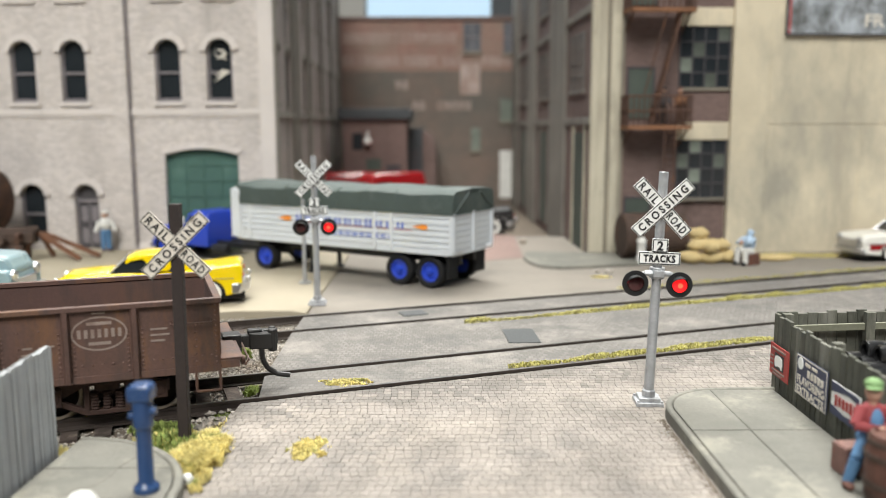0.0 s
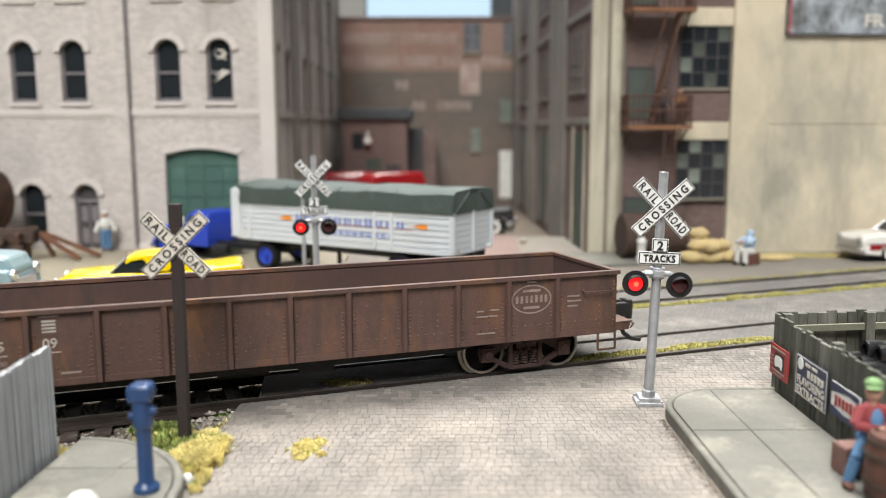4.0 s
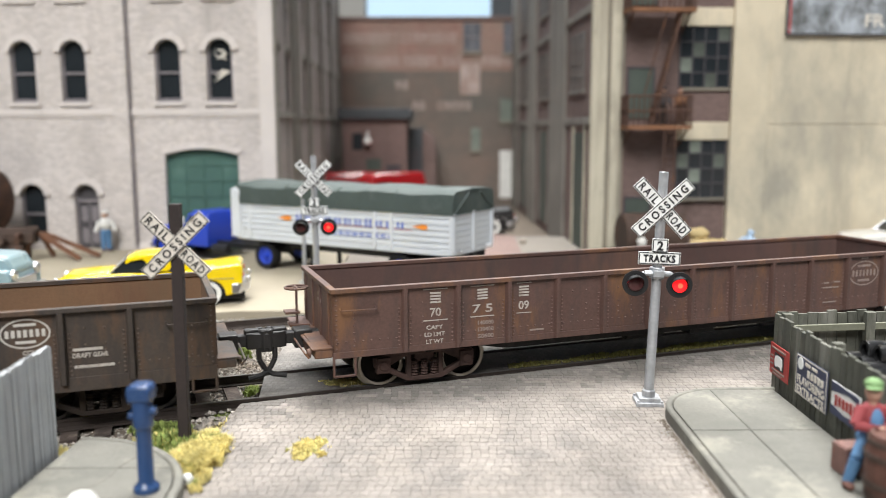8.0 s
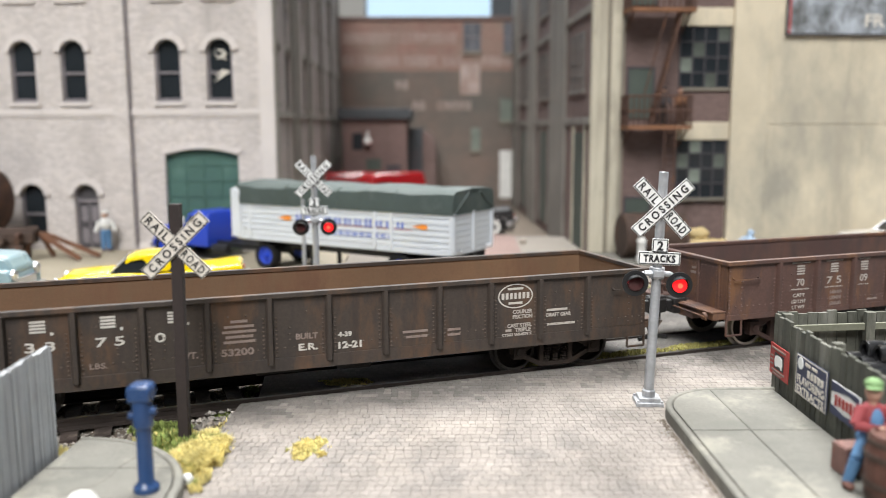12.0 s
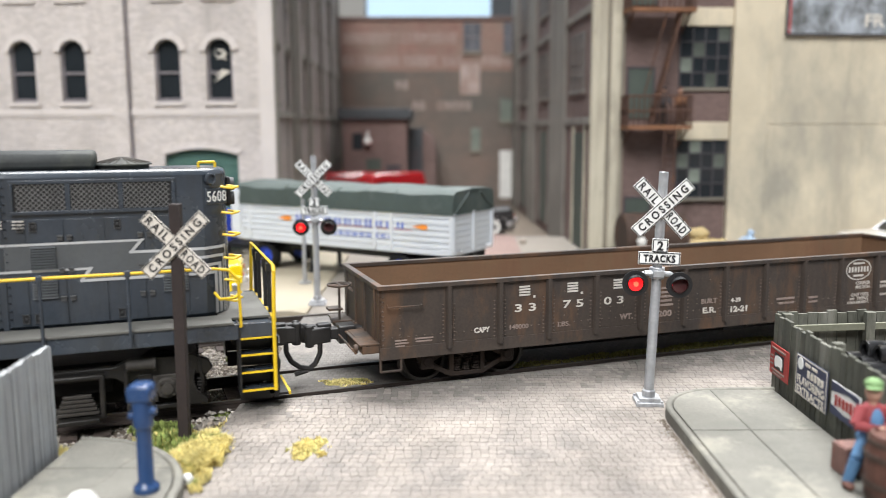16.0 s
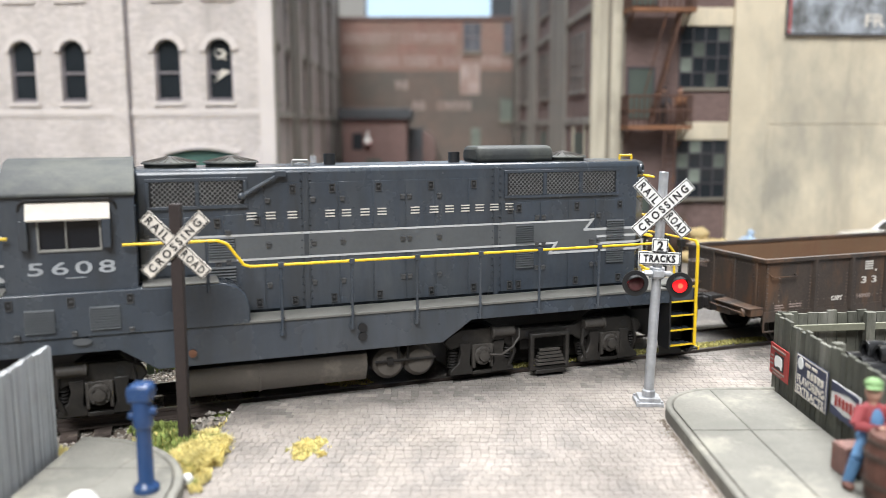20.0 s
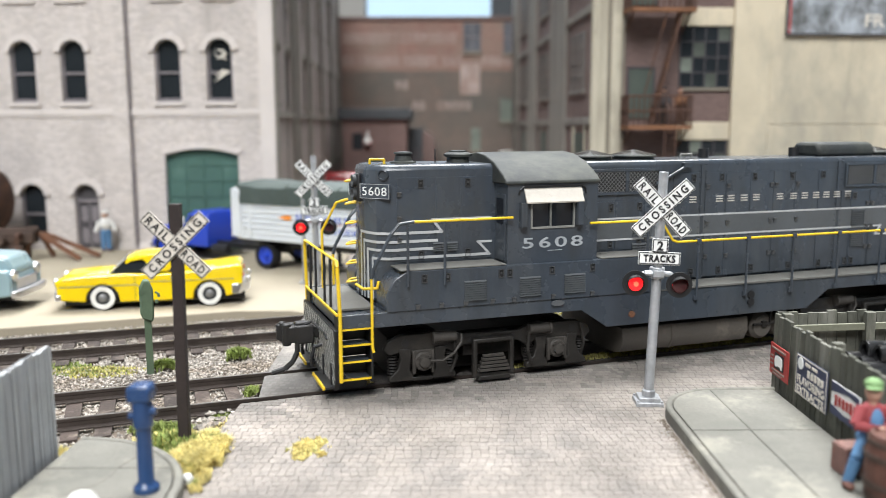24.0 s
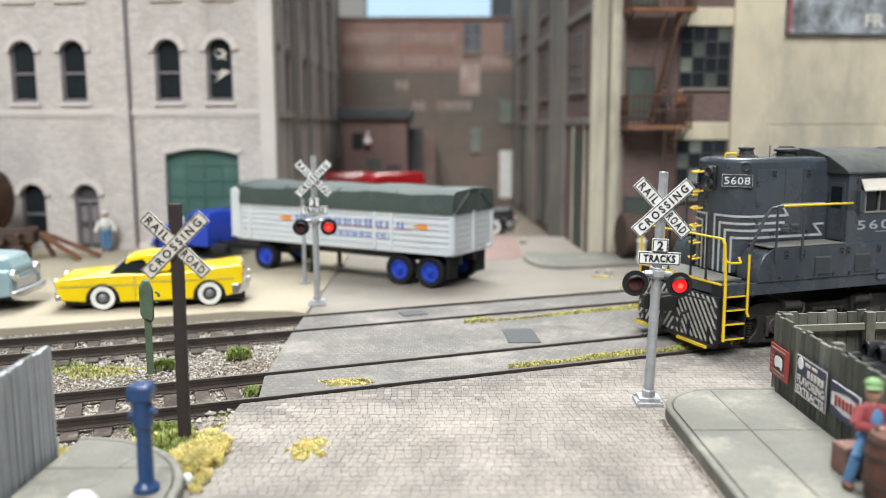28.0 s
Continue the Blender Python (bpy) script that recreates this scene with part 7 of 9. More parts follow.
def back_building():
    b = thing("brick_mill_building", "old red brick mill with faded painted wall lettering", "building", at(-12, 650, -0.3))
    # one wall in two tones: the lower one carries the alley's shade
    part("front_wall", G().box(-120, 120, 0, 4, -5, 97), M_DULL_BRICK, b, "stained olive-brown brickwork with the alley's shade painted in")
    part("upper_wall", G().box(-120, 120, 0.2, 4, 97, 137), M_RED_BRICK, b, "redder brick upper wall above the painted shade")
    part("parapet", G().box(-120, 120, -1.0, 4.4, 134.8, 137.4), M_BROWN_BRICK, b, bevel=0.3)
    for x, z, w, h in ((34.5, 111.5, 13, 21), (63, 110, 9, 23)):
        w_ = part("window", G().box(x - w / 2, x + w / 2, -0.2, 0.3, z, z + h), M_MILLPANE, b, "dusty blue-grey mill window")
        part("window_frame", G().box(x - w / 2, x + w / 2, -0.6, -0.1, z + h / 2 - 0.5, z + h / 2 + 0.5).box(x - 0.5, x + 0.5, -0.6, -0.1, z, z + h), M_SASH, w_)
        part("sill", G().box(x - w / 2 - 1, x + w / 2 + 1, -1.2, 0.3, z - 2, z), M_CONCRETE_DARK, w_)
    for x, z, w, h in ((60.7, 59, 9, 17), (37.5, 37, 7, 17)):
        w_ = part("window", G().box(x - w / 2, x + w / 2, -0.3, 0.3, z, z + h), M_PANE_GREEN, b, "pale boarded mill window")
        part("sill", G().box(x - w / 2 - 1, x + w / 2 + 1, -1.2, 0.3, z - 2, z), M_CONCRETE_DARK, w_)
    part("door", G().box(56, 65.5, -0.6, 0.2, 0, 36.8), M_FIGWHITE, b, "pale painted door", bevel=0.3)
    part("patch", G().box(25.5, 40.5, -0.15, 0.1, 79.4, 102.7), M_FADEDPAINT, b, "pale rendered patch")
    rows = []
    for x0, n, z, h in ((-62, 7, 121.6, 8), (-23, 9, 121.6, 8), (-62, 3, 104.5, 8), (-45, 5, 104.5, 8), (-16, 5, 104.5, 8), (14, 3, 104.5, 8), (44, 5, 104.5, 7), (-22, 2, 86.5, 7), (-9, 2, 71, 7), (10, 5, 71, 7)):
        for k in range(n):
            rows += [(x0 + 5.4 * k - 1.2, z, 1.3, h), (x0 + 5.4 * k + 1.2, z, 1.3, h)]
    bars(rows, M_FADEDPAINT, b, at(0, -0.2, 0, *FRONT), "wall_lettering", label="faded whitish painted wall lettering")
    part("roof", G().box(-120, 120, 4, 60, 134, 136), M_SLATE, b)
    # a low brick annex with a dark roof in front of it
    a = thing("brick_shed", "small red brick shed with a dark flat roof", "shed", at(-45, 560, -0.3))
    part("wall", G().box(-21, 21, 0, 60, -5, 62), M_BROWN_BRICK, a)
    part("roof", G().box(-24, 24, -3, 62, 60, 67), M_SLATE, a, "dark overhanging roof", bevel=0.5)
    part("door", G().box(7, 17, -0.5, 0.2, 0, 30), M_FRAME_DARK, a, "dark doorway")
    part("window", G().box(-15, -8, -0.4, 0.2, 40, 51), M_WINDOW, a)
    part("door", G().box(-6, 4, -0.5, 0.2, 0, 34), M_FIREDOOR, a, "dull green door")
    part("wall_lamp", G().ball((-4.6, -3, 45.7), 2.6).tube([(-4.6, -0.2, 52), (-4.6, -2.6, 51), (-4.6, -3, 48)], 0.5, 6), M_WHITE, a, "white globe wall lamp")
    n = thing("brick_annex", "narrow dark brick annex with a rounded red gable", "shed", at(-14, 585, -0.3))
    part("wall", G().box(-10, 0, 0, 60, -5, 54), M_SLATE, n, "dark slate-clad porch", bevel=0.3)
    part("gable", G().prism([(0, -5), (9, -5), (9, 40), (7.5, 47), (4, 51), (0, 52)], "y", 2, 60), M_BROWN_BRICK, n, "rounded brown brick end")
    part("door", G().box(-8, -2, -0.5, 0.2, 0, 40), M_FRAME_DARK, n, "dark doorway", bevel=0.2)
    t = thing("rooftop_block", "grey rooftop structure behind the mill", "building", at(68, 720, 0))
    part("wall", G().box(-26, 60, 0, 30, 0, 200), M_SLATE, t, bevel=0.4)
    u = thing("rooftop_block", "pale grey tower behind the mill", "building", at(-89, 740, 0))
    part("wall", G().box(-40, 22, 0, 30, 0, 200), M_BACK, u, bevel=0.4)


back_building()
sky = G()
for k in range(24):
    a0, a1 = radians(-40 + 260 * k / 24), radians(-40 + 260 * (k + 1) / 24)
    sky.add([(900 * math.cos(a0), 200 + 700 * math.sin(a0), -6), (900 * math.cos(a1), 200 + 700 * math.sin(a1), -6), (900 * math.cos(a1), 200 + 700 * math.sin(a1), 420), (900 * math.cos(a0), 200 + 700 * math.sin(a0), 420)], [(0, 1, 2, 3)])
structure("backdrop", sky, M_SKY, "pale blue sky backdrop", smooth=0)
# ---- crossing signs and signals ----
signal_discs = []


def crossbuck(parent, z, y, arm, width, board, mat_letters, bold=0.05):
    """Two crossed boards with the words RAILROAD CROSSING, facing -y."""
    for turn, words in ((45, ("CROSSING",)), (-45, ("RAIL", "ROAD"))):
        yy = y if turn > 0 else y + 0.35
        m = at(0, yy, z, 0, -turn, 0)
        g = G().box(-arm / 2, arm / 2, -0.16, 0.16, -width / 2, width / 2)
        bd = part("crossbuck_board", g, board, parent, m=m, bevel=0.05)
        e = G()
        for zz in (-width / 2 + 0.16, width / 2 - 0.16):
            e.box(-arm / 2 + 0.1, arm / 2 - 0.1, -0.2, -0.15, zz - 0.09, zz + 0.09)
        for xx in (-arm / 2 + 0.18, arm / 2 - 0.18):
            e.box(xx - 0.09, xx + 0.09, -0.2, -0.15, -width / 2 + 0.1, width / 2 - 0.1)
        part("border", e, mat_letters, bd, smooth=0)
        if len(words) == 1:
            text(words[0], width * 0.54, mat_letters, bd, at(0, -0.22, 0, *FRONT), width=arm * 0.85, bold=bold, depth=0.03, spacing=1.5)
        else:
            for w, xx in zip(words, (-1, 1)):
                text(w, width * 0.56, mat_letters, bd, at(xx * arm * 0.285, -0.22, 0, *FRONT), width=arm * 0.33, bold=bold * 0.8, depth=0.03, spacing=1.35)


def crossing_signal(m, label, light_z=24.4):
    s = thing("crossing_signal", label, "crossing signal", m, group="crossing signals")
    part("mast", G().cyl((0, 0, 1.4), (0, 0, 46.2), 1.0, 0.92, 16), M_SILVER, s, "round silver mast", bevel=0.1)
    part("base", G().box(-2.7, 2.7, -2.5, 2.5, -0.4, 0.7).box(-2.1, 2.1, -2.0, 2.0, 0.6, 1.5).lathe([(1.35, 1.4), (1.3, 2.6), (1.05, 2.9)], 14), M_SILVER, s, "silver cast base", bevel=0.12)
    bo = G()
    for a in (-2.35, 2.35):
        for b in (-2.2, 2.2):
            bo.cyl((a, b, 0.7), (a, b, 1.1), 0.25, n=6)
    part("bolt", bo, M_SILVER, s)
    crossbuck(s, 39.3, -1.4, 14.0, 2.65, M_WHITE, M_BLACKSIGN, 0.07)
    for words, z, w, h, hh in (("2", 32.0, 3.1, 2.75, 1.7), ("TRACKS", 29.5, 8.1, 2.55, 1.3)):
        bd = part("track_sign", G().box(-w / 2, w / 2, -1.35, -1.05, z - h / 2, z + h / 2), M_WHITE, s, "white plate with black border", bevel=0.1)
        e = G()
        for zz in (z - h / 2 + 0.2, z + h / 2 - 0.2):
            e.box(-w / 2 + 0.12, w / 2 - 0.12, -1.4, -1.34, zz - 0.1, zz + 0.1)
        for xx in (-w / 2 + 0.2, w / 2 - 0.2):
            e.box(xx - 0.1, xx + 0.1, -1.4, -1.34, z - h / 2 + 0.12, z + h / 2 - 0.12)
        part("border", e, M_BLACKSIGN, bd, smooth=0)
        text(words, hh, M_BLACKSIGN, bd, at(0, -1.42, z, *FRONT), width=None if words == "2" else w * 0.76, bold=0.09, depth=0.03, spacing=1.15)
    part("clamp", G().lathe([(1.5, 25.4), (1.5, 27.6)], 12).box(-1.1, 1.1, -1.8, 0.8, 25.8, 27.2), M_SILVER, s, bevel=0.15)
    arm = part("cross_arm", G().tube([(-3.6, -0.4, light_z + 1.2), (-2.4, -0.6, light_z + 2.0), (0, -0.9, light_z + 2.2), (2.4, -0.6, light_z + 2.0), (3.6, -0.4, light_z + 1.2)], 0.55, 8), M_SILVER, s)
    for left, x in ((True, -4.25), (False, 4.25)):
        hd = part("lamp_housing", G().lathe([(0.6, 2.6), (1.4, 2.2), (1.75, 1.2), (1.8, -0.4), (1.62, -0.4), (1.5, 1.0), (0.4, 1.6)], 20, axis="y"), M_BLACK, s, "black lamp housing", m=at(x, -1.0, light_z))
        # background ring and hood
        part("background_ring", G().lathe([(1.5, 0.1), (2.55, 0.1), (2.55, -0.15), (1.5, -0.15)], 24, axis="y", ring=True), M_BLACK, hd, "round black background disc")
        vis = G()
        n = 10
        ri = [(1.75 * math.cos(radians(-20 + 220 * k / n)), 1.75 * math.sin(radians(-20 + 220 * k / n))) for k in range(n + 1)]
        secs = []
        for k, (a, c) in enumerate(ri):
            reach = -0.2 - 2.6 * max(0.15, math.sin(radians(-20 + 220 * k / n)))
            secs.append([(a, -0.1, c), (a, reach, c), (a * 0.93, reach, c * 0.93), (a * 0.93, -0.1, c * 0.93)])
        vis.loft(secs)
        part("hood", vis, M_BLACK, hd)
        d = G()
        d.lathe([(1.42, -0.10), (1.2, -0.32), (0.7, -0.46), (0.1, -0.5)], 20, axis="y")
        d.slot = 1
        d.lathe([(0.5, -0.49), (0.3, -0.56), (0.05, -0.58)], 14, axis="y")
        d.slot = 2
        d.lathe([(1.42, -0.08), (1.42, 0.08)], 20, axis="y")
        d.lathe([(1.42, 0.10), (1.2, 0.32), (0.7, 0.46), (0.1, 0.5)], 20, axis="y")
        disc = part("lamp_disc", d, [M_LIT, M_LITCORE, M_UNLIT], hd, "red lamp disc, lit on one face", m=at(0, -0.5, 0))
        signal_discs.append((disc, left))
    return s


crossing_signal(at(41.0, 161.6, -0.4, 0, 2.0, -3), "silver railroad crossing signal with flashing red lamps")
crossing_signal(at(-39.3, 256.6, -0.3, 0, -0.3, 2), "silver railroad crossing signal across the tracks, flashing red")
sg = thing("crossbuck_sign", "weathered wooden railroad crossbuck on a dark post", "crossing sign", at(-46.4, 143.6, -2.8, 0, 0.4, 3))
part("post", G().prism([(-0.95, -0.95), (0.95, -0.95), (0.95, 0.95), (-0.95, 0.95)], "z", 0, 44.3), M_POSTWOOD, sg, "dark square wooden post", bevel=0.12)
crossbuck(sg, 37.2, -1.15, 14.5, 2.5, M_OLDWHITE, M_BLACKSIGN, 0.05)
pole = solid("thin_pole", G().cyl((0, 0, 0), (0, 0, 30), 0.75, 0.6, 12).box(-1.8, 1.8, -1.8, 1.8, -0.3, 0.6), M_SILVER, "slim silver pole beside the truck", "pole", at(-49, 292, -0.2))

sw_st = thing("switch_stand", "faded green trackside switch stand", "switch stand", at(-68.8, 190.4, -2.8, 0, 0, 20))
part("post", G().prism([(-0.8, -0.6), (0.8, -0.6), (0.8, 0.6), (-0.8, 0.6)], "z", 0, 16), M_GREENSIG, sw_st, bevel=0.1)
part("case", G().prism([(-1.2, 13.6), (1.1, 12.6), (1.5, 14.2), (1.5, 20.0), (0.6, 22.4), (-0.6, 22.6), (-1.6, 20.6), (-1.6, 15)], "y", -1.4, 1.4), M_GREENSIG, sw_st, "rounded green case", bevel=0.4)
part("handle", G().tube([(1.9, -0.4, 19.6), (2.6, -0.6, 19.2), (2.7, -0.6, 18.4)], 0.3, 6).box(1.8, 2.5, -1.0, 0, 17.0, 17.7), M_GREENSIG, sw_st)
part("dial", G().lathe([(0.5, 0), (0.5, 0.2)], 14), M_GREENSIG, sw_st, "small pale dial", m=at(-1.2, -1.4, 19.8, 90, 0, 0))

# ---- foreground things ----
hy = thing("standpipe", "blue painted cast iron standpipe on the sidewalk", "standpipe", at(-43.4, 116.0, 2.0))
part("column", G().lathe([(1.9, 0), (1.9, 0.7), (1.4, 1.2), (1.15, 1.6), (1.1, 9.4), (1.4, 9.8), (1.45, 13.4), (1.3, 13.9)], 18), M_HYDRANT, hy, bevel=0.08)
part("head", G().prism([(-1.7, 13.6), (1.6, 13.6), (1.7, 15.6), (1.2, 16.2), (-1.3, 16.2), (-1.8, 15.6)], "y", -1.6, 1.6), M_HYDRANT, hy, "pale topped head", bevel=0.35)
part("nozzle", G().cyl((1.2, -0.4, 12.2), (2.1, -0.4, 12.2), 0.6, n=10).cyl((-1.2, -0.3, 11.4), (-1.9, -0.3, 11.4), 0.5, n=10), M_HYDRANT, hy)
solid("white_bundle", G().ball((0, 0, 1.5), 2.2, 1.8, 1.7, 14, 9).ball((1.2, 0.4, 1.0), 1.5, 1.2, 1.0, 12, 7), M_FIGWHITE, "small rounded white bundle on the sidewalk", "bundle", at(-49.6, 108.6, 2.0))

# the silver-grey board fence
fl = thing("board_fence", "silver-grey weathered board fence", "fence", at(0, 0, 2.0))
rnd = random.Random(7)
x0, y0, x1, y1 = -63.8, 132.4, -61.4, 60.0
n = 58
for k in range(n):
    u0, u1 = k / n, (k + 1) / n
    yA, yB = y0 + (y1 - y0) * u0, y0 + (y1 - y0) * u1
    xA, xB = x0 + (x1 - x0) * u0, x0 + (x1 - x0) * u1
    off = rnd.uniform(-0.12, 0.12)
    part("board", G().add([(xA + off, yA, -5.1), (xB + off, yB + 0.12, -5.1), (xB + off - 0.8, yB + 0.12, -5.1), (xA + off - 0.8, yA, -5.1),
                           (xA + off, yA, 17.6 + rnd.uniform(-.45, .4)), (xB + off, yB + 0.12, 17.6 + rnd.uniform(-.45, .4)), (xB + off - 0.8, yB + 0.12, 17.5), (xA + off - 0.8, yA, 17.5)],
                          [(0, 3, 2, 1), (4, 5, 6, 7), (0, 1, 5, 4), (1, 2, 6, 5), (2, 3, 7, 6), (3, 0, 4, 7)]), M_GREYFENCE, fl, bevel=0.08)
part("fence_rail", G().box(-66.2, -65.0, 60, 132, 3, 5).box(-66.2, -65.0, 60, 132, 13, 15), M_GREYFENCE, fl)

# the olive fence with its enamel signs
fo = thing("board_fence", "dark olive weathered board fence with enamel signs", "fence", at(67.2, 165.6, 1.2, 0, 0, 0))


def fence_run(ax, ay, bx, by, count, seed, side):
    rnd = random.Random(seed)
    for k in range(count):
        u0, u1 = (k + 0.04) / count, (k + 0.96) / count
        d = Vector((bx - ax, by - ay, 0))
        nrm = Vector((-d.y, d.x, 0)).normalized() * side
        p, q = Vector((ax, ay, 0)) + d * u0, Vector((ax, ay, 0)) + d * u1
        o = nrm * rnd.uniform(-0.1, 0.1)
        h = 15.6 + rnd.uniform(-0.45, 0.35)
        ti = rnd.uniform(-0.1, 0.1)
        vs = [p + o, q + o, q + o + nrm * 0.7, p + o + nrm * 0.7]
        zs = (-2.0, h, h + ti)
        g = G().add([(v.x, v.y, -2.0) for v in vs] + [(v.x, v.y, h + (ti if i in (1, 2) else 0)) for i, v in enumerate(vs)],
                    [(0, 3, 2, 1), (4, 5, 6, 7), (0, 1, 5, 4), (1, 2, 6, 5), (2, 3, 7, 6), (3, 0, 4, 7)])
        part("board", g, M_FENCE, fo, bevel=0.07)


fence_run(0, 0, -1.2, -92, 44, 1, 1)
fence_run(0.8, 0.3, 78, 10.5, 36, 2, 1)
for x, y in ((2.2, -1.0), (19.5, 0.6), (41, 3.6), (62, 6.4), (1.6, -24), (1.2, -48), (0.9, -72)):
    part("fence_post", G().box(x - 0.9, x + 0.9, y - 0.9, y + 0.9, -2, 15.9), M_FENCE, fo, "weathered olive fence post", bevel=0.12)
for z in (4.2, 12.8):
    part("fence_rail", G().add([(2, -0.9, z - 0.7), (78, 9.0, z - 0.7), (78, 8.2, z - 0.7), (2, -1.7, z - 0.7), (2, -0.9, z + 0.7), (78, 9.0, z + 0.7), (78, 8.2, z + 0.7), (2, -1.7, z + 0.7)],
                               [(0, 1, 2, 3), (4, 7, 6, 5), (0, 4, 5, 1), (1, 5, 6, 2), (2, 6, 7, 3), (3, 7, 4, 0)]), M_FENCE_IN, fo, "pale weathered fence rail", bevel=0.1)
    part("fence_rail", G().box(1.0, 1.8, -90, -2, z - 0.7, z + 0.7), M_FENCE_IN, fo, bevel=0.1)


def fence_sign(label, y_mid, z_mid, w, h, paint):
    s = thing("enamel_sign", label, "sign", at(67.2 - 0.28 + y_mid * 0.013, 165.6 + y_mid, 1.2 + z_mid, 0, 0, -90.75))
    part("plate", G().box(-w / 2, w / 2, -0.5, -0.3, -h / 2, h / 2), paint, s, bevel=0.08)
    return s


s1 = fence_sign("faded red enamel sign with a white animal shape", -5.2, 7.0, 9.2, 6.3, M_LOGO_RED)
part("animal_shape", G().prism([(-1.6, -1.2), (-1.0, -1.2), (-0.9, -0.9), (0.9, -0.9), (1.0, -1.2), (1.6, -1.2), (1.9, 0.0), (1.6, 0.9), (0.6, 1.2), (-0.8, 1.2), (-1.7, 0.9), (-2.0, 0.0)], "y", -0.62, -0.5), M_WHITE, s1, "white animal shape")
part("dark_panel", G().box(-2.2, 2.4, -0.55, -0.48, -1.6, 1.6), M_BLACK, s1)
bars([(-0.2, 2.3, 6.6, 0.35), (-0.2, -2.1, 6.2, 0.35), (-0.6, -2.7, 4.4, 0.22), (-3.4, 0.6, 1.2, 0.3), (-3.4, -0.2, 1.2, 0.3), (-3.4, -1.0, 1.2, 0.3)], M_LETTER_FADED, s1, at(0, -0.56, 0, *FRONT))
s2 = fence_sign("chipped navy enamel sign with white lettering", -20.0, 7.5, 13.2, 7.6, M_NAVY)
bars([(-0.9, 1.15, 0.9, 1.3), (0.5, 1.15, 0.9, 1.3), (1.9, 1.15, 0.9, 1.3), (3.3, 1.15, 0.9, 1.3), (4.7, 1.15, 0.9, 1.3)], M_OLDWHITE, s2, at(0, -0.56, 0, *FRONT))
part("round_mark", G().lathe([(1.15, -0.62), (1.15, -0.5)], 14, axis="y").add([], []), M_WHITE, s2, m=at(-4.5, 0, 2.3))
bars([(-1.4, 2.7, 2.0, 0.6), (1.4, 2.7, 2.2, 0.5)], M_OLDWHITE, s2, at(0, -0.56, 0, *FRONT))
text("FLAVORING", 1.5, M_OLDWHITE, s2, at(0, -0.56, -0.75, *FRONT), width=11.4, bold=0.05, depth=0.03)
text("EXTRACTS", 1.5, M_OLDWHITE, s2, at(0, -0.56, -2.7, *FRONT), width=11.4, bold=0.05, depth=0.03)
part("border", G().ring_box(-6.4, 6.4, -3.65, 3.65, 0.14, -0.56, -0.48), M_OLDWHITE, s2)
s3 = fence_sign("red, white and blue enamel drink sign", -33.2, 7.7, 10.0, 5.7, M_WHITE)
part("blue_corner", G().prism([(-4.9, 2.8), (4.9, 2.8), (4.9, 1.5), (1.5, 1.9), (-2, 1.5), (-4.9, 1.0)], "y", -0.56, -0.49).prism([(-4.9, -2.8), (4.9, -2.8), (4.9, -1.4), (0, -1.8), (-4.9, -1.2)], "y", -0.56, -0.49), M_NAVY, s3, "navy corners")
bars([(-3.0, -0.1, 0.8, 1.9), (-1.7, 0.0, 0.8, 1.6), (-0.4, 0.0, 0.8, 1.7), (0.9, 0.05, 0.8, 1.6), (2.2, 0.1, 0.8, 1.9), (3.5, 0.1, 0.8, 1.6)], M_LOGO_RED, s3, at(0, -0.56, 0, *FRONT))

# black pipes stored in the yard
for k, (x, y, z) in enumerate(((73.6, 146.6, 12.4), (74.4, 143.2, 12.4), (73.8, 139.8, 12.4), (76.0, 144.9, 14.9), (76.6, 141.5, 14.9))):
    solid("iron_pipe", G().cyl((0, 0, 0), (46, 9, 0.4), 1.5, n=14).lathe([(1.15, 0.4), (1.15, -0.9), (1.75, -0.9), (1.75, 1.8), (1.4, 2.4)], 14, axis="x"), M_PIPE, "black cast iron pipe stacked in the yard", "pipe", at(x, y, z), "pipe stack")
solid("pipe_rack", G().box(0, 3, 0, 14, -0.2, 9.4).box(26, 29, 4, 20, -0.2, 9.4).box(0, 29, 6, 8, 4, 6), M_TIMBER, "timber rack under the stacked pipes", "rack", at(79, 138, 2.0))
structure("yard", G().box(69.5, 200, 60, 164, 1.0, 1.9), M_DIRT, "gritty brown yard ground inside the fence")


def figurine(name, label, m, parts, size=1.0):
    """A painted plaster figure as one plain mesh."""
    g = G()
    mats = []
    for kind, args, mat_ in parts:
        if mat_ not in mats:
            mats.append(mat_)
        g.slot = mats.index(mat_)
        g.ball(*args) if kind == "ball" else g.cyl(*args)
    g.v = [(a * size, b * size, c * size) for a, b, c in g.v]
    return solid(name, g, mats, label, "figurine", m, smooth=60)


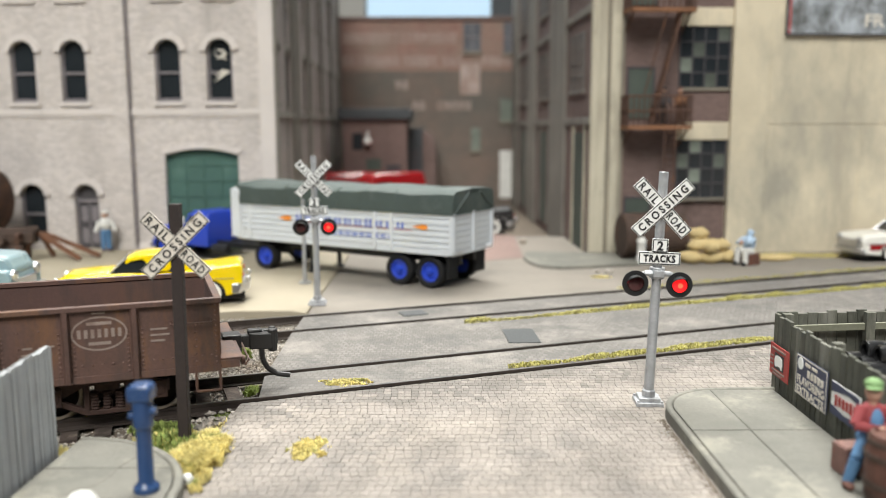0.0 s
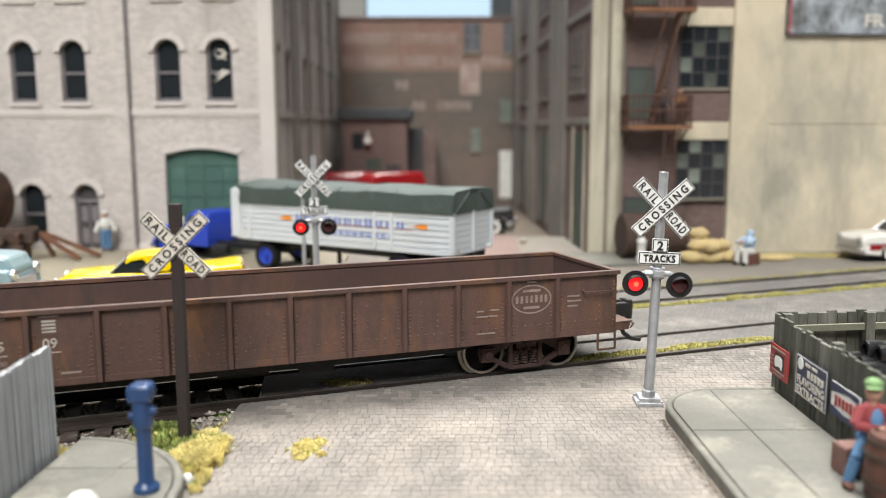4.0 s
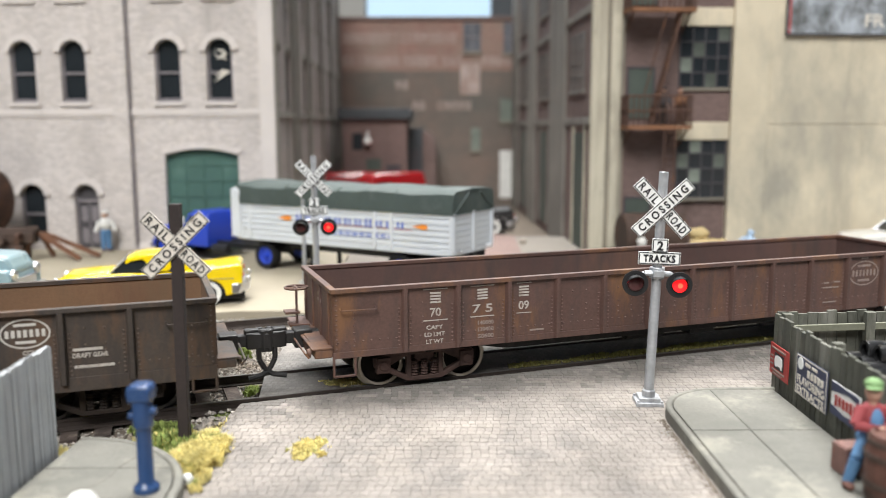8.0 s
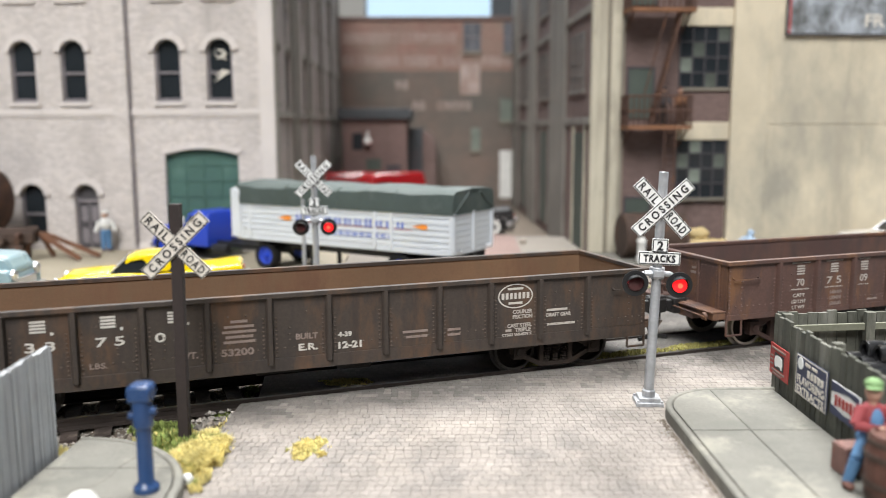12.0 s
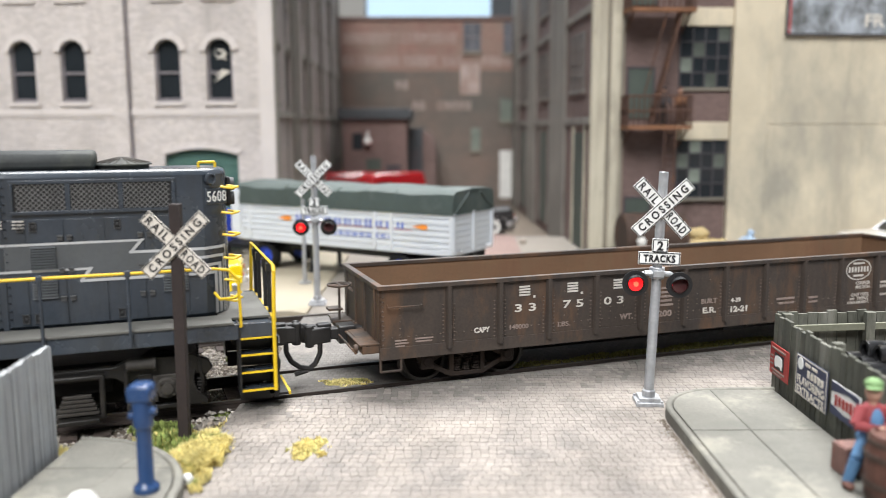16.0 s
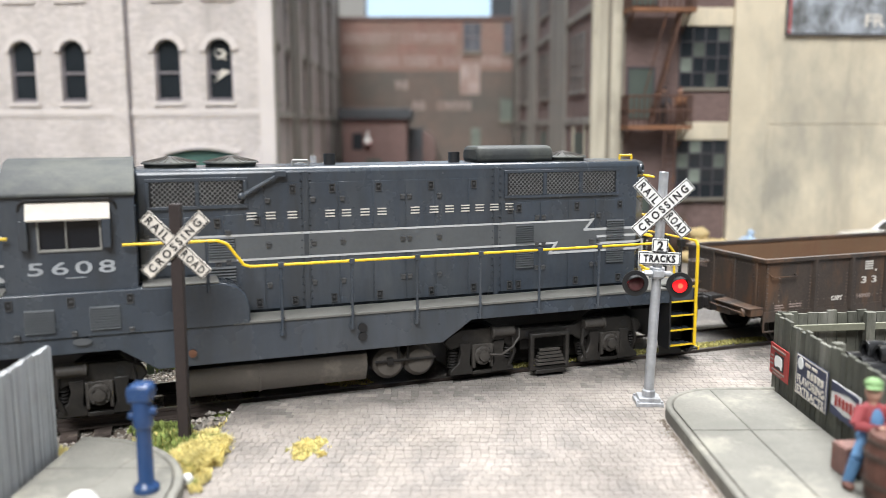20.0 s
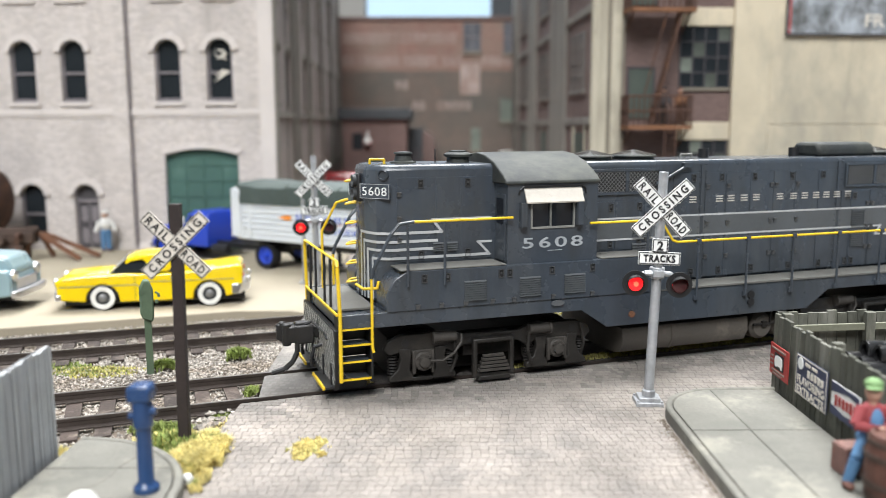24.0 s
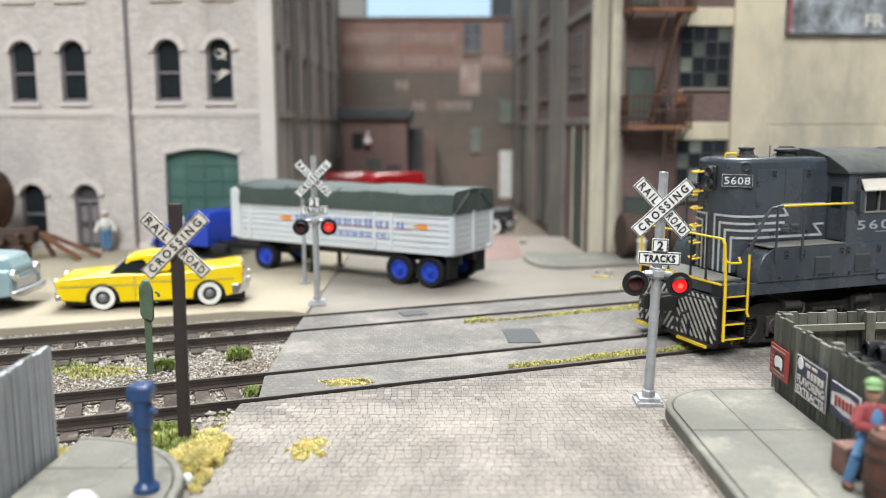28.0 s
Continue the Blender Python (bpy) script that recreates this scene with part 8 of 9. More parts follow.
figurine("figurine", "painted figurine in red shirt, overalls and green cap", at(60.5, 117.0, 2.0), [
    ("ball", ((1.9, 0, 14.2), 1.15, 1.2, 1.5, 12, 8), M_SKIN), ("ball", ((1.9, 0.1, 15.4), 1.35, 1.4, 0.95, 12, 8), M_FIGGREEN), ("ball", ((1.5, -0.9, 15.1), 1.2, 1.0, 0.3, 12, 6), M_FIGGREEN), ("cyl", ((1.9, 0.1, 12.2), (1.9, 0, 13.6), 0.7, 0.6, 10), M_SKIN),
    ("ball", ((2.0, 0.3, 10.2), 2.1, 1.6, 2.7, 12, 8), M_FIGRED), ("ball", ((2.1, -0.35, 9.9), 1.3, 1.3, 2.3, 12, 8), M_FIGBLUE), ("cyl", ((0.5, 0.1, 11.9), (-0.9, -0.8, 9.6), 0.95, 0.8, 10), M_FIGRED), ("cyl", ((-0.9, -0.8, 9.6), (1.9, -2.0, 9.2), 0.8, 0.65, 10), M_FIGRED),
    ("cyl", ((3.5, 0.2, 11.9), (4.8, -0.7, 9.8), 0.95, 0.8, 10), M_FIGRED), ("cyl", ((4.8, -0.7, 9.8), (2.9, -2.0, 9.3), 0.8, 0.65, 10), M_FIGRED), ("ball", ((2.3, -2.1, 9.3), 0.8, 0.6, 0.6, 10, 6), M_SKIN),
    ("ball", ((1.8, 0.4, 7.2), 1.8, 1.5, 1.5, 12, 8), M_FIGBLUE), ("cyl", ((1.3, 0, 7.0), (-0.5, -1.2, 4.6), 1.2, 0.95, 10), M_FIGBLUE), ("cyl", ((-0.5, -1.2, 4.6), (-1.3, -0.6, 0.9), 0.95, 0.75, 10), M_FIGBLUE),
    ("cyl", ((2.7, 0, 7.0), (2.4, -1.2, 4.2), 1.2, 0.95, 10), M_FIGBLUE), ("cyl", ((2.4, -1.2, 4.2), (2.2, -0.6, 0.9), 0.95, 0.75, 10), M_FIGBLUE),
    ("ball", ((-1.5, -1.2, 0.6), 0.75, 1.5, 0.6, 10, 6), M_WOOD), ("ball", ((2.2, -1.2, 0.6), 0.75, 1.5, 0.6, 10, 6), M_WOOD)])


def standing(label, m, top, legs, hat):
    return figurine("figurine", label, m, [
        ("ball", ((0, 0, 18.0), 1.2, 1.3, 1.6, 10, 7), M_SKIN), ("ball", ((0, 0.1, 19.2), 1.4, 1.5, 0.9, 10, 6), hat), ("ball", ((0, 0, 13.2), 2.4, 1.5, 3.6, 10, 7), top),
        ("cyl", ((-2.1, 0, 15.6), (-2.9, -1.0, 9.6), 0.9, 0.7, 8), top), ("cyl", ((2.1, 0, 15.6), (3.2, -1.6, 10.8), 0.9, 0.7, 8), top),
        ("cyl", ((-0.9, 0, 10.2), (-1.2, 0, 0.5), 1.3, 0.9, 8), legs), ("cyl", ((0.9, 0, 10.2), (1.2, 0.3, 0.5), 1.3, 0.9, 8), legs)], 0.8)


LANDING = at(64, 357, -0.3, 0, 0, 4.3)
standing("small painted figurine in rusty red standing on the fire escape", LANDING @ at(35, -5, 55.1), M_RUSTDECK, M_RUST, M_RUST)
standing("small painted figurine in dark clothes on the fire escape", LANDING @ at(28.4, -4, 55.1), M_FRAME_DARK, M_BLACK, M_BLACK)


def barrel(m, h, r, label):
    b = thing("barrel", label, "barrel", m)
    n = 18
    prof = [(0.86, 0), (0.95, 0.2), (1.0, 0.5), (0.95, 0.8), (0.86, 1.0)]
    for k in range(n):
        a0, a1 = 2 * math.pi * (k + 0.03) / n, 2 * math.pi * (k + 0.97) / n
        part("stave", G().loft([[(r * q * math.cos(a0), r * q * math.sin(a0), h * t), (r * q * math.cos(a1), r * q * math.sin(a1), h * t), (r * (q - 0.12) * math.cos(a1), r * (q - 0.12) * math.sin(a1), h * t), (r * (q - 0.12) * math.cos(a0), r * (q - 0.12) * math.sin(a0), h * t)] for q, t in prof]), M_WOOD, b)
    part("head", G().lathe([(r * 0.8, h - 0.6), (r * 0.8, h - 0.3)], 18).lathe([(r * 0.8, 0.1), (r * 0.8, 0.4)], 18), M_WOOD, b)
    for t, q in ((0.1, 0.91), (0.3, 0.985), (0.7, 0.985), (0.9, 0.91)):
        part("hoop", G().lathe([(r * q, h * t - 0.4), (r * q + 0.15, h * t - 0.4), (r * q + 0.15, h * t + 0.4), (r * q, h * t + 0.4)], 24, ring=True), M_RUSTDARK, b, "dark iron hoop")
    return b


barrel(at(63.9, 111.6, 2.0), 9.8, 4.6, "brown wooden barrel with iron hoops")
barrel(at(66.0, 102.0, 2.0), 9.6, 4.4, "brown wooden barrel behind the figurine")
cr = thing("wooden_crate", "small reddish wooden crate by the fence", "crate", at(61.9, 121.6, 2.0, 0, 0, 6))
part("body", G().box(-1.7, 1.7, -1.7, 1.7, 0, 4.6), M_PINKCRATE, cr, bevel=0.15)
part("batten", G().box(-1.85, -1.3, -1.85, 1.85, 0.2, 4.4).box(1.3, 1.85, -1.85, 1.85, 0.2, 4.4).box(-1.3, 1.3, -1.85, -1.7, 3.7, 4.4).box(-1.3, 1.3, -1.85, -1.7, 0.2, 0.9), M_PINKCRATE, cr, bevel=0.08)

# iron plates let into the crossing
for m, w, h in ((at(20.6, 215.8, -0.3, 0, 0, 3), 8.4, 14.6), (at(-9.0, 243.6, -0.3, 0, 0, 20), 7.6, 6.0)):
    pl = solid("iron_plate", G().box(-w / 2, w / 2, -h / 2, h / 2, -0.3, 0.16), M_IRON, "dark grey iron cover plate in the paving", "cover plate", m, "cover plates", bevel=0.1)

solid("pale_stone", G().ball((0, 0, 0.5), 1.0, 0.8, 0.9, 7, 5), M_WHITE, "small pale stone lying in the kerbside grass", "stone", at(-39.6, 122.9, 0.2))
# ---- vehicles ----
def arch_pts(x, r, z0, n=8):
    return [(x + r * math.cos(a), z0 + r * math.sin(a)) for a in np.linspace(math.pi, 0, n + 1)]


def car_wheel(parent, x, y, r, wall, hub, side, name="wheel"):
    """A wheel whose outer face looks along side * y."""
    w = part(name, G().lathe([(r * 0.62, side * 0.3), (r * 0.7, side * 1.0), (r * 0.96, side * 0.95), (r, side * 0.6), (r, -side * 1.4), (r * 0.6, -side * 1.5)], 22, axis="y"), M_TYRE, parent, m=at(x, y, r))
    part("sidewall", G().lathe([(r * 0.56, side * 0.95), (r * 0.70, side * 1.1), (r * 0.92, side * 1.02), (r * 0.92, side * 0.8), (r * 0.56, side * 0.6)], 22, axis="y", ring=True), wall, w, "tyre sidewall")
    part("hubcap", G().lathe([(r * 0.34, side * 0.8), (r * 0.3, side * 1.1), (r * 0.16, side * 1.35), (r * 0.04, side * 1.4)], 16, axis="y"), hub, w, "round hubcap")
    part("rim", G().lathe([(r * 0.56, side * 0.7), (r * 0.5, side * 0.9), (r * 0.34, side * 0.85)], 18, axis="y", ring=True), M_IRON, w, "dark steel rim")
    return w


def sedan(m, label, paint, roof_paint=None, side_paint=None, glass=True, group="parked cars"):
    """A rounded 1950s hardtop, its front towards -x, about 59 mm long."""
    c = thing("car", label, "car", m, group)
    wf, wr, r = -15.8, 16.2, 3.9
    prof = [(-29.0, 3.6)] + [(wf - 4.9, 2.6)] + arch_pts(wf, 4.9, 3.2) + [(wf + 5.0, 2.3), (wr - 5.0, 2.3)] + arch_pts(wr, 4.9, 3.2) + [(wr + 5.0, 2.6), (25.6, 4.0), (26.4, 6.0), (26.6, 11.8), (25.6, 13.0),
            (20, 12.5), (13, 11.6), (6, 10.9), (0, 10.9), (-9, 11.2), (-20, 11.0), (-27.6, 10.5), (-29.6, 9.2), (-29.0, 7.6)]
    part("body", G().prism(prof, "y", -9.6, 9.6), [paint], c, bevel=0.9)
    deck = [(-28.0, 9.6), (-27.2, 10.8), (-20, 11.5), (-13.5, 11.8), (-12.5, 11), (-12.5, 9)]
    part("bonnet", G().prism(deck, "y", -6.4, 6.4), paint, c, bevel=0.8)
    part("boot_lid", G().prism([(10, 9.6), (10, 12.4), (20, 12.4), (25, 11.8), (26, 9.6)], "y", -6.6, 6.6), paint, c, bevel=0.8)
    # cabin: pillars, glass and roof
    rf = roof_paint or paint
    roof = []
    for x, w, z in ((-9.0, 7.0, 15.5), (-7.0, 7.5, 16.5), (-3.6, 7.7, 17.0), (-0.4, 7.7, 17.1), (3.5, 7.5, 16.8), (7.5, 7.0, 15.9), (11.0, 6.8, 13.9), (13.4, 6.8, 12.0)):
        lo_ = 11.3 if x > -0.5 else z - 1.6
        roof.append([(x, -w - 0.3, lo_), (x, -w, z - 0.5), (x, -w * 0.6, z + 0.1), (x, 0, z + 0.3), (x, w * 0.6, z + 0.1), (x, w, z - 0.5), (x, w + 0.3, lo_), (x, 0, lo_)])
    part("roof", G().loft(roof), rf, c, bevel=0.2)
    gl = [[(-13.8, -7.8, 11.2), (-13.8, 7.8, 11.2), (8.6, 7.8, 11.2), (8.6, -7.8, 11.2)], [(-8.4, -6.9, 15.6), (-8.4, 6.9, 15.6), (5.0, 6.7, 15.8), (5.0, -6.7, 15.8)]]
    part("window", G().loft(gl), M_WINDOW, c, "dark side and front windows")
    for s in (-1, 1):
        part("pillar", G().tube([(-14.0, s * 8.0, 11.0), (-8.8, s * 7.1, 15.7)], 0.28, 6), M_CHROME if glass else paint, c)
        part("chrome_strip", G().box(-28.2, -6, s * 9.6, s * 9.75, 7.6, 7.85).add([(-6, s * 9.7, 7.6), (-2, s * 9.7, 5.6), (-2, s * 9.7, 5.9), (-6, s * 9.7, 7.9)], [(0, 1, 2, 3)]).box(-2, 24, s * 9.6, s * 9.75, 8.4, 8.6), M_CHROME, c)
        if side_paint:
            part("side_panel", G().prism([(-26, 5), (-26, 7.4), (10, 7.4), (25, 9.6), (25, 5.2), (wr + 5.4, 5.2), (wr + 4.6, 7.3), (wr - 4.6, 7.3), (wr - 5.4, 4), (wf + 5.4, 4), (wf + 4.6, 6.8), (wf - 4.6, 6.8), (wf - 5.4, 5)], "y", s * 9.6, s * 9.72), side_paint, c, smooth=0)
        part("headlight", G().lathe([(1.4, 0), (1.4, -0.7), (0.9, -1.2), (0.2, -1.3)], 12, axis="x"), M_CHROME, c, m=at(-28.8, s * 7.0, 9.0))
        part("tail_light", G().lathe([(0.9, 0), (0.8, 0.8), (0.3, 1.0)], 10, axis="x"), M_LOGO_RED, c, m=at(26.1, s * 8.2, 9.4))
        for x in (wf, wr):
            car_wheel(c, x, s * 8.6, r, M_WHITEWALL, M_GRILLE, s)
    part("front_bumper", G().loft([[(-31.0 + 0.05 * abs(y) ** 1.5, y, 3.4), (-29.4 + 0.05 * abs(y) ** 1.5, y, 3.6), (-29.4 + 0.05 * abs(y) ** 1.5, y, 5.4), (-31.2 + 0.05 * abs(y) ** 1.5, y, 5.2)] for y in np.linspace(-9.8, 9.8, 11)]), M_CHROME, c, bevel=0.3)
    part("grille", G().box(-29.8, -29.0, -7, 7, 5.6, 8.0), M_CHROME, c, bevel=0.3)
    part("rear_bumper", G().loft([[(28.6 - 0.07 * abs(y) ** 1.6, y, 3.6), (26.0 - 0.07 * abs(y) ** 1.6, y, 3.6), (26.0 - 0.07 * abs(y) ** 1.6, y, 6.9), (28.8 - 0.07 * abs(y) ** 1.6, y, 6.9)] for y in np.linspace(-10.4, 10.4, 11)]), M_CHROME, c, bevel=0.35)
    for s in (-1, 1):
        part("overrider", G().ball((28.2, s * 6.8, 7.6), 0.8, 0.8, 1.2, 10, 7), M_CHROME, c)
    part("chassis", G().box(-27, 27, -8, 8, 1.7, 4.0).box(wf - 5.4, wf + 5.4, -9.3, 9.3, 4.0, 8.0).box(wr - 5.4, wr + 5.4, -9.3, 9.3, 4.0, 8.0), M_BLACK, c)
    for sd in (-1, 1):
        part("door_seam", G().box(-6.2, -6.05, sd * 9.58, sd * 9.64, 3.0, 11.0).box(7.4, 7.55, sd * 9.58, sd * 9.64, 3.0, 10.8), M_IRON, c, "thin door seams")
        part("door_handle", G().box(4.6, 6.4, sd * 9.6, sd * 9.9, 9.3, 9.7), M_CHROME, c)
    return c


sedan(at(-89.8, 260.4, -0.2, 0, 0, 12.4) @ Matrix.Scale(0.975, 4), "glossy yellow fifties hardtop car with whitewall tyres", M_YCAR)
sedan(at(197, 346, -0.4, 0, 0, 6), "white and red fifties car parked by the factory", M_WCAR, side_paint=M_RCAR)


def van(m, label):
    v = thing("delivery_van", label, "van", m, "parked cars")
    part("body", G().loft([[(x, -9.5 * k, z), (x, 9.5 * k, z), (x, 9.5 * k, 22 * h), (x, 7.5 * k, 26.5 * h), (x, -7.5 * k, 26.5 * h), (x, -9.5 * k, 22 * h)] for x, k, z, h in ((-28, 0.85, 4, 0.55), (-18, 0.95, 3, 0.62), (-14, 1.0, 3, 0.92), (-8, 1.0, 3, 1.0), (24, 1.0, 3, 1.0), (28, 0.95, 4, 0.95))]), M_RCAR, v, bevel=0.8)
    part("window", G().box(-11, -4, -9.8, 9.8, 15.5, 21), M_WINDOW, v, "dark cab windows")
    for x in (-18, 18):
        for s in (-1, 1):
            car_wheel(v, x, s * 8.6, 4.2, M_TYRE, M_CHROME, s)
    part("bumper", G().box(-29.5, -28, -9, 9, 4, 6).box(28, 29.4, -9, 9, 4, 6), M_CHROME, v, bevel=0.3)
    return v


van(at(-66, 540, -0.4, 0, 0, 3), "glossy red delivery van parked in the alley")
van(at(-38, 530, -0.4, 0, 0, 40), "glossy red delivery van turned across the alley")
sedan(at(9.5, 437, -0.4, 0, 0, 2), "black car with whitewall tyres behind the trailer", M_BLACK)

pk = thing("pickup_truck", "pale grey-blue pickup truck with chrome bumper", "pickup truck", at(-150.6, 254, -0.2, 0, 0, 3), "parked cars")
part("bonnet", G().prism([(-4, 8), (-4, 16.6), (4, 17.2), (16, 16.8), (19.2, 16.2), (20.6, 13.6), (21.4, 12.6), (21.0, 8)], "y", -7.4, 7.4), M_BCAR, pk, bevel=1.0)
fd = [(-20, 4), (-20, 11.6), (2, 11.8), (14, 13.2), (20.4, 12.6), (21.6, 10.4), (21.6, 5.0)] + [(p, q) for p, q in arch_pts(11.4, 6.0, 4.4)[::-1]] + [(5, 4)]
part("fender", G().prism(fd, "y", -10.6, 10.6), M_BCAR, pk, bevel=0.9)
part("grille", G().box(20.8, 21.9, -6.8, 6.8, 6.4, 9.6), M_CHROME, pk, bevel=0.3)
for s in (-1, 1):
    part("headlight", G().lathe([(1.9, 0), (1.7, 0.8), (0.9, 1.2), (0.2, 1.3)], 14, axis="x"), M_CHROME, pk, m=at(21.2, s * 7.8, 10.8))
    car_wheel(pk, 11.4, s * 9.2, 5.0, M_TYRE, M_BLACK, s)
    car_wheel(pk, -30, s * 9.2, 5.0, M_TYRE, M_BLACK, s)
part("front_bumper", G().loft([[(24.0 - 0.03 * abs(y) ** 1.5, y, 4.4), (22.4 - 0.03 * abs(y) ** 1.5, y, 4.4), (22.4 - 0.03 * abs(y) ** 1.5, y, 6.6), (24.2 - 0.03 * abs(y) ** 1.5, y, 6.4)] for y in np.linspace(-10.8, 10.8, 11)]), M_CHROME, pk, bevel=0.35)
part("cab", G().loft([[(-18, -9.4, 10), (-18, 9.4, 10), (-4, 9.4, 10), (-4, -9.4, 10)], [(-17, -8.4, 21), (-17, 8.4, 21), (-7.5, 8.4, 21), (-7.5, -8.4, 21)]]), M_BCAR, pk, bevel=0.9)
part("bed", G().box(-44, -19, -10, 10, 6, 12.6), M_BCAR, pk, bevel=0.5)
part("chassis", G().box(-42, 20, -7, 7, 3.2, 6.4), M_BLACK, pk)


# the articulated truck: x runs back from the trailer's front corner, y away from the street
TR = at(-81.6, 327.6, 1.1, 0, 0, -31.0)
TRACTOR = at(-81.6, 327.6, -0.4, 0, 0, -31.0) @ at(-7.0, 0, 0)
tl = thing("semi_trailer", "aluminium stake-sided semi trailer with a dark tarpaulin", "trailer", TR)
part("bed_frame", G().box(0, 99, 0.2, 27.8, 10.2, 12.2), M_TRAILER, tl, bevel=0.25)
part("chassis", G().box(4, 97, 8, 10, 6.6, 10.2).box(4, 97, 18, 20, 6.6, 10.2), M_BLACK, tl, bevel=0.2)
slat = mesh_of(G().prism([(0.45, 0), (0.0, 0.35), (0.0, 1.5), (0.45, 1.85), (0.7, 1.85), (0.7, 0)], "x", 0, 99), "slat", M_TRAILER, 30)
recalc(slat)
back = mesh_of(G().box(0, 0.7, 0.3, 27.7, 0.05, 1.95), "slat", M_TRAILER, 0)
for k in range(6):
    part("slat", slat, None, tl, m=at(0, 0, 12.3 + 2.05 * k))
    part("slat", slat, None, tl, m=at(99, 28, 12.3 + 2.05 * k, 0, 0, 180))
    part("slat", back, None, tl, m=at(98.4, 0, 12.3 + 2.05 * k))
for x in (1.0, 7.5, 67, 74, 98.2):
    for y in (-0.35, 27.65):
        part("stake", G().box(x - 0.7, x + 0.7, y, y + 0.7, 11.0, 24.9), M_TRAILER, tl, bevel=0.15)
for y in (0.5, 14, 27.5):
    part("stake", G().box(99, 99.6, y - 0.6, y + 0.6, 11.0, 24.9), M_TRAILER, tl, bevel=0.15)
part("front_bulkhead", G().box(-1.2, 0, 0.4, 27.6, 11.0, 30.6), M_TRAILER, tl, bevel=0.5)
part("bulkhead_post", G().box(-1.8, 3.0, -0.6, 0.3, 11.0, 29.8).box(-1.8, 3.0, 27.7, 28.6, 11.0, 29.8), M_TRAILER, tl, bevel=0.3)
secs = []
rnd = random.Random(3)
for i in range(23):
    x = 1.2 + 98.2 * i / 22
    top = 31.8 + 0.45 * math.cos(i * math.pi / 3.66) + rnd.uniform(-0.25, 0.25)
    if i == 22:
        top -= 0.5
    e = 0.5 + rnd.uniform(-0.1, 0.15)
    secs.append([(x, -e, 24.2), (x, -e * 1.1, 27.4), (x, -0.1, top - 1.0), (x, 1.8, top), (x, 14, top + 0.9 + rnd.uniform(-0.15, 0.15)), (x, 26.2, top), (x, 28.1, top - 1.0), (x, 28 + e, 27.4), (x, 28 + e, 24.2)])
tarp = part("tarpaulin", G().loft(secs, closed=False).add([], []), M_TARP, tl, "dark grey-green tarpaulin over hoops", smooth=50)
fold = G()
for y0, y1 in ((0.2, 10), (27.8, 18)):
    fold.tube([(99.6, y0, 24.4), (99.7, y1, 31.2)], 0.3, 5)
part("tarp_fold", fold, M_TARP, tl)
part("tarp_rear", G().add([(99.5, -0.4, 24.2), (99.5, 28.4, 24.2), (99.4, 26.2, 31.0), (99.4, 14, 31.9), (99.4, 1.8, 31.0)], [(0, 1, 2, 3, 4)]), M_TARP, tl)
for x in (26, 51, 76):
    part("tarp_seam", G().tube([(x, -0.6, 24.2), (x, -0.5, 28), (x, 0.0, 31.0), (x, 2, 31.9)], 0.22, 5), M_TARP, tl)
# markings as plain bars
mk = []
for k in range(11):
    u, h = 32.5 + 4.55 * k, 3.0 if k in (0, 7) else 2.2
    mk += [(u - 0.9, 19.8, 0.8, h), (u + 0.9, 19.8, 0.8, h)]
bars(mk, M_LOGO_BLUE, tl, at(0, -0.12, 0, *FRONT), "side_marking", label="blue painted marking")
bars([(49 + 3.1 * k + d, 15.6, 0.6, 1.7) for k in range(9) for d in (-0.6, 0.6)], M_LOGO_BLUE, tl, at(0, -0.12, 0, *FRONT), "side_marking", label="small blue painted marking")
for x in (25.5, 86.0):
    part("side_marking", G().prism([(x - 3.2, 19.6), (x + 1.2, 20.6), (x + 3.2, 20.3), (x + 3.2, 19.0), (x + 1.2, 18.7)], "y", -0.2, -0.05), M_LOGO_ORANGE, tl, "orange painted flash")
part("side_marking", G().box(30, 83, -0.16, -0.05, 18.25, 18.45), M_LOGO_RED, tl, "thin red painted line")
for x in (76.2, 88.9):
    for y, s in ((2.6, -1), (25.4, 1)):
        w = part("wheel", G().lathe([(3.4, s * 1.0), (4.9, s * 1.5), (5.5, s * 0.9), (5.5, -s * 2.4), (3.4, -s * 2.6)], 24, axis="y", ring=True), M_TYRE, tl, m=at(x, y, 4.0))
        part("rim", G().lathe([(3.5, -s * 1.5), (3.5, s * 0.95), (3.0, s * 0.95), (2.6, s * 0.2), (1.1, s * 0.4), (0.9, s * 1.4), (0.2, s * 1.5)], 18, axis="y"), M_BLUE, w, "bright blue wheel rim")
    part("axle", G().cyl((x, 3, 4.0), (x, 25, 4.0), 0.8, n=8).box(x - 2, x + 2, 6, 7.5, 6, 10).box(x - 2, x + 2, 20.5, 22, 6, 10), M_BLACK, tl)
for y0, y1 in ((0.8, 7.6), (20.4, 27.2)):
    part("mudflap", G().box(96.2, 96.7, y0, y1, 2.0, 10.2), M_TYRE, tl, "black rubber mudflap", bevel=0.1)
for y in (2.0, 4.6, 23.4, 26.0):
    part("tail_light", G().lathe([(0.8, 0), (0.7, 0.4), (0.1, 0.5)], 10, axis="x"), M_CHROME, tl, m=at(99.7, y, 11.3))
part("landing_leg", G().box(33, 34.4, 5, 6.4, -0.6, 10).box(33, 34.4, 21.6, 23, -0.6, 10).box(32, 35.4, 4.6, 6.8, -1.5, -0.6).box(32, 35.4, 21.2, 23.4, -1.5, -0.6), M_BLACK, tl, bevel=0.15)

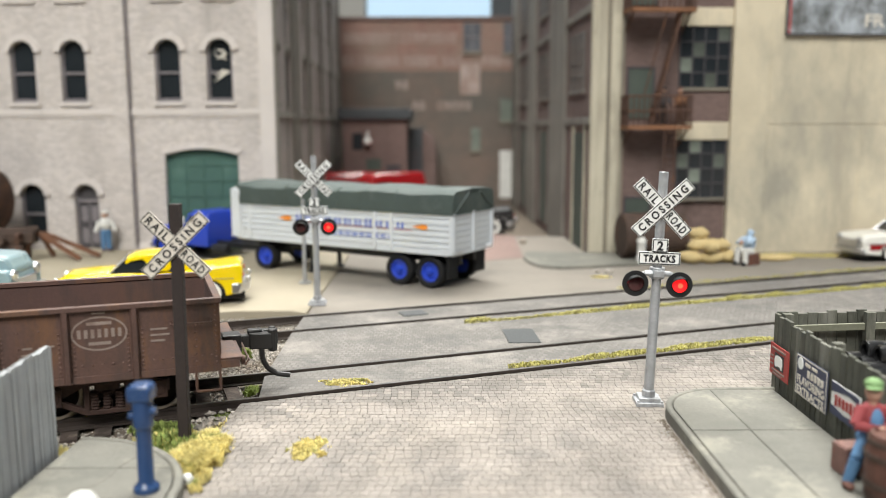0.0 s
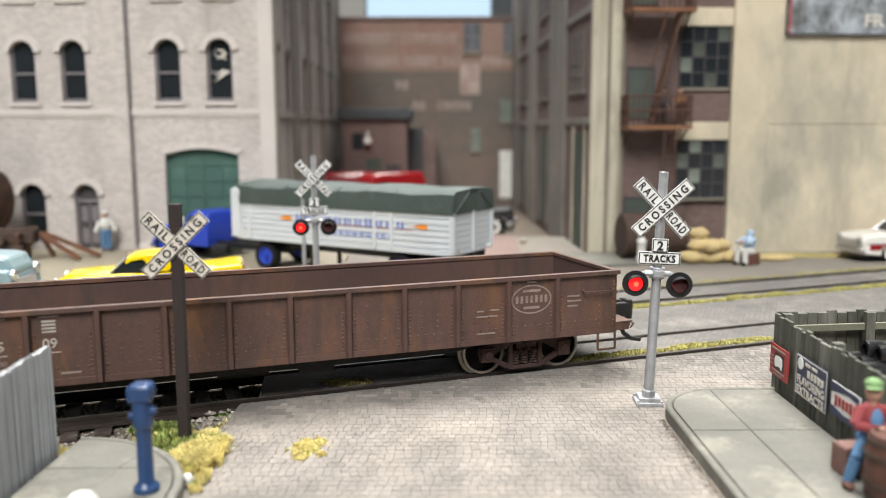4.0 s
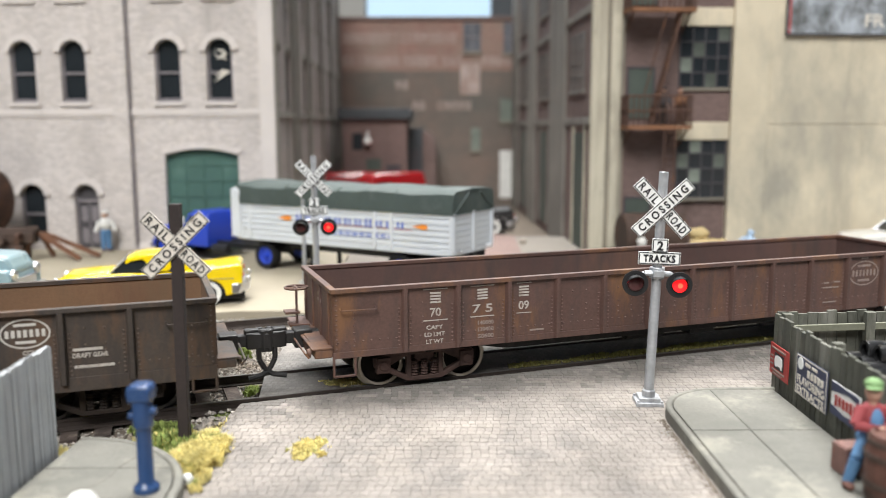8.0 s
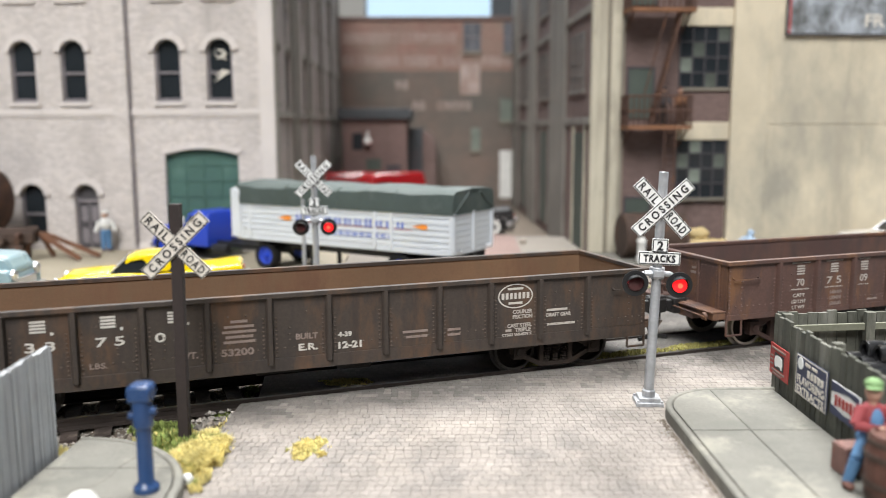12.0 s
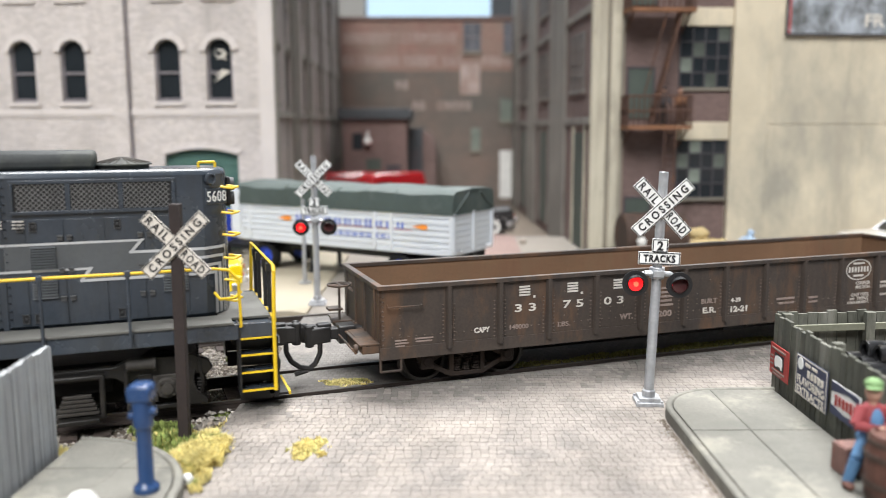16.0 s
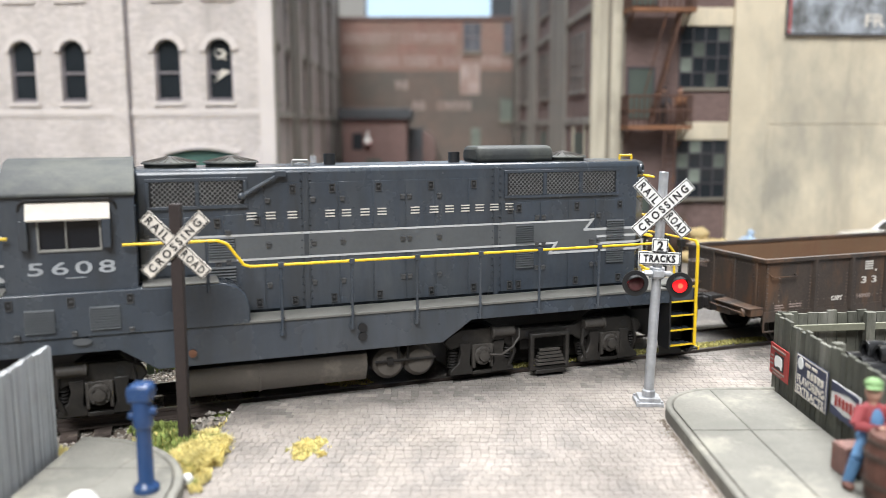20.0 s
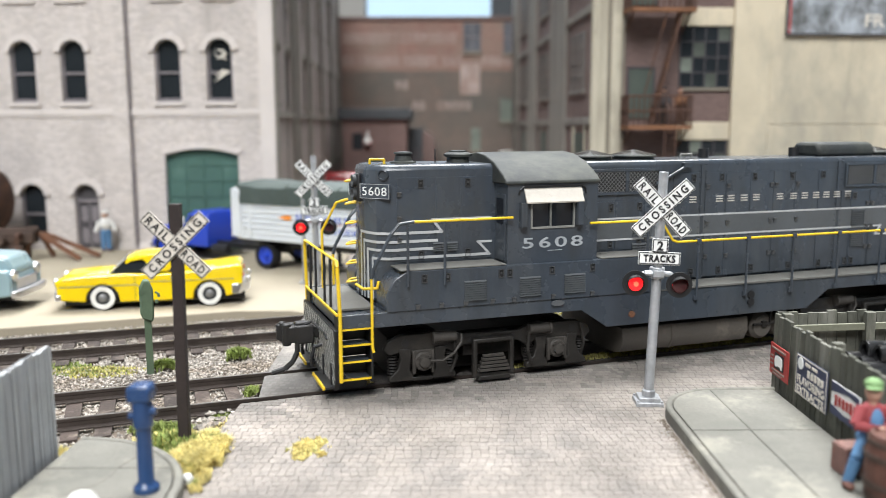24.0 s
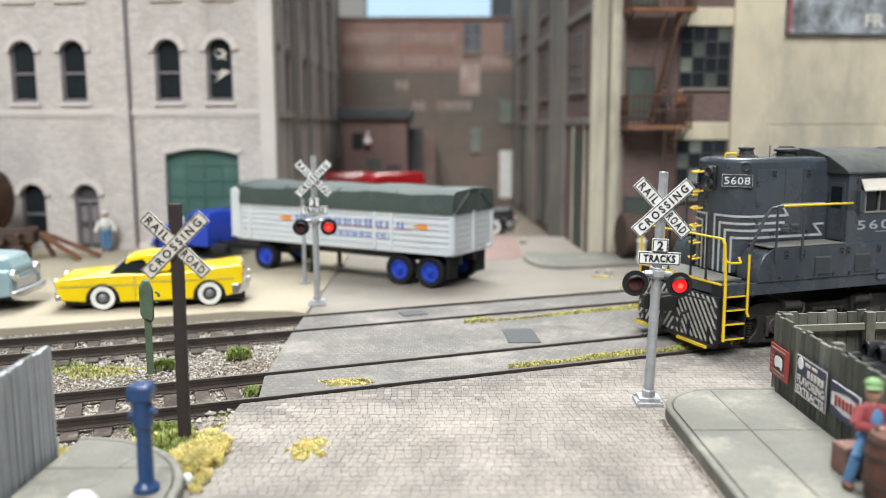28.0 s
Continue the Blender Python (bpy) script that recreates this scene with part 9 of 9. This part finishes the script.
tc = thing("tractor_truck", "bright blue tractor truck coupled to the trailer", "truck", TRACTOR)
part("chassis", G().box(-44, 27, 9, 11, 5.8, 8.4).box(-44, 27, 17, 19, 5.8, 8.4).box(13, 25, 8, 20, 8.4, 11.4), M_BLACK, tc, bevel=0.2)
part("cab", G().loft([[(-27, 4.0, 6), (-27, 24, 6), (-13.2, 24, 6), (-13.2, 4.0, 6)], [(-27.5, 3.6, 13.5), (-27.5, 24.4, 13.5), (-12.9, 24.4, 13.5), (-12.9, 3.6, 13.5)], [(-25.0, 5, 19.4), (-25.0, 23, 19.4), (-13.8, 23, 19.4), (-13.8, 5, 19.4)],
                      [(-23.6, 7, 20.6), (-23.6, 21, 20.6), (-14.8, 21, 20.6), (-14.8, 7, 20.6)]]), M_BLUE, tc, bevel=0.5)
part("window", G().add([(-25.6, 3.75, 14.4), (-16.4, 3.75, 14.4), (-16.8, 4.7, 18.6), (-24.2, 4.7, 18.6)], [(0, 1, 2, 3)]), M_WINDOW, tc, "cab side window")
part("mirror", G().box(-26.6, -25.8, 1.8, 3.4, 14.6, 18.2), M_WHITE, tc, "white door mirror", bevel=0.2)
part("bonnet", G().prism([(-45, 6), (-45.4, 11.4), (-43, 13.4), (-27, 14.0), (-27, 6)], "y", 7, 21), M_BLUE, tc, bevel=0.8)
part("fender", G().prism([(-45, 4.6)] + arch_pts(-38, 5.6, 4.6)[0:] + [(-30, 4.6), (-27, 6.0), (-30, 9.4), (-36, 11.2), (-42, 10.4), (-45.4, 7)], "y", 2.6, 7.4), M_BLUE, tc, bevel=0.4)
part("fender", G().prism([(-45, 4.6)] + arch_pts(-38, 5.6, 4.6)[0:] + [(-30, 4.6), (-27, 6.0), (-30, 9.4), (-36, 11.2), (-42, 10.4), (-45.4, 7)], "y", 20.6, 25.4), M_BLUE, tc, bevel=0.4)
part("front_bumper", G().box(-47.2, -46, 3, 25, 4, 6.6), M_CHROME, tc, bevel=0.3)
part("fuel_tank", G().cyl((-11, 5.2, 5.8), (-3, 5.2, 5.8), 2.0, n=16), M_BLACK, tc, bevel=0.3)
for x in (-38, 19.6):
    for y, s in ((3.6, -1), (24.4, 1)):
        w = part("wheel", G().lathe([(3.4, s * 1.0), (4.9, s * 1.5), (5.3, s * 0.9), (5.3, -s * 2.4), (3.4, -s * 2.6)], 24, axis="y", ring=True), M_TYRE, tc, m=at(x, y, 5.3))
        part("rim", G().lathe([(3.5, -s * 1.5), (3.5, s * 0.95), (3.0, s * 0.95), (2.6, s * 0.2), (1.1, s * 0.4), (0.9, s * 1.4), (0.2, s * 1.5)], 18, axis="y"), M_BLUE, w, "bright blue wheel rim")

# ---- clutter across the tracks ----
bo = thing("rusty_boiler", "rusty brown cylindrical boiler by the warehouse", "boiler", at(-207, 360, -0.2, 0, 0, -6))
part("drum", G().lathe([(1, 18.6), (9, 18.0), (13, 15.5), (13.4, 13), (13.4, -28), (9, -30)], 28, axis="x"), M_RUST, bo, m=at(0, 0, 24))
part("cradle", G().box(-20, -14, -11, 11, 0, 13).box(6, 12, -11, 11, 0, 13), M_RUSTDARK, bo, bevel=0.4)
mc = thing("scrap_machinery", "dark rusty machine parts heaped on the lot", "machinery", at(-184, 345, -0.2, 0, 0, 8))
part("casting", G().box(-14, 10, -4, 6, 0, 7).box(-10, 14, -3, 4, 7, 12.4), M_RUSTDARK, mc, bevel=0.8)
part("flywheel", G().lathe([(6.6, -1), (7.6, -1), (7.6, 1), (6.6, 1)], 24, axis="y", ring=True).box(-7, 7, -0.5, 0.5, -0.6, 0.6).box(-0.6, 0.6, -0.5, 0.5, -7, 7), M_RUSTDARK, mc, m=at(-11, -6.0, 7.6))
part("shaft", G().cyl((-12, -2, 12), (15, 0, 13), 1.4, n=12).cyl((2, -4, 9), (2, -8, 9), 1.8, n=12), M_RUSTDARK, mc)
part("flange", G().cyl((8, -4.6, 10.4), (9.6, -5.0, 10.4), 1.8, n=12), M_RUST, mc)
for k, (a, b) in enumerate((((0, 0, 11.5), (-5, -4, 0.6)), ((0, 0, 11.8), (20, -5, 0.8)), ((2, 2, 11.0), (25, 3, 1.0)), ((1, 1.5, 11.0), (4, 6, 0.6)))):
    d = (Vector(b) - Vector(a))
    mm = Matrix.Translation((Vector(a) + Vector(b)) / 2) @ d.to_track_quat("X", "Z").to_matrix().to_4x4()
    solid("timber_beam", G().mbox(mm, d.length, 1.9, 1.6), M_TIMBER, "red-brown timber beam leaning in a heap", "beam", at(-171, 349, -0.2), "timber heap", bevel=0.15)
figurine("figurine", "small painted figurine in white shirt and blue trousers", at(-150.6, 371.0, -0.2, 0, 0, 20), [
    ("ball", ((0, 0, 16.6), 1.5, 1.5, 1.8, 10, 7), M_SKIN), ("ball", ((0, 0, 17.6), 1.8, 1.8, 0.9, 10, 6), M_FIGWHITE), ("ball", ((0, 0, 12.2), 2.9, 2.0, 3.2, 12, 8), M_FIGWHITE),
    ("cyl", ((-2.4, 0, 13.6), (-4.2, -0.6, 9.0), 1.1, 0.9, 8), M_FIGWHITE), ("cyl", ((2.4, 0, 13.6), (4.0, -0.8, 9.4), 1.1, 0.9, 8), M_FIGWHITE), ("ball", ((0, 0, 9.0), 2.1, 1.6, 2.0, 10, 7), M_FIGBLUE),
    ("cyl", ((-1, 0, 9), (-1.2, 0, 0.6), 1.3, 1.0, 10), M_FIGBLUE), ("cyl", ((1, 0, 9), (1.2, 0, 0.6), 1.3, 1.0, 10), M_FIGBLUE), ("ball", ((-1.2, -0.6, 0.6), 0.9, 1.6, 0.6, 8, 6), M_WOOD), ("ball", ((1.2, -0.6, 0.6), 0.9, 1.6, 0.6, 8, 6), M_WOOD)])
figurine("figurine", "painted seated figurine with pale blue shirt", at(122.5, 331.5, -0.4, 0, 0, -60), [
    ("ball", ((0, 0.6, 12.4), 1.5, 1.5, 1.7, 10, 7), M_FIGPALE), ("ball", ((0, 0, 8.6), 2.8, 2.2, 3.2, 12, 8), M_FIGPALE), ("cyl", ((-2.2, 0, 10.4), (-2.8, -3.6, 8.6), 1.0, 0.8, 8), M_FIGPALE), ("cyl", ((2.2, 0, 10.4), (2.8, -3.6, 8.8), 1.0, 0.8, 8), M_FIGPALE),
    ("ball", ((0, -4.6, 9.2), 1.0, 1.0, 1.0, 8, 6), M_SKIN), ("cyl", ((-1.2, 0, 5.4), (-1.6, -4.6, 6.0), 1.6, 1.4, 10), M_FIGWHITE), ("cyl", ((-1.6, -4.6, 6.0), (-1.6, -4.8, 0.8), 1.3, 1.1, 10), M_FIGWHITE),
    ("cyl", ((1.2, 0, 5.4), (1.8, -4.2, 5.8), 1.6, 1.4, 10), M_FIGWHITE), ("cyl", ((1.8, -4.2, 5.8), (1.8, -4.0, 0.8), 1.3, 1.1, 10), M_FIGWHITE), ("ball", ((-1.6, -5.4, 0.8), 1, 1.6, 0.8, 8, 6), M_BLACK), ("ball", ((1.8, -4.8, 0.8), 1, 1.6, 0.8, 8, 6), M_BLACK)])
solid("seat_block", G().box(-3, 3, -2.4, 3.4, 0, 4.6), M_WOOD, "low brown box under the seated figurine", "box", at(122.5, 331.5, -0.4, 0, 0, -60), bevel=0.3)


def sack(x, y, z, rx, ry, rz_, turn, seed):
    rnd_ = random.Random(seed)
    g = G().ball((0, 0, rz_), rx, ry, rz_, 14, 9)
    g.v = [(px * (1 + 0.06 * math.sin(5 * pz + seed)), py, pz * (1 + 0.08 * math.sin(px * 1.3 + seed))) for px, py, pz in g.v]
    return solid("sack", g, M_STRAW, "full straw-coloured sack in a heap", "sack", at(x, y, z, 0, rnd_.uniform(-6, 6), turn), "sack heap", smooth=70)


for k, (x, y, z, tn) in enumerate(((100, 334, -0.4, 10), (108.5, 334, -0.4, -8), (116, 336, -0.4, 20), (101, 339, -0.4, 80), (104, 335.5, 4.4, 12), (111.5, 336, 4.4, -14), (104, 338, 8.6, 30), (108, 333.5, 4.0, 70))):
    sack(x, y, z, 5.2, 3.6, 2.6, tn, k)
solid("flat_sack", G().ball((0, 0, 1.0), 9.0, 4.0, 1.3, 16, 7), M_STRAW, "flat empty sack lying by the wall", "sack", at(137, 342, -0.4, 0, 0, 5))
tk = thing("scrap_drum", "dark rusty drum lying against the factory wall", "drum", at(86, 343, 0.9, 0, 0, 6))
part("shell", G().lathe([(8.4, -13), (9.2, -12.4), (9.2, 12.4), (8.4, 13)], 24, axis="x"), M_RUSTDARK, tk, m=at(0, 0, 9.3))
part("band", G().lathe([(9.2, -1), (9.7, -1), (9.7, 1), (9.2, 1)], 24, axis="x", ring=True), M_RUSTDARK, tk, m=at(0, 0, 9.3))
solid("fire_plug", G().lathe([(2.1, 0), (2.1, 2), (1.7, 2.6), (1.7, 7.2), (2.0, 7.8), (1.4, 9.4), (0.4, 9.9)], 14), [M_FIGWHITE], "small white fire plug by the kerb", "fire plug", at(79.5, 331.5, 0.9))
for x, y, z, r in ((62.5, 311, -0.3, 1.7), (58.6, 313, -0.3, 1.2), (38, 394, -0.3, 2.2)):
    solid("loose_stone", G().ball((0, 0, r * 0.4), r, r * 0.8, r * 0.7, 7, 5), M_BALLAST, "pale loose stone lying in the street", "stone", at(x, y, z), "loose stones", smooth=0)
# ---- stone pavers of the near road ----
def paver_rows():
    """The pavers as left, right and front edges, with the back edge cut along the rail at both corners."""
    rnd = random.Random(12)
    out = []
    y, row = 94.0, 0
    while y < 228:
        depth = 1.8
        x = -40.9 - (0.72 if row % 2 else 0) + rnd.uniform(-0.15, 0)
        while x < 112:
            w = rnd.choice((1.32, 1.4, 1.45, 1.5, 1.62))
            right = 42.4 if y < 149 else (42.4 + (y - 149) * 0.7 if y < 165.2 else 112)
            a, b = max(x, -40.9), min(x + w, right)
            ba, bb_ = min(y + depth, line_y(a, -9.85)), min(y + depth, line_y(b, -9.85))
            if b - a > 0.45 and max(ba, bb_) - y > 0.35:
                out.append((a, b, y, max(ba, y + 0.12), max(bb_, y + 0.12), ba == bb_ and b - a == w))
            x += w
        y += depth
        row += 1
    return out


def paver_shape(a, b, y, ya, yb, h, tilt, cx=0.0, cy=0.0):
    g, gy, i, lift = 0.024, 0.05, 0.09, h - 0.07
    a, b, y, ya, yb = a + g - cx, b - g - cx, y + gy - cy, ya - gy - cy, yb - gy - cy
    low = [(a, y, -0.9), (b, y, -0.9), (b, yb, -0.9), (a, ya, -0.9)]
    rim = [(a, y, lift), (b, y, lift + tilt), (b, yb, lift + tilt), (a, ya, lift)]
    i2 = min(i, (min(ya, yb) - y) * 0.3)
    top = [(a + i, y + i2, h), (b - i, y + i2, h + tilt), (b - i, yb - i2, h + tilt), (a + i, ya - i2, h)]
    return low + rim + top


PAVER_FACES = [(8, 9, 10, 11), (4, 5, 9, 8), (5, 6, 10, 9), (6, 7, 11, 10), (7, 4, 8, 11), (0, 1, 5, 4), (1, 2, 6, 5), (2, 3, 7, 6), (3, 0, 4, 7)]


def lay_pavers():
    rnd = random.Random(9)
    shared = {}
    single = 0
    joined = G()
    sooty = G()
    for a, b, y, ya, yb, whole in paver_rows():
        h = -0.42 + rnd.uniform(-0.035, 0.035)
        tilt = rnd.uniform(-0.025, 0.025)
        if whole and 116 < y < 138 and -19 < a < 17 and single < 300:
            single += 1
            w = round(b - a, 2)
            if w not in shared:
                shared[w] = mesh_of(G().add(paver_shape(a, b, y, ya, yb, 0.0, 0.02, (a + b) / 2, (y + ya) / 2), PAVER_FACES), "paver", M_PAVER, 0)
            part("paver", shared[w], None, road_near, m=at((a + b) / 2, (y + ya) / 2, h, rnd.uniform(-0.7, 0.7), rnd.uniform(-0.7, 0.7), rnd.uniform(-0.5, 0.5)))
        else:
            # stones near the rail are darkened for soot and the train's shade
            away = (line_y(a, -9.85) - y) * CA
            dimmed = rnd.uniform(0.3, 0.7) < 1.2 * math.exp(-away / 11.0) * (0.8 + 0.9 * noise.noise(Vector((a * 0.11, y * 0.2, 2.0))))
            (sooty if dimmed else joined).add(paver_shape(a, b, y, ya, yb, h, tilt), PAVER_FACES)
    rest = part("pavers", joined, M_PAVER, road_near, "small worn stone pavers", smooth=0, fix=False)
    tagged(rest, "", "", "", "stuff")
    tagged(part("pavers", sooty, M_SOOT_SHADE, road_near, "stone pavers beside the rail, toned down for soot and train shade", smooth=0, fix=False), "", "", "", "stuff")


lay_pavers()
# ---- what moves ----
# the train's place along the track, in seconds and millimetres (the middle of the first gondola)
TRAIN = [(0, -130.0), (0.5, -120.5), (1, -111.2), (1.5, -101.2), (2, -90.3), (2.5, -78.6), (3, -66.8), (3.5, -54.8), (5.5, -8.2), (6.5, 14.9), (7.5, 38.4), (8, 50.2), (9, 73.3), (9.5, 85.0),
         (12.3, 152.6), (16.5, 252.7), (17.5, 277.0), (18.5, 301.4), (19.5, 325.3), (20.5, 349.3), (21.5, 372.9), (23.5, 420.3), (24.5, 444.2), (25.5, 467.4), (26.5, 490.4), (27.5, 513.0), (28, 524.0)]


def train_at(t):
    """The train's place at t seconds, smoothly between the rows."""
    ts, ss = [a for a, b in TRAIN], [b for a, b in TRAIN]
    k = max(1, min(len(ts) - 1, int(np.searchsorted(ts, t))))
    slope = lambda i: (ss[min(i + 1, len(ss) - 1)] - ss[max(i - 1, 0)]) / (ts[min(i + 1, len(ts) - 1)] - ts[max(i - 1, 0)])
    h = ts[k] - ts[k - 1]
    u = (t - ts[k - 1]) / h
    a, b = ss[k - 1], ss[k]
    return (2 * u ** 3 - 3 * u ** 2 + 1) * a + (u ** 3 - 2 * u ** 2 + u) * h * slope(k - 1) + (-2 * u ** 3 + 3 * u ** 2) * b + (u ** 3 - u ** 2) * h * slope(k)


def motions():
    steps = [i * 0.25 for i in range(113)]
    for car, back in ((car_a, 0.0), (car_b, 180.9), (loco, 371.5)):
        walk(car, [(t, TRACK @ at(train_at(t) - back, 0, 0.05)) for t in steps])
    for wheels, r in ((wheels_a, 4.9), (wheels_b, 4.9), (wheels_loco, 5.8)):
        for w in wheels:
            x = w.matrix_basis.translation.x / MM
            rows = []
            for t in steps:
                turn = (train_at(t) - train_at(0)) / r
                rows.append((t, at(x, 0, r) @ Matrix.Rotation(turn, 4, "Y")))
            walk(w, rows)
    # the flashing crossing lamps: each disc is lit on one face and turns over inside its hood
    for disc, left in signal_discs:
        base = disc.matrix_basis.copy()
        rows = []
        t0, period, lit = 0.22, 1.124, 0.49
        changes = []
        for k in range(-1, 26):
            changes += [(t0 + k * period, True), (t0 + k * period + lit, False)]
        turn = 0.0
        state = False      # is the left lamp lit
        face = lambda a: base @ Matrix.Rotation(radians(a), 4, "Z")
        turn = 0.0 if not left else 180.0
        rows.append((0.0, face(turn)))
        for when, to_left in changes:
            if when < 0.05 or when > 27.9:
                continue
            for dt, a in ((-2 / 30, 0), (-1 / 30, 60), (0, 120), (1 / 30, 180)):
                rows.append((round((when + dt) * 30) / 30, face(turn + a)))
            turn += 180
        rows.append((28.0, face(turn)))
        walk(disc, rows)


motions()
